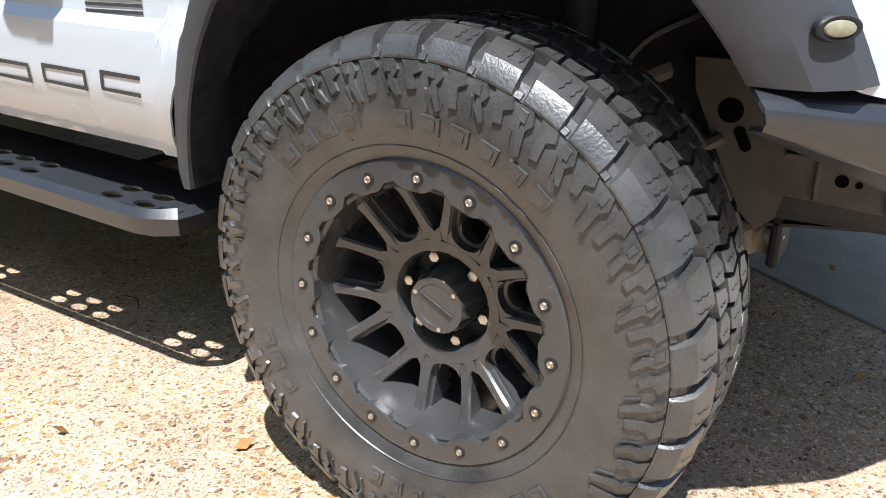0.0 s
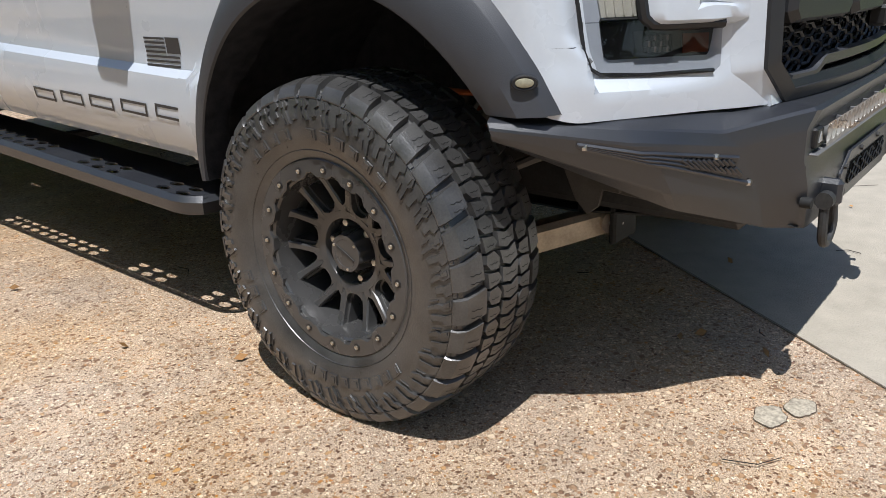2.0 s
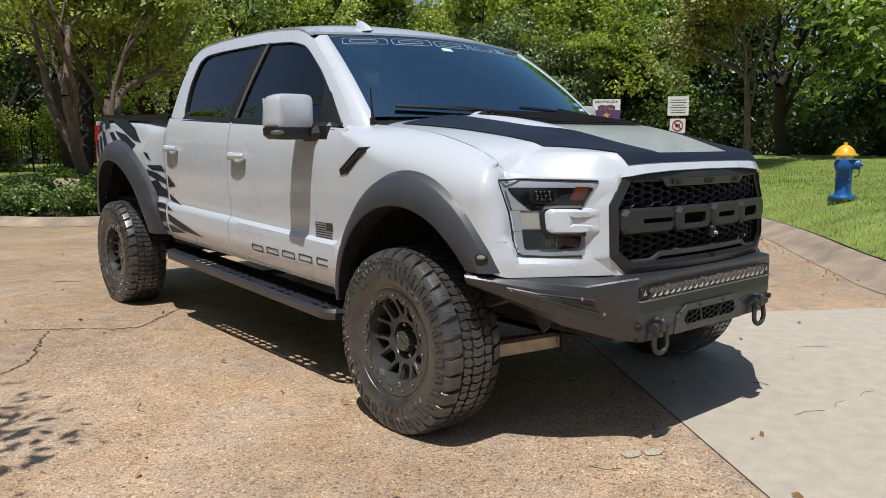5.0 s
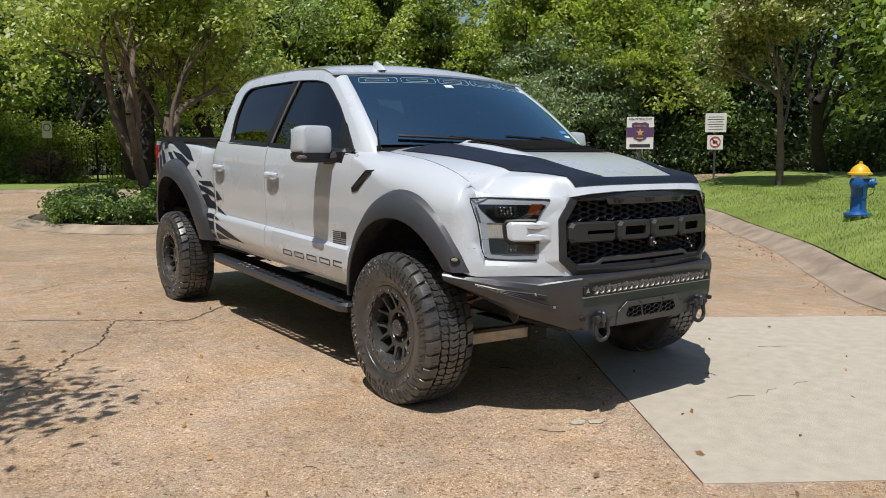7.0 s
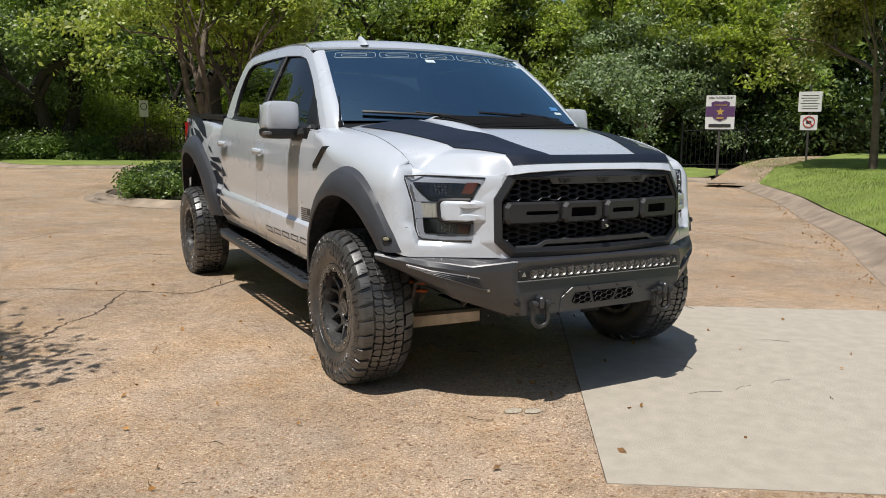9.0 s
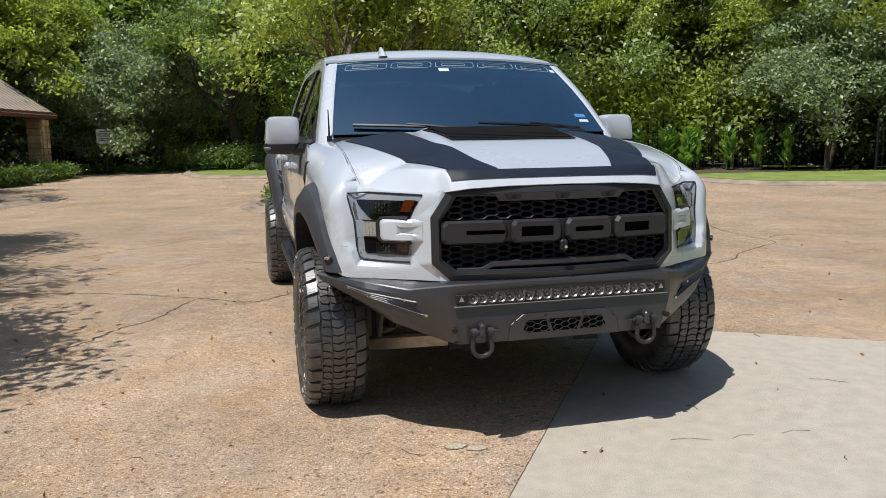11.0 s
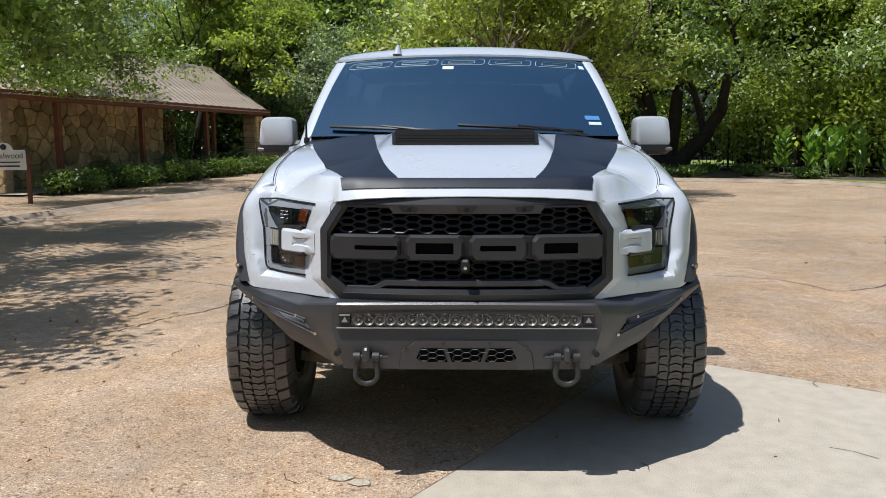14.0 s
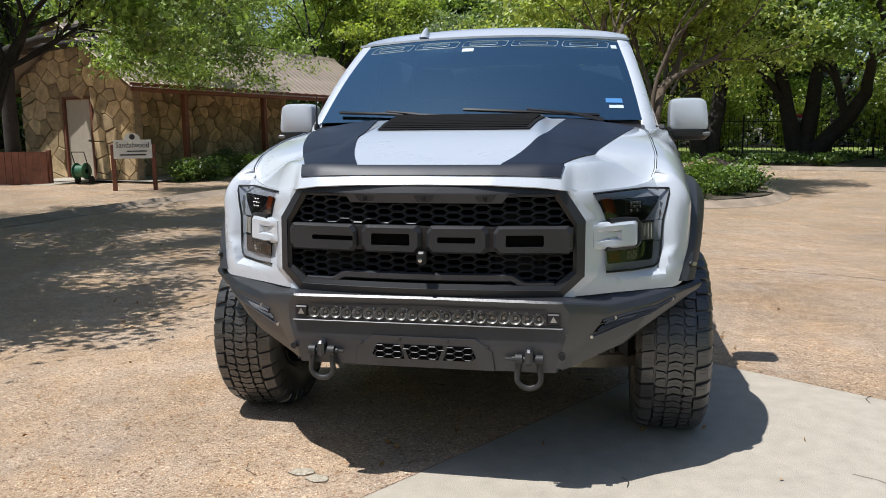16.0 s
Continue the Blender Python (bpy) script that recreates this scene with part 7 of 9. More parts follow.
def grow(rng, base, lean, length, radius, levels, spread, kids, up=0.25, shrink=0.72, bend=0.13):
    """Limbs as (points, radii), and the places where twigs end."""
    limbs, tips = [], []

    def limb(p, d, L, r, lev, host=-1):
        n_ = 5
        pts_ = [p]
        dd = d / np.linalg.norm(d)
        for _ in range(n_):
            dd = dd + rng.normal(0, 0.13 if host >= 0 else bend, 3) + np.array([0, 0, up * 0.12])
            dd /= np.linalg.norm(dd)
            pts_.append(pts_[-1] + dd * L / n_)
        r1 = r * 0.62
        limbs.append((np.array(pts_), np.linspace(r, r1, n_ + 1), host))
        me_ = len(limbs) - 1
        if lev == 0:
            tips.extend(pts_[2:])
            return
        if lev <= 1:
            tips.append(pts_[-1])
        for j in range(kids):
            a = rng.uniform(0, 2 * np.pi)
            f = rng.uniform(0.55, 1.0) if j else 1.0
            q = pts_[min(n_, max(1, int(round(f * n_))))]
            side_ = np.cross(dd, [math.cos(a), math.sin(a), 0.3])
            side_ /= np.linalg.norm(side_) + 1e-9
            nd = dd + side_ * spread * rng.uniform(0.6, 1.3) + np.array([0, 0, up])
            limb(q, nd, L * shrink * rng.uniform(0.8, 1.15), r1 * (0.9 if j == 0 else 0.7), lev - 1, me_)

    for d in lean:
        limb(np.array(base, float), np.array(d, float), length, radius, levels)
    return limbs, np.array(tips)


def tree(name, label, at, seed, lean, length, radius, levels, spread, kids, leaf, bark, count, size, puff, up=0.25, shrink=0.72, aspect=0.5, clear=0.4, trim=None, clumps=300, bend=0.13, fork=0.0):
    rng = np.random.default_rng(seed)
    limbs, tips = grow(rng, (0, 0, fork - 0.15), lean, length, radius, levels, spread, kids, up, shrink, bend)
    if fork:
        limbs.append((np.array([(0.03 * k * (k - 3), 0, (fork - 0.05) * k / 3 - 0.15) for k in range(4)]), np.linspace(radius * 1.6, radius * 1.25, 4), -1))
    root = thing(name, label, "tree", at)
    s = Shape()
    cut = []
    for p, r, host in limbs:
        bare = (p[-1][2] < clear + 0.3 and p[0][2] > 0.6) or (trim is not None and r[0] < 0.09 and not trim(p[-1:])[0])
        cut.append(bare or r[0] <= 0.012 or (host >= 0 and cut[host]))
        if not cut[-1]:
            s.tube(p, r, 8 if r[0] > 0.06 else 5, cap=False)
    me = raw("trunk", s.v, s.f, bark, smooth=True)
    tr = new("trunk", me)
    tr.parent = root
    # loose flat clumps of leaves about some of the twig ends, with air between them
    heart = tips[rng.integers(0, len(tips), clumps)] + rng.normal(0, puff * 0.55, (clumps, 3))
    wide = rng.uniform(0.6, 1.25, clumps)
    k = rng.integers(0, clumps, count)
    c = heart[k] + rng.normal(0, puff * 0.62, (count, 3)) * wide[k][:, None] * np.array([1.0, 1.0, 0.42])
    c = c[c[:, 2] > clear + rng.uniform(0, 0.5, count)]
    if trim:
        c = c[trim(c)]
    vv, ff = leaves(c, size, rng, aspect=aspect)
    cr = new("crown", raw("crown", vv, ff, leaf))
    cr.parent = root
    return root


def put(src, x, y, rot, scale=1.0):
    m = Matrix.Translation((x, y, float(rise(x, y)))) @ Matrix.Rotation(rot, 4, "Z")
    c = copy_thing(src, m)
    c.scale = (scale, scale, scale)
    return c


gz = lambda x, y: float(rise(x, y))
# multi-stemmed tree on the island behind the truck
isl_tree = tree("island_tree", "light-barked multi-stemmed tree with small bright leaves", (1.45, 12.6, gz(1.45, 12.6) + 0.08), 11,
                [(0.35, 0.1, 1), (-0.32, 0.15, 1), (0.05, -0.3, 1), (-0.1, 0.4, 1)], 2.3, 0.13, 4, 0.62, 3, MYRTLE, BARKL, 36000, 0.12, 0.42, up=0.10, shrink=0.76, clear=1.9, clumps=420)
# live oaks with dark forking trunks
tree("live_oak", "spreading live oak with dark forked trunk", (7.7, 25.5, gz(7.7, 25.5)), 21,
           [(-0.35, -0.1, 1), (0.22, 0.2, 1), (0.75, -0.2, 0.75)], 3.2, 0.33, 4, 0.65, 3, OAKLEAF, BARK, 34000, 0.17, 0.7, up=0.10, shrink=0.74, clear=2.9)
oak_b = tree("live_oak", "live oak with dark leaning trunk", (4.3, 24.6, gz(4.3, 24.6)), 33,
             [(-0.30, 0.0, 1), (0.30, 0.1, 1)], 3.4, 0.34, 4, 0.6, 3, OAKLEAF, BARK, 34000, 0.17, 0.7, up=0.12, shrink=0.75, clear=2.9)
# the dark leaf colour carries the shade below the canopy
wood = tree("woodland_tree", "tall woodland tree with dense foliage darkened as if shaded", (17, 22, gz(17, 22)), 44,
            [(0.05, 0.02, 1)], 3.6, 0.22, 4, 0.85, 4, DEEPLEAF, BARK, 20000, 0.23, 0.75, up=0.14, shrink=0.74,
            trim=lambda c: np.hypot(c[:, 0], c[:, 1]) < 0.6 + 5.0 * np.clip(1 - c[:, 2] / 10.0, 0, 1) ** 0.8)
wood_b = tree("woodland_tree", "tall woodland tree with mixed green foliage", (-13, 36, gz(-13, 36)), 55,
              [(-0.04, 0.05, 1)], 3.0, 0.20, 4, 0.85, 4, OAKLEAF, BARK, 20000, 0.22, 0.7, up=0.12, shrink=0.77,
              trim=lambda c: np.hypot(c[:, 0], c[:, 1]) < 0.6 + 5.0 * np.clip(1 - c[:, 2] / 9.5, 0, 1) ** 0.8)
pale_tree = tree("crape_myrtle", "small pale-barked tree with grey-green weeping foliage", (-5.4, 31.0, gz(-5.4, 31.0)), 66,
                 [(0.2, 0.1, 1), (-0.25, 0.05, 1), (0.0, -0.25, 1)], 1.9, 0.10, 4, 0.6, 3, GREYLEAF, BARKL, 26000, 0.15, 0.5, up=0.06, shrink=0.78)
magnolia = tree("broadleaf_tree", "broad tree with glossy yellow-green leaves on the lawn", (14.9, 7.2, float(lawn_z(14.9, 7.2)[0])), 77,
                [(0.02, 0.02, 1)], 2.3, 0.10, 4, 0.62, 4, YELLOWLEAF, BARKL, 34000, 0.12, 0.42, up=0.10, shrink=0.74, clear=1.0,
                trim=lambda c: ((0.87 * c[:, 1] - 0.5 * c[:, 0]) < 2.4) & (((0.87 * c[:, 1] - 0.5 * c[:, 0]) < 1.0) | (c[:, 2] > 2.1)) & (np.hypot(c[:, 0], c[:, 1]) < 0.4 + 3.6 * np.clip(1 - c[:, 2] / 6.0, 0, 1) ** 0.75), clumps=200, bend=0.02)
near_left = tree("shade_tree", "leafy shade tree hanging over the drive", (-8.3, 6.4, gz(-8.3, 6.4)), 88,
                 [(0.25, 0.05, 1), (-0.15, 0.1, 1)], 2.4, 0.18, 4, 0.8, 3, OAKLEAF, BARK, 48000, 0.115, 0.42, up=0.03, shrink=0.78, clear=2.2, clumps=420)


def bush(name, label, at, seed, r, h, leaf, count, size, category="shrub"):
    """A low plant: twigs from one foot, and a ragged mound of leaves."""
    rng = np.random.default_rng(seed)
    root = thing(name, label, category, at)
    s = Shape()
    ends = []
    for k in range(14):
        a = rng.uniform(0, 2 * np.pi)
        q = rng.uniform(0.2, 1.0)
        e = np.array([math.cos(a) * r * q * 0.8, math.sin(a) * r * q * 0.8, h * rng.uniform(0.55, 0.95) * (1.1 - 0.4 * q)])
        s.tube([(0, 0, -0.05), e * 0.5 + np.array([0, 0, 0.08]), e], [0.025, 0.015, 0.006], 5, cap=False)
        ends += [e, e * 0.75, e * 0.5]
    t = new("twigs", raw("twigs", s.v, s.f, BARK, True))
    t.parent = root
    ends = np.array(ends)
    c = ends[rng.integers(0, len(ends), count)] + rng.normal(0, 1, (count, 3)) * np.array([r * 0.24, r * 0.24, h * 0.16])
    c[:, 2] = np.abs(c[:, 2])
    vv, ff = leaves(c, size, rng)
    o = new("foliage", raw("foliage", vv, ff, leaf))
    o.parent = root
    return root


def stand(src, spots, seed, lo, hi):
    rng = np.random.default_rng(seed)
    for x, y in spots:
        put(src, x, y, rng.uniform(0, 6.28), rng.uniform(lo, hi))


# the woods round the drive
rng = np.random.default_rng(9)
ring_a = [(26, 8), (30, 13), (24.5, 20), (29, 19), (33, 24), (25.5, 27), (19.5, 31), (2, 37), (-1, 36.5), (7, 40), (22, 2), (27, 1)]
ring_b = [(28, 5), (22, 16.8), (31, 28), (26, 33), (17, 34), (10, 39), (4.5, 40), (-4, 38), (-9, 36), (-12, 31), (-17, 30), (-16, 24), (-19, 19), (-20, 33), (-23, 26), (0.5, 40), (20, 8.6), (24, -3), (-26, 34), (-14, 41), (-7, 42), (-20, 39), (2, 43), (12, 43), (-27, 20), (-30, 28)]
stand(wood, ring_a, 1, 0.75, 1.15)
stand(wood_b, ring_b, 2, 0.75, 1.15)
stand(pale_tree, [(-8.6, 33), (-2.2, 33.5), (17.8, 18.0)], 3, 0.8, 1.1)
stand(oak_b, [(-0.8, 30.5)], 4, 0.8, 1.0)
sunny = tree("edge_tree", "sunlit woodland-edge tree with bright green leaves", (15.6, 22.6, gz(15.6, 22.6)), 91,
             [(0.03, -0.02, 1)], 3.0, 0.17, 4, 0.85, 4, MYRTLE, BARK, 42000, 0.16, 0.55, up=0.10, shrink=0.75, clear=0.9, clumps=420,
             trim=lambda c: np.hypot(c[:, 0], c[:, 1]) < 0.5 + 5.0 * np.clip(1 - c[:, 2] / 8.0, 0, 1) ** 0.8)
stand(sunny, [(12.4, 24.8), (18.3, 20.4), (9.6, 29.5), (-10.8, 28.0), (-13.4, 24.5), (-16, 27.5), (3.5, 31.5), (-8.5, 34.5), (16.2, 27.2), (20.6, 23.6), (13.6, 32), (19.6, 17.6)], 14, 0.9, 1.25)
stand(sunny, [(16.3, 21.9)], 21, 0.85, 0.85)
stand(wood_b, [(-6.3, 38.5), (-8.4, 40.5)], 22, 1.4, 1.5)
stand(near_left, [(-6.3, 2.3)], 5, 0.95, 0.95)


def over_roof(c):
    """Leaves kept clear of the shelter's roof, and inside the stretch that the limbs shade."""
    x, y, z = c[:, 0] - 13.2 + 10.6, c[:, 1] + 13.2 - 14.2, c[:, 2] + gz(-13.2, 13.2)
    along, deep = 0.223 * x + 0.975 * y, -0.975 * x + 0.223 * y
    roof = np.where((deep > -0.45) & (along > -0.45), 2.72 + 1.35 * np.clip(1 - np.abs(deep / 1.95 - 1), -0.2, 1), 2.25)
    return (z > roof + 0.12) & (along < 5.2 + 0.35 * np.sin(4 * z)) & (z < 6.5)


tree("shade_tree", "light-leaved tree hanging low over the shelter roof", (-13.2, 13.2, gz(-13.2, 13.2)), 89,
     [(0.80, 0.75, 0.28), (0.45, 1.0, 0.35), (1.0, 0.30, 0.20), (0.9, 0.6, 0.0)], 2.5, 0.12, 4, 0.62, 3, OAKLEAF, BARK, 52000, 0.10, 0.42, up=-0.05, shrink=0.78, clear=2.1, clumps=520, fork=3.3, trim=over_roof)
stand(wood_b, [(27.0, 20.0), (33.0, 20.5), (24.0, 24.5)], 23, 1.5, 1.7)
stand(isl_tree, [(22.5, 18.5)], 8, 1.2, 1.35)
stand(sunny, [(14.6, 24.6), (11.2, 27.6)], 31, 1.35, 1.5)
# unseen tall trees beyond the near side, added for dark reflections in the glass
stand(wood_b, [(-24, 6.5), (-23, 13), (-17, -17), (-8, -19)], 24, 1.5, 1.8)
stand(magnolia, [(10.2, -3.2)], 6, 0.9, 1.1)
# understory shade is put into the leaf colour here too
under = bush("understory_shrub", "dense understory shrub with leaves darkened as if shaded", (18.0, 20.5, gz(18, 20.5)), 5, 1.7, 2.6, DEEPLEAF, 5200, 0.17)
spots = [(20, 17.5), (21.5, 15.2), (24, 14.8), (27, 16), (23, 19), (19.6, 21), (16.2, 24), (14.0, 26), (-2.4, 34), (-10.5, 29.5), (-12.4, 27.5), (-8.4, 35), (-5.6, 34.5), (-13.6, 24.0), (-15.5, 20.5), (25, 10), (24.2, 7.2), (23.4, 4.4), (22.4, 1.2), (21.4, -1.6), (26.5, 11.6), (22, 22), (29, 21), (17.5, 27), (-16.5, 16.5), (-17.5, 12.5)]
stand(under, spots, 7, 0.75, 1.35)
edge = bush("edge_shrub", "sunlit bright-green shrub at the wood's edge", (0.4, 32.0, gz(0.4, 32)), 6, 1.7, 2.6, MYRTLE, 6500, 0.145)
stand(edge, [(3.2, 31.2), (5.6, 29.4), (-2.6, 33), (-6.4, 33.4), (8.4, 28.6), (1.6, 33.5), (10.8, 25.8)], 17, 0.8, 1.3)
stand(edge, [(13.0, 24.4), (14.9, 23.3), (16.6, 22.0)], 18, 1.45, 1.7)
# unseen trees round the rest of the drive, added behind the way for reflections
stand(wood_b, [(-26, 1), (-25, 8), (-24, -9), (-11, -19), (1, -21), (13, -18), (22, -11), (-29, -3), (-5, -23), (-19, -15)], 19, 0.9, 1.2)
# far woods close the view, their inner shade put into the leaf colour
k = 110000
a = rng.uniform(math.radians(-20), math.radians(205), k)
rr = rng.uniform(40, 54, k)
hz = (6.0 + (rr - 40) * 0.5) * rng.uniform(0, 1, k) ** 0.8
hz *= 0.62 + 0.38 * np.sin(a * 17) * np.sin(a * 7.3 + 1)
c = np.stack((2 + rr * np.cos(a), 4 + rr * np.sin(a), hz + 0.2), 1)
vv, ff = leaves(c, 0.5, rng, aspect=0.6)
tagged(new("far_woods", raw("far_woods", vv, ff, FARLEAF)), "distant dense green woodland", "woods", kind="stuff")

# planted island
ia = np.linspace(0, 2 * math.pi, 72, endpoint=False)
ISL = np.stack((1.55 + (2.75 + 0.15 * np.sin(3 * ia)) * np.cos(ia), 12.4 + (2.85 + 0.12 * np.cos(2 * ia)) * np.sin(ia)), 1)
ISL = np.concatenate((ISL, ISL[:1]))
kerb("kerb", ISL, 1, 0.36, 0.11, "rolled kerb round a planted island")
isl_in = np.stack((1.55 + 2.42 * np.cos(ia), 12.4 + 2.52 * np.sin(ia)), 1)
tagged(new("island_bed", sheet_from_outline("island_bed", isl_in, SOIL, lambda x, y: gz(x, y) + 0.10 + 0.03 * math.cos(x) * math.sin(y), 1.0)), "mulched planting bed", "planting bed", kind="structure")
lily = bush("island_plant", "strappy green border plant with pale flowers", (0.0, 11.2, gz(0, 11.2) + 0.1), 8, 0.42, 0.50, SHRUB, 2300, 0.072, "plant")
for x, y, s_ in ((-0.3, 12.2, 1.1), (0.6, 10.7, 1.0), (1.3, 10.4, 0.9), (2.1, 10.5, 1.1), (2.9, 11.0, 1.0), (3.4, 11.8, 1.1), (3.5, 12.8, 0.9), (0.2, 13.3, 1.1), (-0.5, 11.5, 0.9), (2.6, 11.7, 1.2), (1.0, 11.4, 1.2), (3.0, 13.8, 1.0), (0.4, 12.2, 1.2)):
    m = pose(x, y, gz(x, y) + 0.1, 0, 0, x * 97)
    copy_thing(lily, m).scale = (s_, s_, s_)
fl = Shape()
rng = np.random.default_rng(4)
for k in range(16):
    a, q = rng.uniform(2.4, 5.2), rng.uniform(1.8, 2.3)
    x, y, z = 1.55 + q * math.cos(a), 12.4 + q * math.sin(a), gz(1, 11) + 0.45 + rng.uniform(0, 0.15)
    for j in range(5):
        b = j * 1.257
        fl.add([(x, y, z), (x + 0.035 * math.cos(b - 0.4), y + 0.035 * math.sin(b - 0.4), z + 0.012), (x + 0.05 * math.cos(b), y + 0.05 * math.sin(b), z + 0.006), (x + 0.035 * math.cos(b + 0.4), y + 0.035 * math.sin(b + 0.4), z + 0.012)], [(0, 1, 2, 3)])
PETAL = mat("white petal", (0.75, 0.72, 0.66), 0.6, var=0.06)
tagged(new("flower_heads", fl.mesh("flower_heads", PETAL)), "small white flower heads", "flowers", kind="stuff")
ROCKM = mat("banded boulder stone", (0.30, 0.20, 0.13), 0.85, var=0.3, scale=5, bump=0.6, bscale=40)
rk = Shape()
rk.grid(np.array([[(0.55 * math.cos(a) * math.sin(b) * (1 + 0.12 * noise.noise((math.cos(a) * 2, math.sin(a) * 2, b * 2))), 0.42 * math.sin(a) * math.sin(b) * (1 + 0.12 * noise.noise((math.cos(a) * 2 + 4, math.sin(a) * 2, b * 2))), 0.34 * math.cos(b) + 0.02 * math.sin(9 * b)) for a in np.linspace(0, 2 * math.pi, 22, endpoint=False)] for b in np.linspace(0.02, math.pi - 0.02, 14)]), cv=True)
rock = part("boulder", rk, ROCKM)
rock.location = (3.0, 13.5, gz(3, 13.5) + 0.34)
tagged(rock, "rounded brown banded boulder in the island bed", "boulder")

# hedge, cannas and ground cover along the far edge
hedge = bush("hedge_bush", "clipped dark hedge bush", (-2.2, 30.2, gz(-2, 30)), 15, 1.1, 1.15, SHRUB, 4200, 0.10)
for x, y in ((-0.9, 30.0), (0.4, 29.8), (-3.4, 30.8)):
    copy_thing(hedge, pose(x, y, gz(x, y), 0, 0, x * 60))
bush("flowering_shrub", "pinkish-brown flowering shrub beside the hedge", (2.2, 29.4, gz(2, 29)), 16, 1.2, 1.2, mat("dull pink leaf", (0.17, 0.11, 0.07), 0.6, var=0.3, island=0.4), 4200, 0.11)


def canna(at, seed):
    rng = np.random.default_rng(seed)
    root = thing("canna_plant", "tall canna with broad upright bright-green leaves", "plant", at, "cannas by the fence")
    st_ = Shape()
    lf = Shape()
    for k in range(5):
        bx, by = rng.normal(0, 0.12, 2)
        h = rng.uniform(0.9, 1.5)
        st_.tube([(bx, by, 0), (bx * 1.2, by * 1.2, h)], [0.018, 0.008], 5, cap=False)
        for j in range(5):
            a = rng.uniform(0, 6.28)
            z0 = h * (0.2 + 0.18 * j)
            L, w = rng.uniform(0.35, 0.55), rng.uniform(0.07, 0.10)
            e, t_ = np.array([math.cos(a), math.sin(a), 0]), np.array([-math.sin(a), math.cos(a), 0])
            rows = []
            for q in np.linspace(0, 1, 6):
                c = np.array([bx, by, z0]) + e * L * q * 0.55 + np.array([0, 0, L * (q * 0.95 - 0.35 * q * q)])
                ww = w * math.sin(math.pi * min(1, q * 0.92 + 0.06)) ** 0.7
                rows.append([c - t_ * ww, c - np.array([0, 0, 0.02]), c + t_ * ww])
            lf.grid(np.array(rows))
    for nm, s, m in (("stem", st_, SHRUB), ("canna_leaves", lf, CANNA)):
        o = new(nm, raw(nm, s.v, s.f, m, True))
        o.parent = root
    return root


cn = canna((13.4, 20.8, gz(13.4, 20.8)), 1)
cn2 = canna((12.2, 21.6, gz(12.2, 21.6)), 2)
for k, (x, y) in enumerate(((14.4, 20.4), (15.2, 19.6), (11.4, 22.0), (15.8, 18.9), (13.0, 21.9), (14.0, 21.3), (10.8, 22.6), (16.4, 18.2), (12.0, 22.8), (13.9, 20.2), (14.8, 20.9), (12.7, 21.2), (15.5, 20.3), (14.2, 20.8), (13.2, 20.4), (11.8, 21.3), (12.6, 22.3))):
    copy_thing(cn if k % 2 else cn2, pose(x, y, gz(x, y), 0, 0, k * 70))
cover = bush("ground_cover", "low bright ground-cover plant", (8.4, 23.5, gz(8, 23)), 18, 0.55, 0.35, SHRUB, 900, 0.11, "plant")
for k, (x, y) in enumerate(((6.6, 22.6), (5.6, 22.2), (9.6, 22.2), (3.4, 23.0), (7.4, 21.8), (4.5, 22.4), (10.8, 20.6), (0.6, 29.0), (-0.4, 28.6), (1.5, 28.3), (3.0, 28.0), (-6.4, 29.8), (-5.4, 30.0), (-4.6, 30.2), (-7.2, 29.2))):
    copy_thing(cover, pose(x, y, gz(x, y), 0, 0, k * 50))


# ---------------------------------------------------------------- shelter
STONEM = mat("warm fieldstone", (0.38, 0.25, 0.125), 0.85, var=0.25, scale=4, bump=0.5, bscale=35, tint=(0.52, 0.39, 0.22), each=0.4)
MORTAR = mat("stone mortar", (0.27, 0.20, 0.13), 0.95, var=0.2, scale=10)
ROOFM = mat("weathered metal roofing", (0.34, 0.275, 0.22), 0.6, metal=0.25, var=0.2, scale=2, bump=0.1)
TIMBER = mat("red-stained timber", (0.17, 0.062, 0.035), 0.75, var=0.25, scale=6, bump=0.3, bscale=60)
DOORM = mat("tan painted steel door", (0.52, 0.45, 0.36), 0.5, var=0.06)
SIGNW = mat("white sign sheet", (0.72, 0.72, 0.70), 0.5, var=0.03)
SIGNB = mat("black sign ink", (0.03, 0.03, 0.03), 0.6, var=0.1)
PURPLE = mat("purple sign ink", (0.10, 0.045, 0.13), 0.5, var=0.05)
GOLD = mat("gold sign ink", (0.50, 0.33, 0.08), 0.5, var=0.05)
REDINK = mat("red sign ink", (0.50, 0.04, 0.04), 0.5, var=0.05)
POSTM = mat("grey sign post", (0.06, 0.057, 0.05), 0.7, metal=0.2, var=0.2)
IRON = mat("black iron", (0.015, 0.015, 0.016), 0.5, metal=0.3, var=0.2)

shelter = thing("shelter", "stone-walled open shelter with brown ribbed metal roof", "building")
shelter.matrix_basis = pose(-10.6, 14.2, 0.12, 0, 0, 77.1)
WD, RIDGE, EAVE = 3.9, 3.95, 2.60
PORCH = 1.25
core = Shape().box(0.03, 8.2, PORCH, PORCH + 0.27, 0, EAVE, 0.01).box(8.0, 8.3, PORCH + 0.27, WD, 0, EAVE, 0.01).box(0.3, 8.2, WD - 0.3, WD - 0.03, 0, EAVE, 0.01)
gable = Shape()
for x0, x1 in ((0.03, 0.30), (8.0, 8.3)):
    gable.prism([(x0, 0.03, EAVE - 0.01), (x0, WD - 0.03, EAVE - 0.01), (x0, WD / 2, RIDGE - 0.12)], (x1 - x0, 0, 0))
dy0, dy1 = 1.42, 2.40
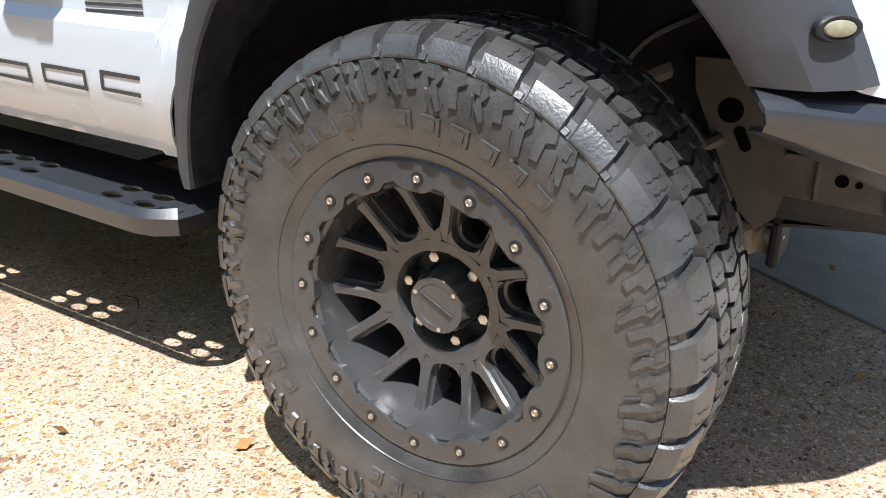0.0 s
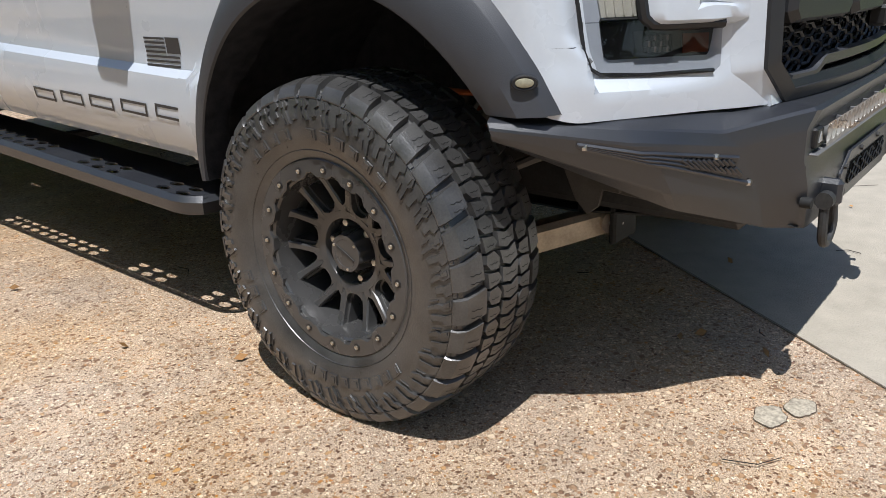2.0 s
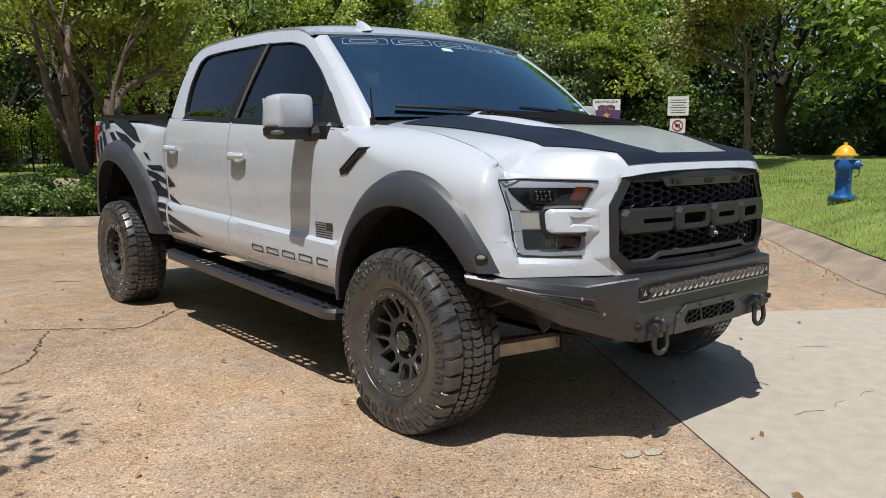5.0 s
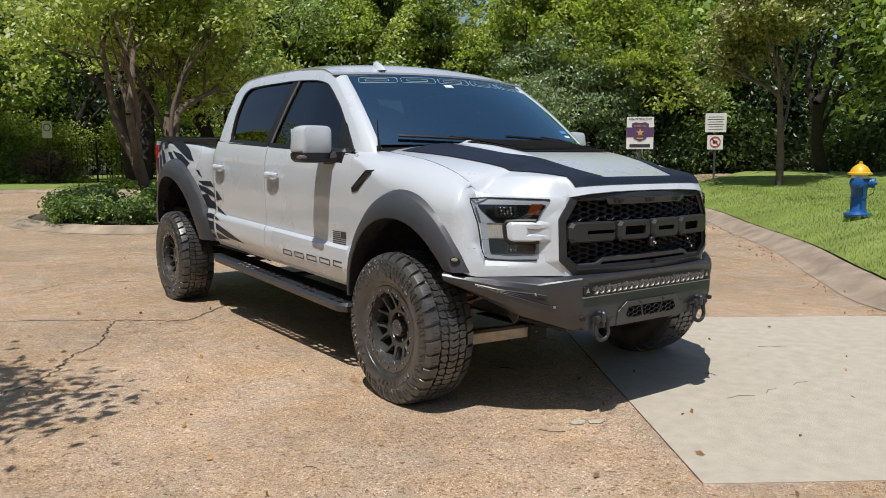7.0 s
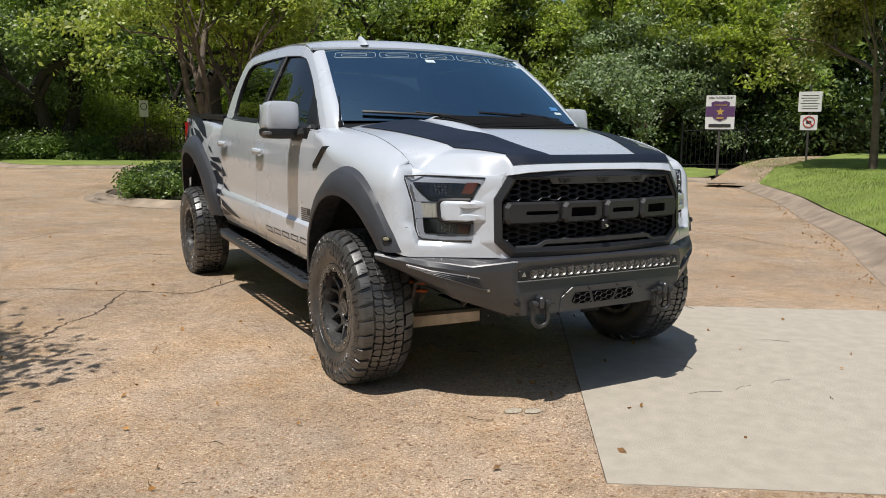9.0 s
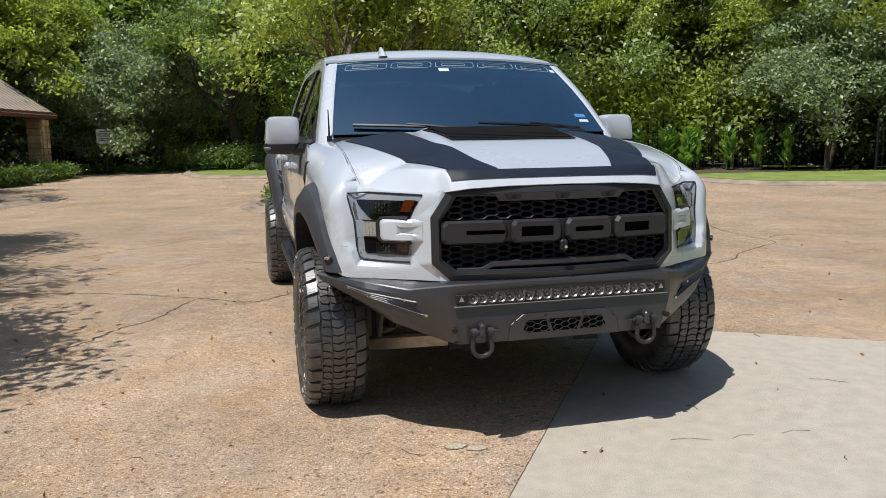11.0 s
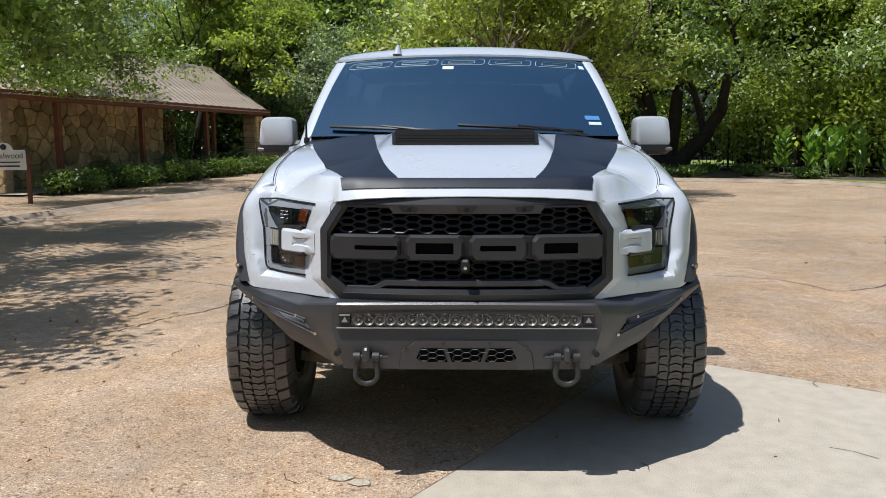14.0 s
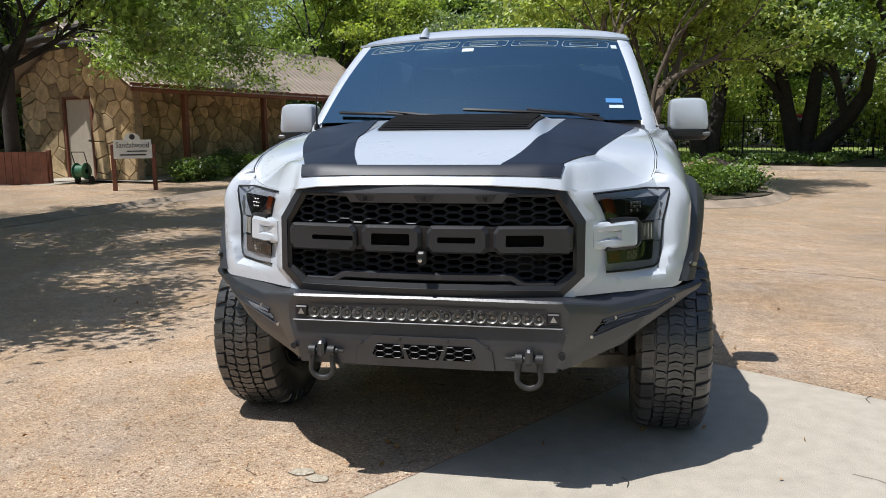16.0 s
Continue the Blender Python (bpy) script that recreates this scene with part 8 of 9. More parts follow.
gable.box(0.03, 0.30, 0.03, dy0, 0, EAVE, 0.005).box(0.03, 0.30, dy1, WD - 0.03, 0, EAVE, 0.005).box(0.03, 0.30, dy0, dy1, 2.08, EAVE, 0.005)
walls = part("wall", core.join(gable), MORTAR, shelter, "mortar behind the stones")
rng = np.random.default_rng(12)


def stones(u0, u1, top, place, hole=None):
    """Irregular many-sided flat stones over a wall; each its own piece."""
    seeds = []
    for i in range(-1, int((u1 - u0) / 0.44) + 2):
        for j in range(-1, int(RIDGE / 0.36) + 2):
            seeds.append((u0 + (i + 0.5 * (j % 2)) * 0.44 + rng.uniform(-0.17, 0.17), j * 0.36 + rng.uniform(-0.14, 0.14)))
    for c in seeds:
        poly = [np.array(q) for q in ((u0, 0.02), (u1, 0.02), (u1, RIDGE), (u0, RIDGE))]
        for o in seeds:
            d = np.array(o) - c
            L = float(np.hypot(*d))
            if L < 1e-6 or L > 1.3:
                continue
            m, out_ = np.array(c) + d / 2 - d / L * 0.012, []
            for a, b in zip(poly, poly[1:] + poly[:1]):
                fa, fb = float((a - m) @ d), float((b - m) @ d)
                if fa <= 0:
                    out_.append(a)
                if fa * fb < 0:
                    out_.append(a + (b - a) * fa / (fa - fb))
            poly = out_
            if len(poly) < 3:
                break
        if len(poly) < 3:
            continue
        pts = [(p, min(q, top(p))) for p, q in poly]
        ps_, qs_ = [p for p, _ in pts], [q for _, q in pts]
        cx, cz = np.mean(pts, 0)
        if max(ps_) - min(ps_) < 0.10 or max(qs_) - min(qs_) < 0.08 or top(cx) - cz < 0.05:
            continue
        if hole and cx > hole[0] - 0.2 and cx < hole[1] + 0.2 and cz < hole[2] + 0.15:
            if min(abs(cx - hole[0]), abs(cx - hole[1])) > 0.2 or (hole[0] < cx < hole[1]):
                continue
            pts = [((min(p, hole[0] - 0.03) if cx < hole[0] else max(p, hole[1] + 0.03)), q) for p, q in pts]
        s = Shape().prism([place(p, q, 0.0) for p, q in pts], np.array(place(0, 0, rng.uniform(0.035, 0.065))) - np.array(place(0, 0, 0.0)), 0.015)
        part("stone", s, STONEM, walls, "", 25)


stones(0.0, WD, lambda p: EAVE + (RIDGE - EAVE - 0.15) * (1 - abs(p - WD / 2) / (WD / 2)), lambda p, q, d: (0.03 - d, p, q), (dy0, dy1, 2.1))
stones(0.3, 8.2, lambda p: EAVE, lambda p, q, d: (p, PORCH - d, q))
dr = part("door", Shape().box(0.06, 0.11, dy0 + 0.05, dy1 - 0.05, 0.02, 2.05, 0.006), DOORM, shelter, "tan steel door, closed")
part("door_knob", Shape().lathe([(-0.06, 0.0), (-0.06, 0.03), (-0.03, 0.02), (0, 0.012)], 12, (0.06, dy0 + 0.14, 1.0)), STEEL, dr)
part("door_frame", Shape().box(0.0, 0.14, dy0 - 0.03, dy0 + 0.045, 0, 2.12, 0.005).box(0.0, 0.14, dy1 - 0.045, dy1 + 0.03, 0, 2.12, 0.005).box(0.0, 0.14, dy0 + 0.045, dy1 - 0.045, 2.055, 2.12, 0.005), TIMBER, shelter)
# roof: ribbed panels, one mesh shared by each slope
LEN0, LEN1 = -0.55, 12.75
for sgn, y_e, rot in ((1, -0.55, 0), (-1, WD + 0.55, 0)):
    run = WD / 2 + 0.55
    drop = (RIDGE - EAVE) / (WD / 2) * run
    s = Shape()
    prof = [(0.0, 0.0), (0.02, 0.028), (0.045, 0.028), (0.065, 0.0), (0.16, 0.006), (0.24, 0.006), (0.30, 0.0)]
    y_r = WD / 2
    s.sheet(np.array([[(x, y_r + (y_e - y_r) * t, RIDGE + 0.05 - drop * t + z) for t in (0, 0.5, 1)] for x, z in prof]), 0.006)
    me = s.mesh("roof_panel", ROOFM, 25)
    for k in range(int((LEN1 - LEN0) / 0.30)):
        o = new("roof_panel", me)
        o.parent = shelter
        o.location = (LEN0 + 0.30 * k, 0, 0)
part("ridge_cap", Shape().prism([(LEN0, WD / 2 - 0.16, RIDGE - 0.03), (LEN0, WD / 2, RIDGE + 0.10), (LEN0, WD / 2 + 0.16, RIDGE - 0.03), (LEN0, WD / 2, RIDGE + 0.05)], (LEN1 - LEN0 - 0.1, 0, 0)), ROOFM, shelter)
for y in (-0.50, WD + 0.50):
    part("fascia", Shape().box(LEN0, LEN1 - 0.1, y - 0.02, y + 0.02, EAVE - 0.62 + 0.20, EAVE - 0.42 + 0.20, 0.005), TIMBER, shelter)
part("beam", Shape().box(0.3, 12.5, -0.36, -0.22, EAVE - 0.42, EAVE - 0.25, 0.01), TIMBER, shelter)
for x in (1.5, 4.9, 8.4):
    part("post", Shape().box(x - 0.07, x + 0.07, -0.36, -0.22, 0, EAVE - 0.42, 0.01), TIMBER, shelter)
for k in range(24):
    x = 0.2 + k * 0.52
    part("rafter_tail", Shape().box(x - 0.03, x + 0.03, -0.52, 0.1, EAVE - 0.32, EAVE - 0.20, 0.005), TIMBER, shelter)
for y in (0.05, WD - 0.05):
    col = part("stone_column", Shape().box(12.05, 12.55, y - 0.25, y + 0.25, 0, EAVE - 0.42, 0.01), MORTAR, shelter)
    for fx in range(2):
        z = 0.02
        while z < EAVE - 0.6:
            h = rng.uniform(0.18, 0.3)
            if fx == 0:
                part("stone", Shape().box(12.06, 12.30 + rng.uniform(-0.06, 0.06), y - 0.30, y - 0.24, z, z + h - 0.02, 0.012), STONEM, col)
                part("stone", Shape().box(12.36, 12.56, y - 0.30, y - 0.24, z, z + h - 0.02, 0.012), STONEM, col)
            else:
                part("stone", Shape().box(12.0, 12.06, y - 0.24, y + 0.24, z, z + h - 0.02, 0.012), STONEM, col)
            z += h
part("post", Shape().box(9.4, 9.52, 0.0, 0.12, 0, EAVE - 0.2, 0.01), TIMBER, shelter)
tagged(new("shelter_slab", Shape().add([tuple(shelter.matrix_basis @ Vector(p)) for p in ((-0.2, -0.6, 0.0), (12.8, -0.6, 0.0), (12.8, WD + 0.4, 0.0), (-0.2, WD + 0.4, 0.0))], [(0, 1, 2, 3)]).mesh("shelter_slab", CONC)), "concrete floor of the shelter", "floor", kind="structure")
rp = [tuple(shelter.matrix_basis @ Vector(p)) for p in ((0.0, dy0 - 0.1, -0.02), (0.0, dy1 + 0.1, -0.02), (-1.6, dy1 + 0.6, -0.08), (-1.6, dy0 - 0.3, -0.08))]
tagged(new("door_ramp", Shape().prism(rp, (0, 0, 0.06)).mesh("door_ramp", CONC)), "pale concrete ramp to the shelter door", "ramp", kind="structure")
# bed of plants along the shelter
for k, x in enumerate(np.arange(0.6, 12.4, 0.75)):
    p = shelter.matrix_basis @ Vector((x, -1.0 - 0.25 * math.sin(k * 2.1), 0))
    c = copy_thing(lily, Matrix.Translation((p.x, p.y, gz(p.x, p.y))) @ Matrix.Rotation(k * 1.7, 4, "Z"))
    c.scale = (1.25, 1.25, 1.15)
for k, x in enumerate((2.6, 5.4, 7.4, 9.9)):
    p = shelter.matrix_basis @ Vector((x, -0.75, 0))
    c = copy_thing(under, Matrix.Translation((p.x, p.y, gz(p.x, p.y))) @ Matrix.Rotation(k * 1.3, 4, "Z"))
    c.scale = (0.34, 0.34, 0.30)

# red board fence beside the shelter
fence = thing("board_fence", "low red-brown wooden board fence", "fence")
p0, p1 = np.array((-15.0, 12.2)), np.array((-12.35, 13.2))
for k in range(18):
    c = p0 + (p1 - p0) * (k + 0.5) / 18
    d = (p1 - p0) / 18 * 0.47
    nn = np.array((-d[1], d[0])) / np.linalg.norm(d) * 0.012
    z0 = gz(*c)
    part("board", Shape().prism([(*(c - d - nn), z0), (*(c + d - nn), z0), (*(c + d + nn), z0), (*(c - d + nn), z0)], (0, 0, 0.78)), TIMBER, fence)
for t in (0.0, 1.0):
    c = p0 + (p1 - p0) * t
    part("post", Shape().box(c[0] - 0.05, c[0] + 0.05, c[1] + 0.03, c[1] + 0.12, gz(*c), gz(*c) + 0.82, 0.01), TIMBER, fence)
hose = thing("hose_reel", "green garden hose reel on a small cart", "hose reel", (-11.55, 13.35, gz(-11.5, 13.3)))
GREENP = mat("green hose plastic", (0.03, 0.12, 0.06), 0.5, var=0.2)
part("reel", Shape().lathe([(-0.14, 0.06), (-0.14, 0.20), (-0.12, 0.20), (-0.12, 0.15), (0.12, 0.15), (0.12, 0.20), (0.14, 0.20), (0.14, 0.06)], 20, (0, 0, 0.32)), GREENP, hose)
part("cart_frame", Shape().tube([(-0.17, 0.1, 0.02), (-0.17, 0.0, 0.5), (-0.17, -0.1, 0.78), (0.17, -0.1, 0.78), (0.17, 0.0, 0.5), (0.17, 0.1, 0.02)], 0.013, 6), IRON, hose)
for sx in (-0.19, 0.19):
    part("cart_wheel", Shape().lathe([(-0.02, 0.02), (-0.02, 0.10), (0.02, 0.10), (0.02, 0.02)], 16, (sx, 0.1, 0.10)), IRON, hose)


# ---------------------------------------------------------------- signs
def letters(text, size, at, parent, material, width=None):
    """Flat lettering from the built-in font, standing upright and read from -y."""
    cu = bpy.data.curves.new("lettering", "FONT")
    cu.body, cu.size, cu.align_x, cu.align_y = text, size, "CENTER", "CENTER"
    cu.extrude = 0.002
    tmp = new("lettering", cu)
    bpy.context.view_layer.update()
    me = bpy.data.meshes.new_from_object(tmp.evaluated_get(bpy.context.evaluated_depsgraph_get()))
    bpy.data.objects.remove(tmp)
    me.materials.clear()
    me.materials.append(material)
    ob = new("lettering", me)
    ob.parent = parent
    ob.matrix_basis = pose(*at, 90, 0, 0)
    if width:
        w = max(v_.co.x for v_ in me.vertices) - min(v_.co.x for v_ in me.vertices)
        for v_ in me.vertices:
            v_.co.x *= width / w
    return ob


def panel(parent, x, z, w, h, material, y=0.0, name="panel", r=0.02):
    pts = []
    for cx, cz, a0 in ((w / 2 - r, h / 2 - r, 0), (-w / 2 + r, h / 2 - r, 90), (-w / 2 + r, -h / 2 + r, 180), (w / 2 - r, -h / 2 + r, 270)):
        for a in (0, 30, 60, 90):
            t = math.radians(a0 + a)
            pts.append((x + cx + r * math.cos(t), y, z + cz + r * math.sin(t)))
    return part(name, Shape().prism(pts, (0, -0.004, 0)), material, parent)


def bars(parent, x, z, w, n_, dz, h, material, y, seed):
    g = np.random.default_rng(seed)
    for k in range(n_):
        ww = w * g.uniform(0.75, 1.0)
        panel(parent, x, z - k * dz, ww, h, material, y, "text_bar", h * 0.2)


def facing(x, y):
    """Turn so that the sign's face looks towards the truck's front."""
    return math.degrees(math.atan2(x + 2.0, -(-(y + 3.0)))) * -1


def sign_root(name, label, x, y, z):
    o = thing(name, label, "sign")
    o.matrix_basis = pose(x, y, z, 0, 0, facing(x, y))
    return o


sa = sign_root("patrol_sign", "white and purple patrol notice sign on a post", 12.45, 9.55, 0.42)
part("post", Shape().box(-0.03, 0.03, 0.01, 0.06, -0.1, 1.85, 0.006), POSTM, sa)
panel(sa, 0, 1.45, 0.66, 0.80, SIGNW)
letters("AREA PATROLLED BY", 0.075, (0, -0.008, 1.79), sa, SIGNB, 0.56)
panel(sa, 0, 1.47, 0.655, 0.24, PURPLE, -0.006, "purple_band", 0.005)
part("badge", Shape().prism([(x, -0.012, 1.48 + z) for x, z in ((0, -0.24), (0.15, -0.17), (0.19, 0.0), (0.21, 0.20), (0.12, 0.235), (0, 0.22), (-0.12, 0.235), (-0.21, 0.20), (-0.19, 0.0), (-0.15, -0.17))], (0, -0.004, 0)), PURPLE, sa, "purple shield badge")
letters("CONSTABLE", 0.07, (0, -0.02, 1.62), sa, GOLD, 0.30)
part("star", Shape().prism([((0.10 if k % 2 == 0 else 0.045) * math.sin(k * math.pi / 5), -0.018, 1.46 + (0.10 if k % 2 == 0 else 0.045) * math.cos(k * math.pi / 5)) for k in range(10)], (0, -0.004, 0)), GOLD, sa)
panel(sa, 0, 1.315, 0.16, 0.035, GOLD, -0.018, "text_bar", 0.004)
panel(sa, 0, 1.135, 0.50, 0.075, SIGNB, -0.008, "name_bar", 0.01)

sb = sign_root("rules_sign", "white notice above a no-dogs plate on a post", 18.0, 11.2, 0.30)
part("post", Shape().box(-0.03, 0.03, 0.01, 0.06, -0.1, 2.5, 0.006), POSTM, sb)
panel(sb, 0, 2.02, 0.62, 0.58, SIGNW)
bars(sb, 0, 2.20, 0.50, 6, 0.075, 0.013, POSTM, -0.006, 1)
panel(sb, 0, 1.42, 0.46, 0.44, SIGNW)
part("prohibition_ring", Shape().tube([(0.15 * math.cos(a), -0.012, 1.44 + 0.15 * math.sin(a)) for a in np.linspace(0, 2 * math.pi, 28, endpoint=False)], 0.013, 5, closed=True).tube([(-0.105, -0.012, 1.545), (0.105, -0.012, 1.335)], 0.013, 5), REDINK, sb)
panel(sb, 0.0, 1.43, 0.14, 0.09, SIGNB, -0.006, "dog_shape", 0.03)

sc = sign_root("notice_board", "white notice on a thin post before the trees", -6.05, 28.5, gz(-6, 28.5))
part("post", Shape().box(-0.03, 0.03, 0.01, 0.05, -0.1, 1.75, 0.005), IRON, sc)
panel(sc, 0, 1.46, 0.64, 0.56, SIGNW)
bars(sc, 0, 1.66, 0.52, 6, 0.07, 0.022, SIGNB, -0.006, 2)

sd = sign_root("fence_sign", "small red and white notice on the iron fence", 8.0, 27.6, gz(8, 27.6))
part("post", Shape().box(-0.025, 0.025, 0.01, 0.05, -0.1, 1.5, 0.005), IRON, sd)
panel(sd, 0, 1.25, 0.42, 0.62, SIGNW)
panel(sd, 0, 1.48, 0.40, 0.12, REDINK, -0.006, "red_band", 0.01)
panel(sd, 0, 1.20, 0.24, 0.10, SIGNB, -0.006, "text_bar", 0.01)
bars(sd, 0, 1.08, 0.3, 2, 0.07, 0.025, SIGNB, -0.006, 3)

se = sign_root("path_sign", "narrow white prohibition plate on a post", 2.0, 28.6, gz(2, 28.6))
se.matrix_basis = pose(2.2, 28.6, gz(2, 28.6), 0, 0, -9)
part("post", Shape().box(-0.025, 0.025, 0.01, 0.05, -0.1, 2.3, 0.005), POSTM, se)
panel(se, 0, 2.0, 0.32, 0.62, SIGNW)
part("prohibition_ring", Shape().tube([(0.11 * math.cos(a), -0.01, 2.08 + 0.13 * math.sin(a)) for a in np.linspace(0, 2 * math.pi, 20, endpoint=False)], 0.014, 5, closed=True), SIGNB, se)

ssn = sign_root("name_sign", "white shaped estate name sign between two posts", -9.35, 12.1, gz(-9.3, 12.1))
for x in (-0.42, 0.42):
    part("post", Shape().box(x - 0.045, x + 0.045, 0.01, 0.10, -0.1, 1.02, 0.008), TIMBER, ssn)
NZ = 0.93
top = [(0.40 * 0.98, 0.19)] + [(0.17 * math.cos(a), 0.19 + 0.15 * math.sin(a)) for a in np.linspace(0, math.pi, 9)] + [(-0.40 * 0.98, 0.19)]
part("panel", Shape().prism([(x, -0.002, NZ + z) for x, z in ([(0.40, -0.22)] + top + [(-0.40, -0.22)])], (0, -0.02, 0)), SIGNW, ssn)
letters("Sandalwood", 0.17, (0, -0.026, NZ + 0.07), ssn, SIGNB, 0.68)
part("tree_emblem", Shape().lathe([(-0.004, 0.0), (-0.004, 0.06), (0, 0.06)], 14, (0.0, -0.024, NZ + 0.25), axis=1), SIGNB, ssn)
bars(ssn, 0.08, NZ - 0.06, 0.42, 1, 0.06, 0.025, SIGNB, -0.024, 4)
bars(ssn, 0.0, NZ - 0.14, 0.62, 1, 0.06, 0.03, SIGNB, -0.024, 6)

# ---------------------------------------------------------------- hydrant
BLUE = mat("blue hydrant paint", (0.012, 0.10, 0.33), 0.4, var=0.12, scale=8)
YELLOW = mat("yellow hydrant paint", (0.70, 0.42, 0.02), 0.4, var=0.08, scale=8)
hyd = thing("fire_hydrant", "blue fire hydrant with yellow bonnet on the lawn", "fire hydrant", (8.62, 2.25, float(lawn_z(8.62, 2.25)[0]) - 0.01))
hyd.scale = (0.93, 0.93, 0.93)
part("barrel", Shape().lathe([(0.0, 0.20), (0.03, 0.205), (0.05, 0.195), (0.06, 0.13), (0.09, 0.115), (0.28, 0.112), (0.285, 0.125), (0.305, 0.125), (0.31, 0.115), (0.42, 0.117), (0.47, 0.135), (0.53, 0.15), (0.58, 0.135), (0.60, 0.12), (0.66, 0.118)], 28, axis=2), BLUE, hyd)
part("bonnet", Shape().lathe([(0.655, 0.118), (0.66, 0.185), (0.685, 0.185), (0.70, 0.15), (0.74, 0.135), (0.79, 0.095), (0.82, 0.05), (0.83, 0.03), (0.865, 0.03), (0.87, 0.0)], 28, axis=2), YELLOW, hyd)
part("collar", Shape().lathe([(0.60, 0.119), (0.60, 0.124), (0.655, 0.124), (0.655, 0.119)], 28, axis=2), SIGNW, hyd)
for ang in (200, 290, 20):
    m = pose(0, 0, 0.53, 0, 0, ang)
    nz = part("nozzle", Shape().lathe([(0.12, 0.075), (0.17, 0.075), (0.175, 0.085), (0.215, 0.085), (0.22, 0.07), (0.225, 0.03), (0.25, 0.028), (0.25, 0.0)], 18).moved(m), BLUE, hyd)
    part("chain", Shape().tube([tuple(m @ Vector(p)) for p in ((0.21, 0.06, -0.05), (0.20, 0.07, -0.16), (0.14, 0.08, -0.20))], 0.006, 5), IRON, nz)

# ---------------------------------------------------------------- iron fence, bicycle, bench
def iron_fence(pts, label):
    root = thing("iron_fence", label, "fence")
    me_p = Shape().box(-0.009, 0.009, -0.009, 0.009, 0.0, 1.45, 0.003).mesh("picket", IRON)
    me_q = Shape().box(-0.03, 0.03, -0.03, 0.03, 0.0, 1.55, 0.008).mesh("post", IRON)
    p = np.asarray(pts, float)
    s = np.concatenate(([0], np.cumsum(np.linalg.norm(np.diff(p, axis=0), axis=1))))
    n_ = int(s[-1] / 0.17)
    for k in range(n_ + 1):
        d = s[-1] * k / n_
        x, y = np.interp(d, s, p[:, 0]), np.interp(d, s, p[:, 1])
        o = new("post" if k % 14 == 0 else "picket", me_q if k % 14 == 0 else me_p)
        o.parent = root
        o.location = (x, y, gz(x, y) + 0.02)
    for z in (0.15, 1.30):
        part("rail", Shape().tube([(x, y, gz(x, y) + z) for x, y in p], 0.016, 4), IRON, root)
    return root


iron_fence([(17.5, 15.6), (19.5, 15.0), (22, 14.6), (25, 14.6)], "black iron picket fence beside the path")
iron_fence([(16.6, 18.6), (14.2, 21.8), (11.0, 24.4), (7.5, 27.9), (3.0, 28.6)], "black iron picket fence before the woods")

bike = thing("bicycle", "dark bicycle leaning on a rack", "bicycle")
bike.matrix_basis = pose(20.4, 3.4, float(lawn_z(20.4, 3.4)[0]), 0, 12, 100)
for y in (-0.52, 0.52):
    part("bicycle_wheel", Shape().tube([(0, y + 0.33 * math.cos(a), 0.34 + 0.33 * math.sin(a)) for a in np.linspace(0, 2 * math.pi, 28, endpoint=False)], 0.018, 6, closed=True), IRON, bike)
part("bicycle_frame", Shape().tube([(0, 0.52, 0.34), (0, 0.40, 0.80), (0, -0.12, 0.80), (0, 0.0, 0.34), (0, 0.40, 0.76)], 0.018, 6).tube([(0, -0.12, 0.80), (0, -0.52, 0.34), (0, 0.0, 0.34)], 0.014, 6), REDINK, bike)
part("saddle", Shape().box(-0.06, 0.06, -0.26, -0.02, 0.88, 0.94, 0.02), IRON, bike)
part("handlebar", Shape().tube([(-0.28, 0.42, 0.98), (0, 0.40, 0.95), (0.28, 0.42, 0.98)], 0.013, 6), IRON, bike)
rack = thing("bicycle_rack", "green tubular bicycle rack", "bicycle rack")
GREENM = mat("green rack paint", (0.10, 0.22, 0.17), 0.5, var=0.1)
rz = float(lawn_z(20.8, 4.0)[0])
for z in (rz + 0.10, rz + 0.80):
    part("rack_rail", Shape().tube([(20.7, 2.0, z), (20.9, 6.0, z)], 0.025, 8), GREENM, rack)
for k in range(13):
    t = k / 12
    part("rack_bar", Shape().tube([(20.7 + 0.2 * t, 2 + 4 * t, rz - 0.05), (20.7 + 0.2 * t, 2 + 4 * t, rz + 0.80)], 0.012, 6), GREENM, rack)
bench = thing("bench", "dark low bench under the oaks", "bench", (11.6, 26.0, gz(11.6, 26)))
for k in range(3):
    part("slat", Shape().box(-0.9, 0.9, -0.2 + 0.14 * k, -0.08 + 0.14 * k, 0.42, 0.46, 0.008), IRON, bench)
for k in range(2):
    part("back_slat", Shape().box(-0.9, 0.9, 0.22, 0.25, 0.58 + 0.17 * k, 0.70 + 0.17 * k, 0.008), IRON, bench)
for x in (-0.75, 0.75):
    part("bench_leg", Shape().box(x - 0.04, x + 0.04, -0.2, 0.24, 0.0, 0.42, 0.01), IRON, bench)
    part("back_post", Shape().box(x - 0.03, x + 0.03, 0.245, 0.29, 0.40, 0.90, 0.01), IRON, bench)

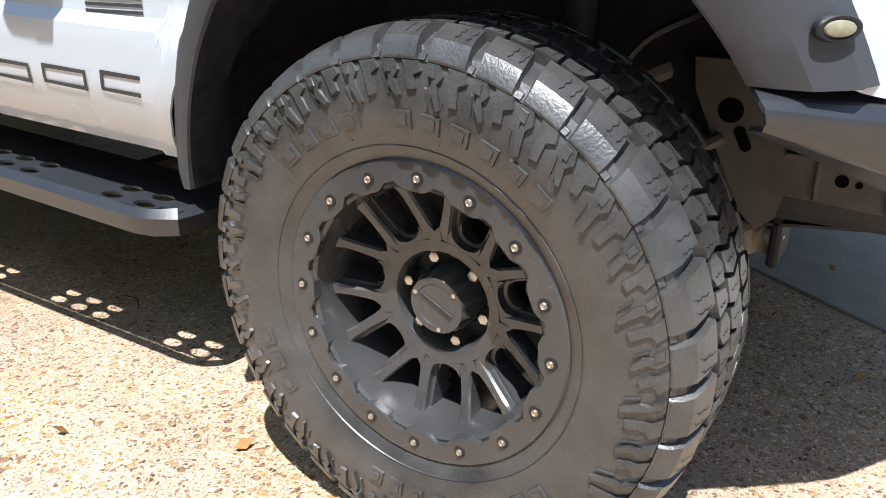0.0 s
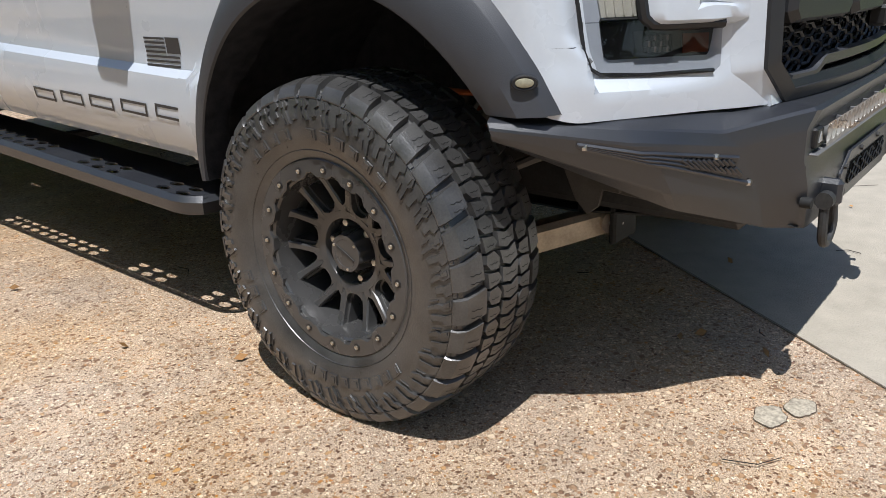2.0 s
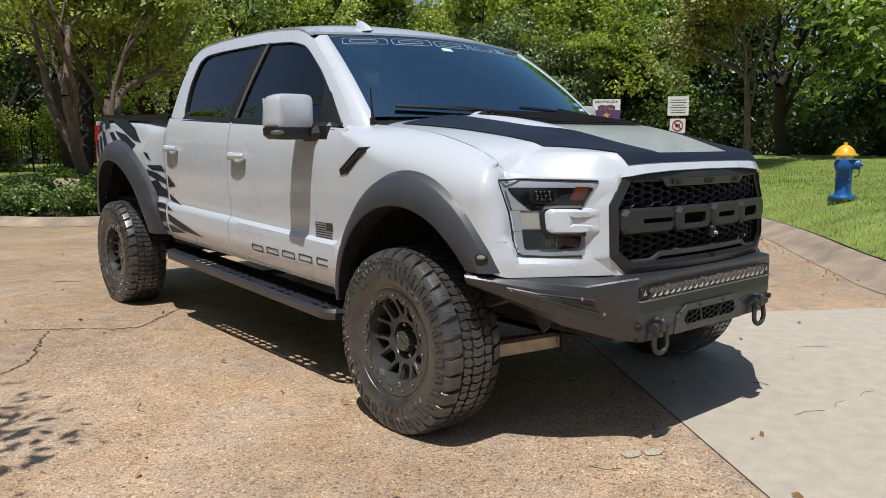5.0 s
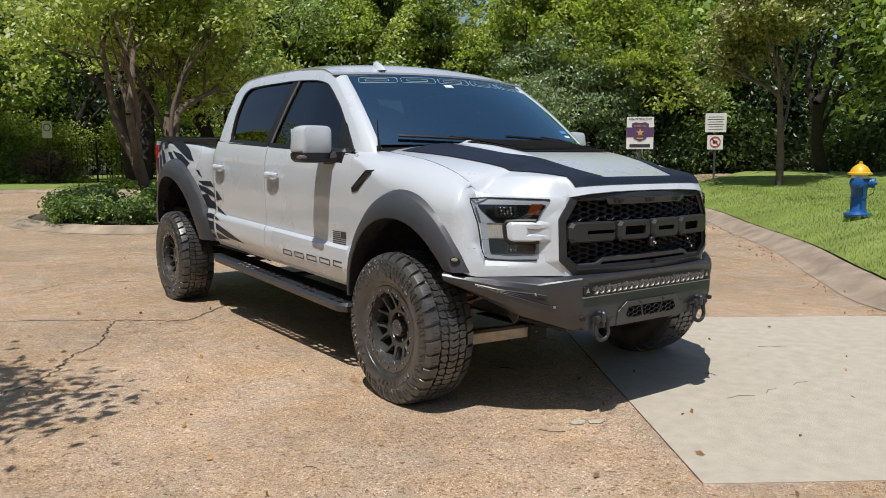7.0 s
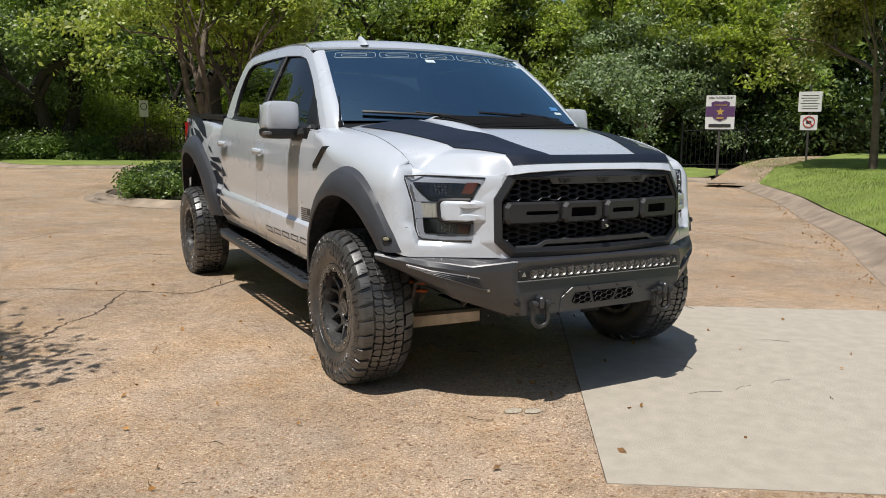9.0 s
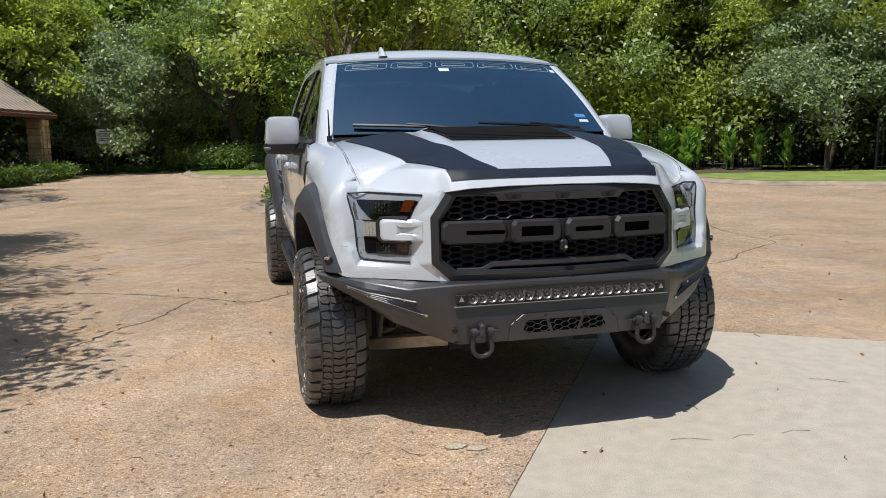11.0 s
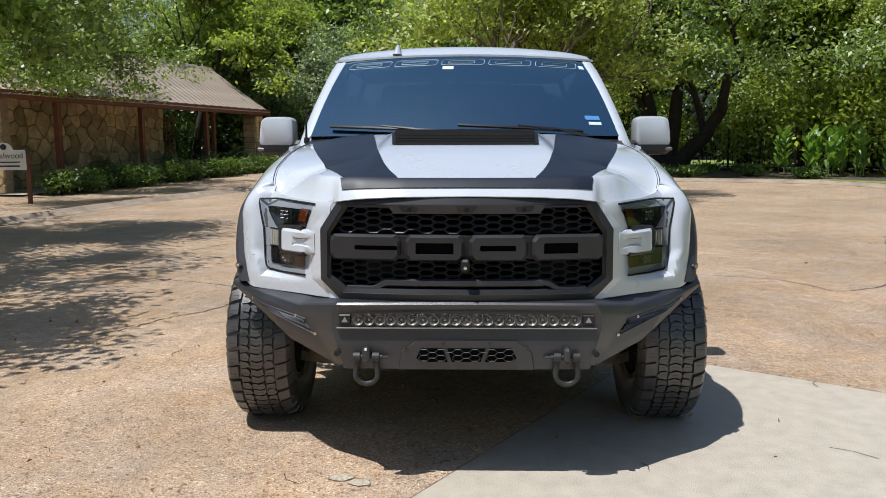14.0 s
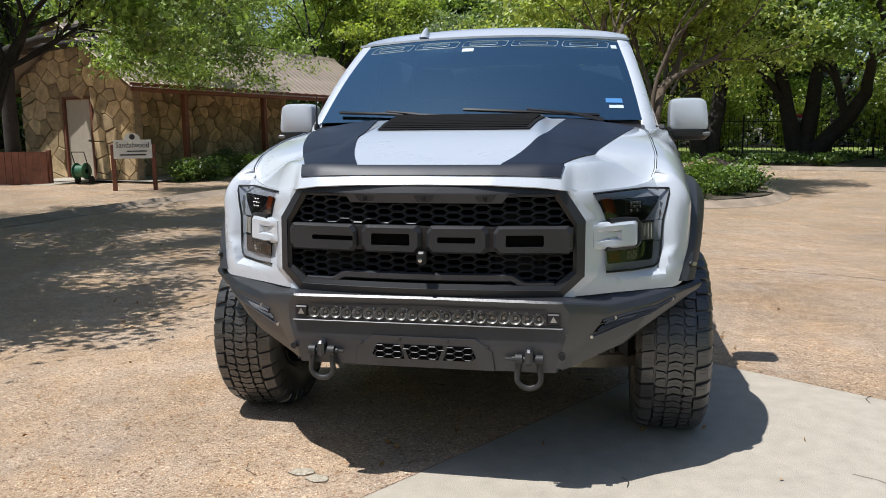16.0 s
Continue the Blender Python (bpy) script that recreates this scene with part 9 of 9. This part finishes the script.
# ---------------------------------------------------------------- cracks, patches and litter on the drive
def crack(pts, w, seed):
    g = np.random.default_rng(seed)
    p = curve(np.array(pts, float), max(20, int(len(pts) * 14)))
    p = p + np.stack((np.cumsum(g.normal(0, 0.006, len(p))), np.cumsum(g.normal(0, 0.006, len(p)))), 1) * 0.7 + g.normal(0, 0.008, p.shape)
    t = np.gradient(p, axis=0)
    t /= np.linalg.norm(t, axis=1, keepdims=True) + 1e-9
    nn = np.stack((-t[:, 1], t[:, 0]), 1)
    ww = w * g.uniform(0.3, 1.0, len(p))
    ww[0] = ww[-1] = 0.001
    s = Shape().grid(np.array([[(*(c - m * q), gz(*c) + 0.003), (*(c + m * q), gz(*c) + 0.003)] for c, m, q in zip(p, nn, ww)]))
    return tagged(new("crack", s.mesh("crack", CRACK)), "jagged crack in the aggregate drive", "crack", kind="structure")


CRACKS = [
    [(5.95, 7.2), (5.35, 5.8), (5.2, 5.0), (5.15, 4.4), (4.6, 4.0), (4.1, 3.7), (3.8, 3.35), (3.34, 3.14), (3.2, 3.4), (3.0, 3.75), (1.9, 4.2)],
    [(5.2, 4.6), (5.7, 4.9), (6.6, 4.7)],
    [(5.6, 3.8), (5.7, 3.2), (5.55, 2.5), (5.6, 2.1)],
    [(-0.6, 3.2), (-0.755, 3.09), (-1.0, 2.88), (-1.294, 2.675), (-1.5, 2.80), (-1.75, 2.97), (-2.03, 3.16), (-2.5, 3.46), (-3.1, 3.7)],
    [(-1.75, 2.97), (-1.9, 2.6), (-1.98, 2.31), (-2.22, 1.97), (-2.42, 1.59), (-2.7, 1.3)],
    [(-1.0, 4.8), (-1.5, 5.2), (-2.1, 4.75)],
    [(-2.0, 7.5), (-2.4, 6.9), (-3.0, 6.4), (-3.4, 5.7)],
]
for k, c in enumerate(CRACKS):
    crack(c, 0.010, k)
for cx, cy, r, sd in ((-0.501, -0.832, 0.045, 1), (-0.421, -0.878, 0.042, 2)):
    g = np.random.default_rng(sd)
    ang = np.linspace(0, 2 * math.pi, 40, endpoint=False)
    wob = r * (1 + 0.10 * np.sin(2 * ang + sd) + 0.06 * np.sin(5 * ang + 2 * sd) + g.normal(0, 0.035, 40))
    spot = lambda q, z: [(cx + q * w * math.cos(a), cy + 0.85 * q * w * math.sin(a), z) for a, w in zip(ang, wob)]
    patch = new("patch", Shape().add(spot(1.0, 0.0035) + spot(0.7, 0.006) + [(cx, cy, 0.007)], [(k, (k + 1) % 40, 40 + (k + 1) % 40, 40 + k) for k in range(40)] + [(40 + k, 40 + (k + 1) % 40, 80) for k in range(40)]).mesh("patch", STAIN))
    tagged(patch, "grey mortar patch in the aggregate drive", "patch", kind="structure")
    part("patch_edge", Shape().grid(np.stack((spot(0.985, 0.0042), spot(1.03, 0.003)), 1), cu=True), CRACK, patch)
rng = np.random.default_rng(31)
k = 420
xy = np.concatenate((rng.uniform((-3.2, -2.6), (1.6, 2.2), (60, 2)), rng.uniform((-7, -1), (9, 18), (k - 130, 2))))
near_kerb = KERB[rng.integers(25, 80, 160)] + rng.normal(0, 0.12, (160, 2)) - np.stack((tk[:, 1], -tk[:, 0]), 1)[40] * 0.2
xy = np.concatenate((xy, near_kerb))
c = np.stack((xy[:, 0], xy[:, 1], rise(xy[:, 0], xy[:, 1]) + 0.012), 1)
vv, ff = leaves(c, 0.034, rng, flatness=0.12, aspect=0.55)
tagged(new("fallen_leaves", raw("fallen_leaves", vv, ff, DRYLEAF)), "scattered dry brown leaves", "fallen leaves", kind="stuff")
tw = Shape()
for k in range(34):
    x, y = rng.uniform((-3, -2.4), (2, 3))
    a, L = rng.uniform(0, 6.28), rng.uniform(0.02, 0.07)
    tw.tube([(x, y, 0.008), (x + L * math.cos(a), y + L * math.sin(a), 0.010), (x + 1.8 * L * math.cos(a + 0.35), y + 1.8 * L * math.sin(a + 0.35), 0.008)], 0.0014, 4)
for (xa, ya), (xb, yb) in (((0.42, -1.05), (0.59, -1.11)), ((0.68, -1.12), (0.80, -1.11)), ((0.93, -1.13), (1.07, -1.14)), ((1.6, -0.5), (1.75, -0.62))):
    tw.tube([(xa, ya, 0.0065), ((xa + xb) / 2, (ya + yb) / 2 + 0.02, 0.0075), (xb, yb, 0.0065)], 0.0009, 4)
tagged(new("twigs_on_ground", tw.mesh("twigs_on_ground", BARK)), "thin dry twigs", "twigs", kind="stuff")
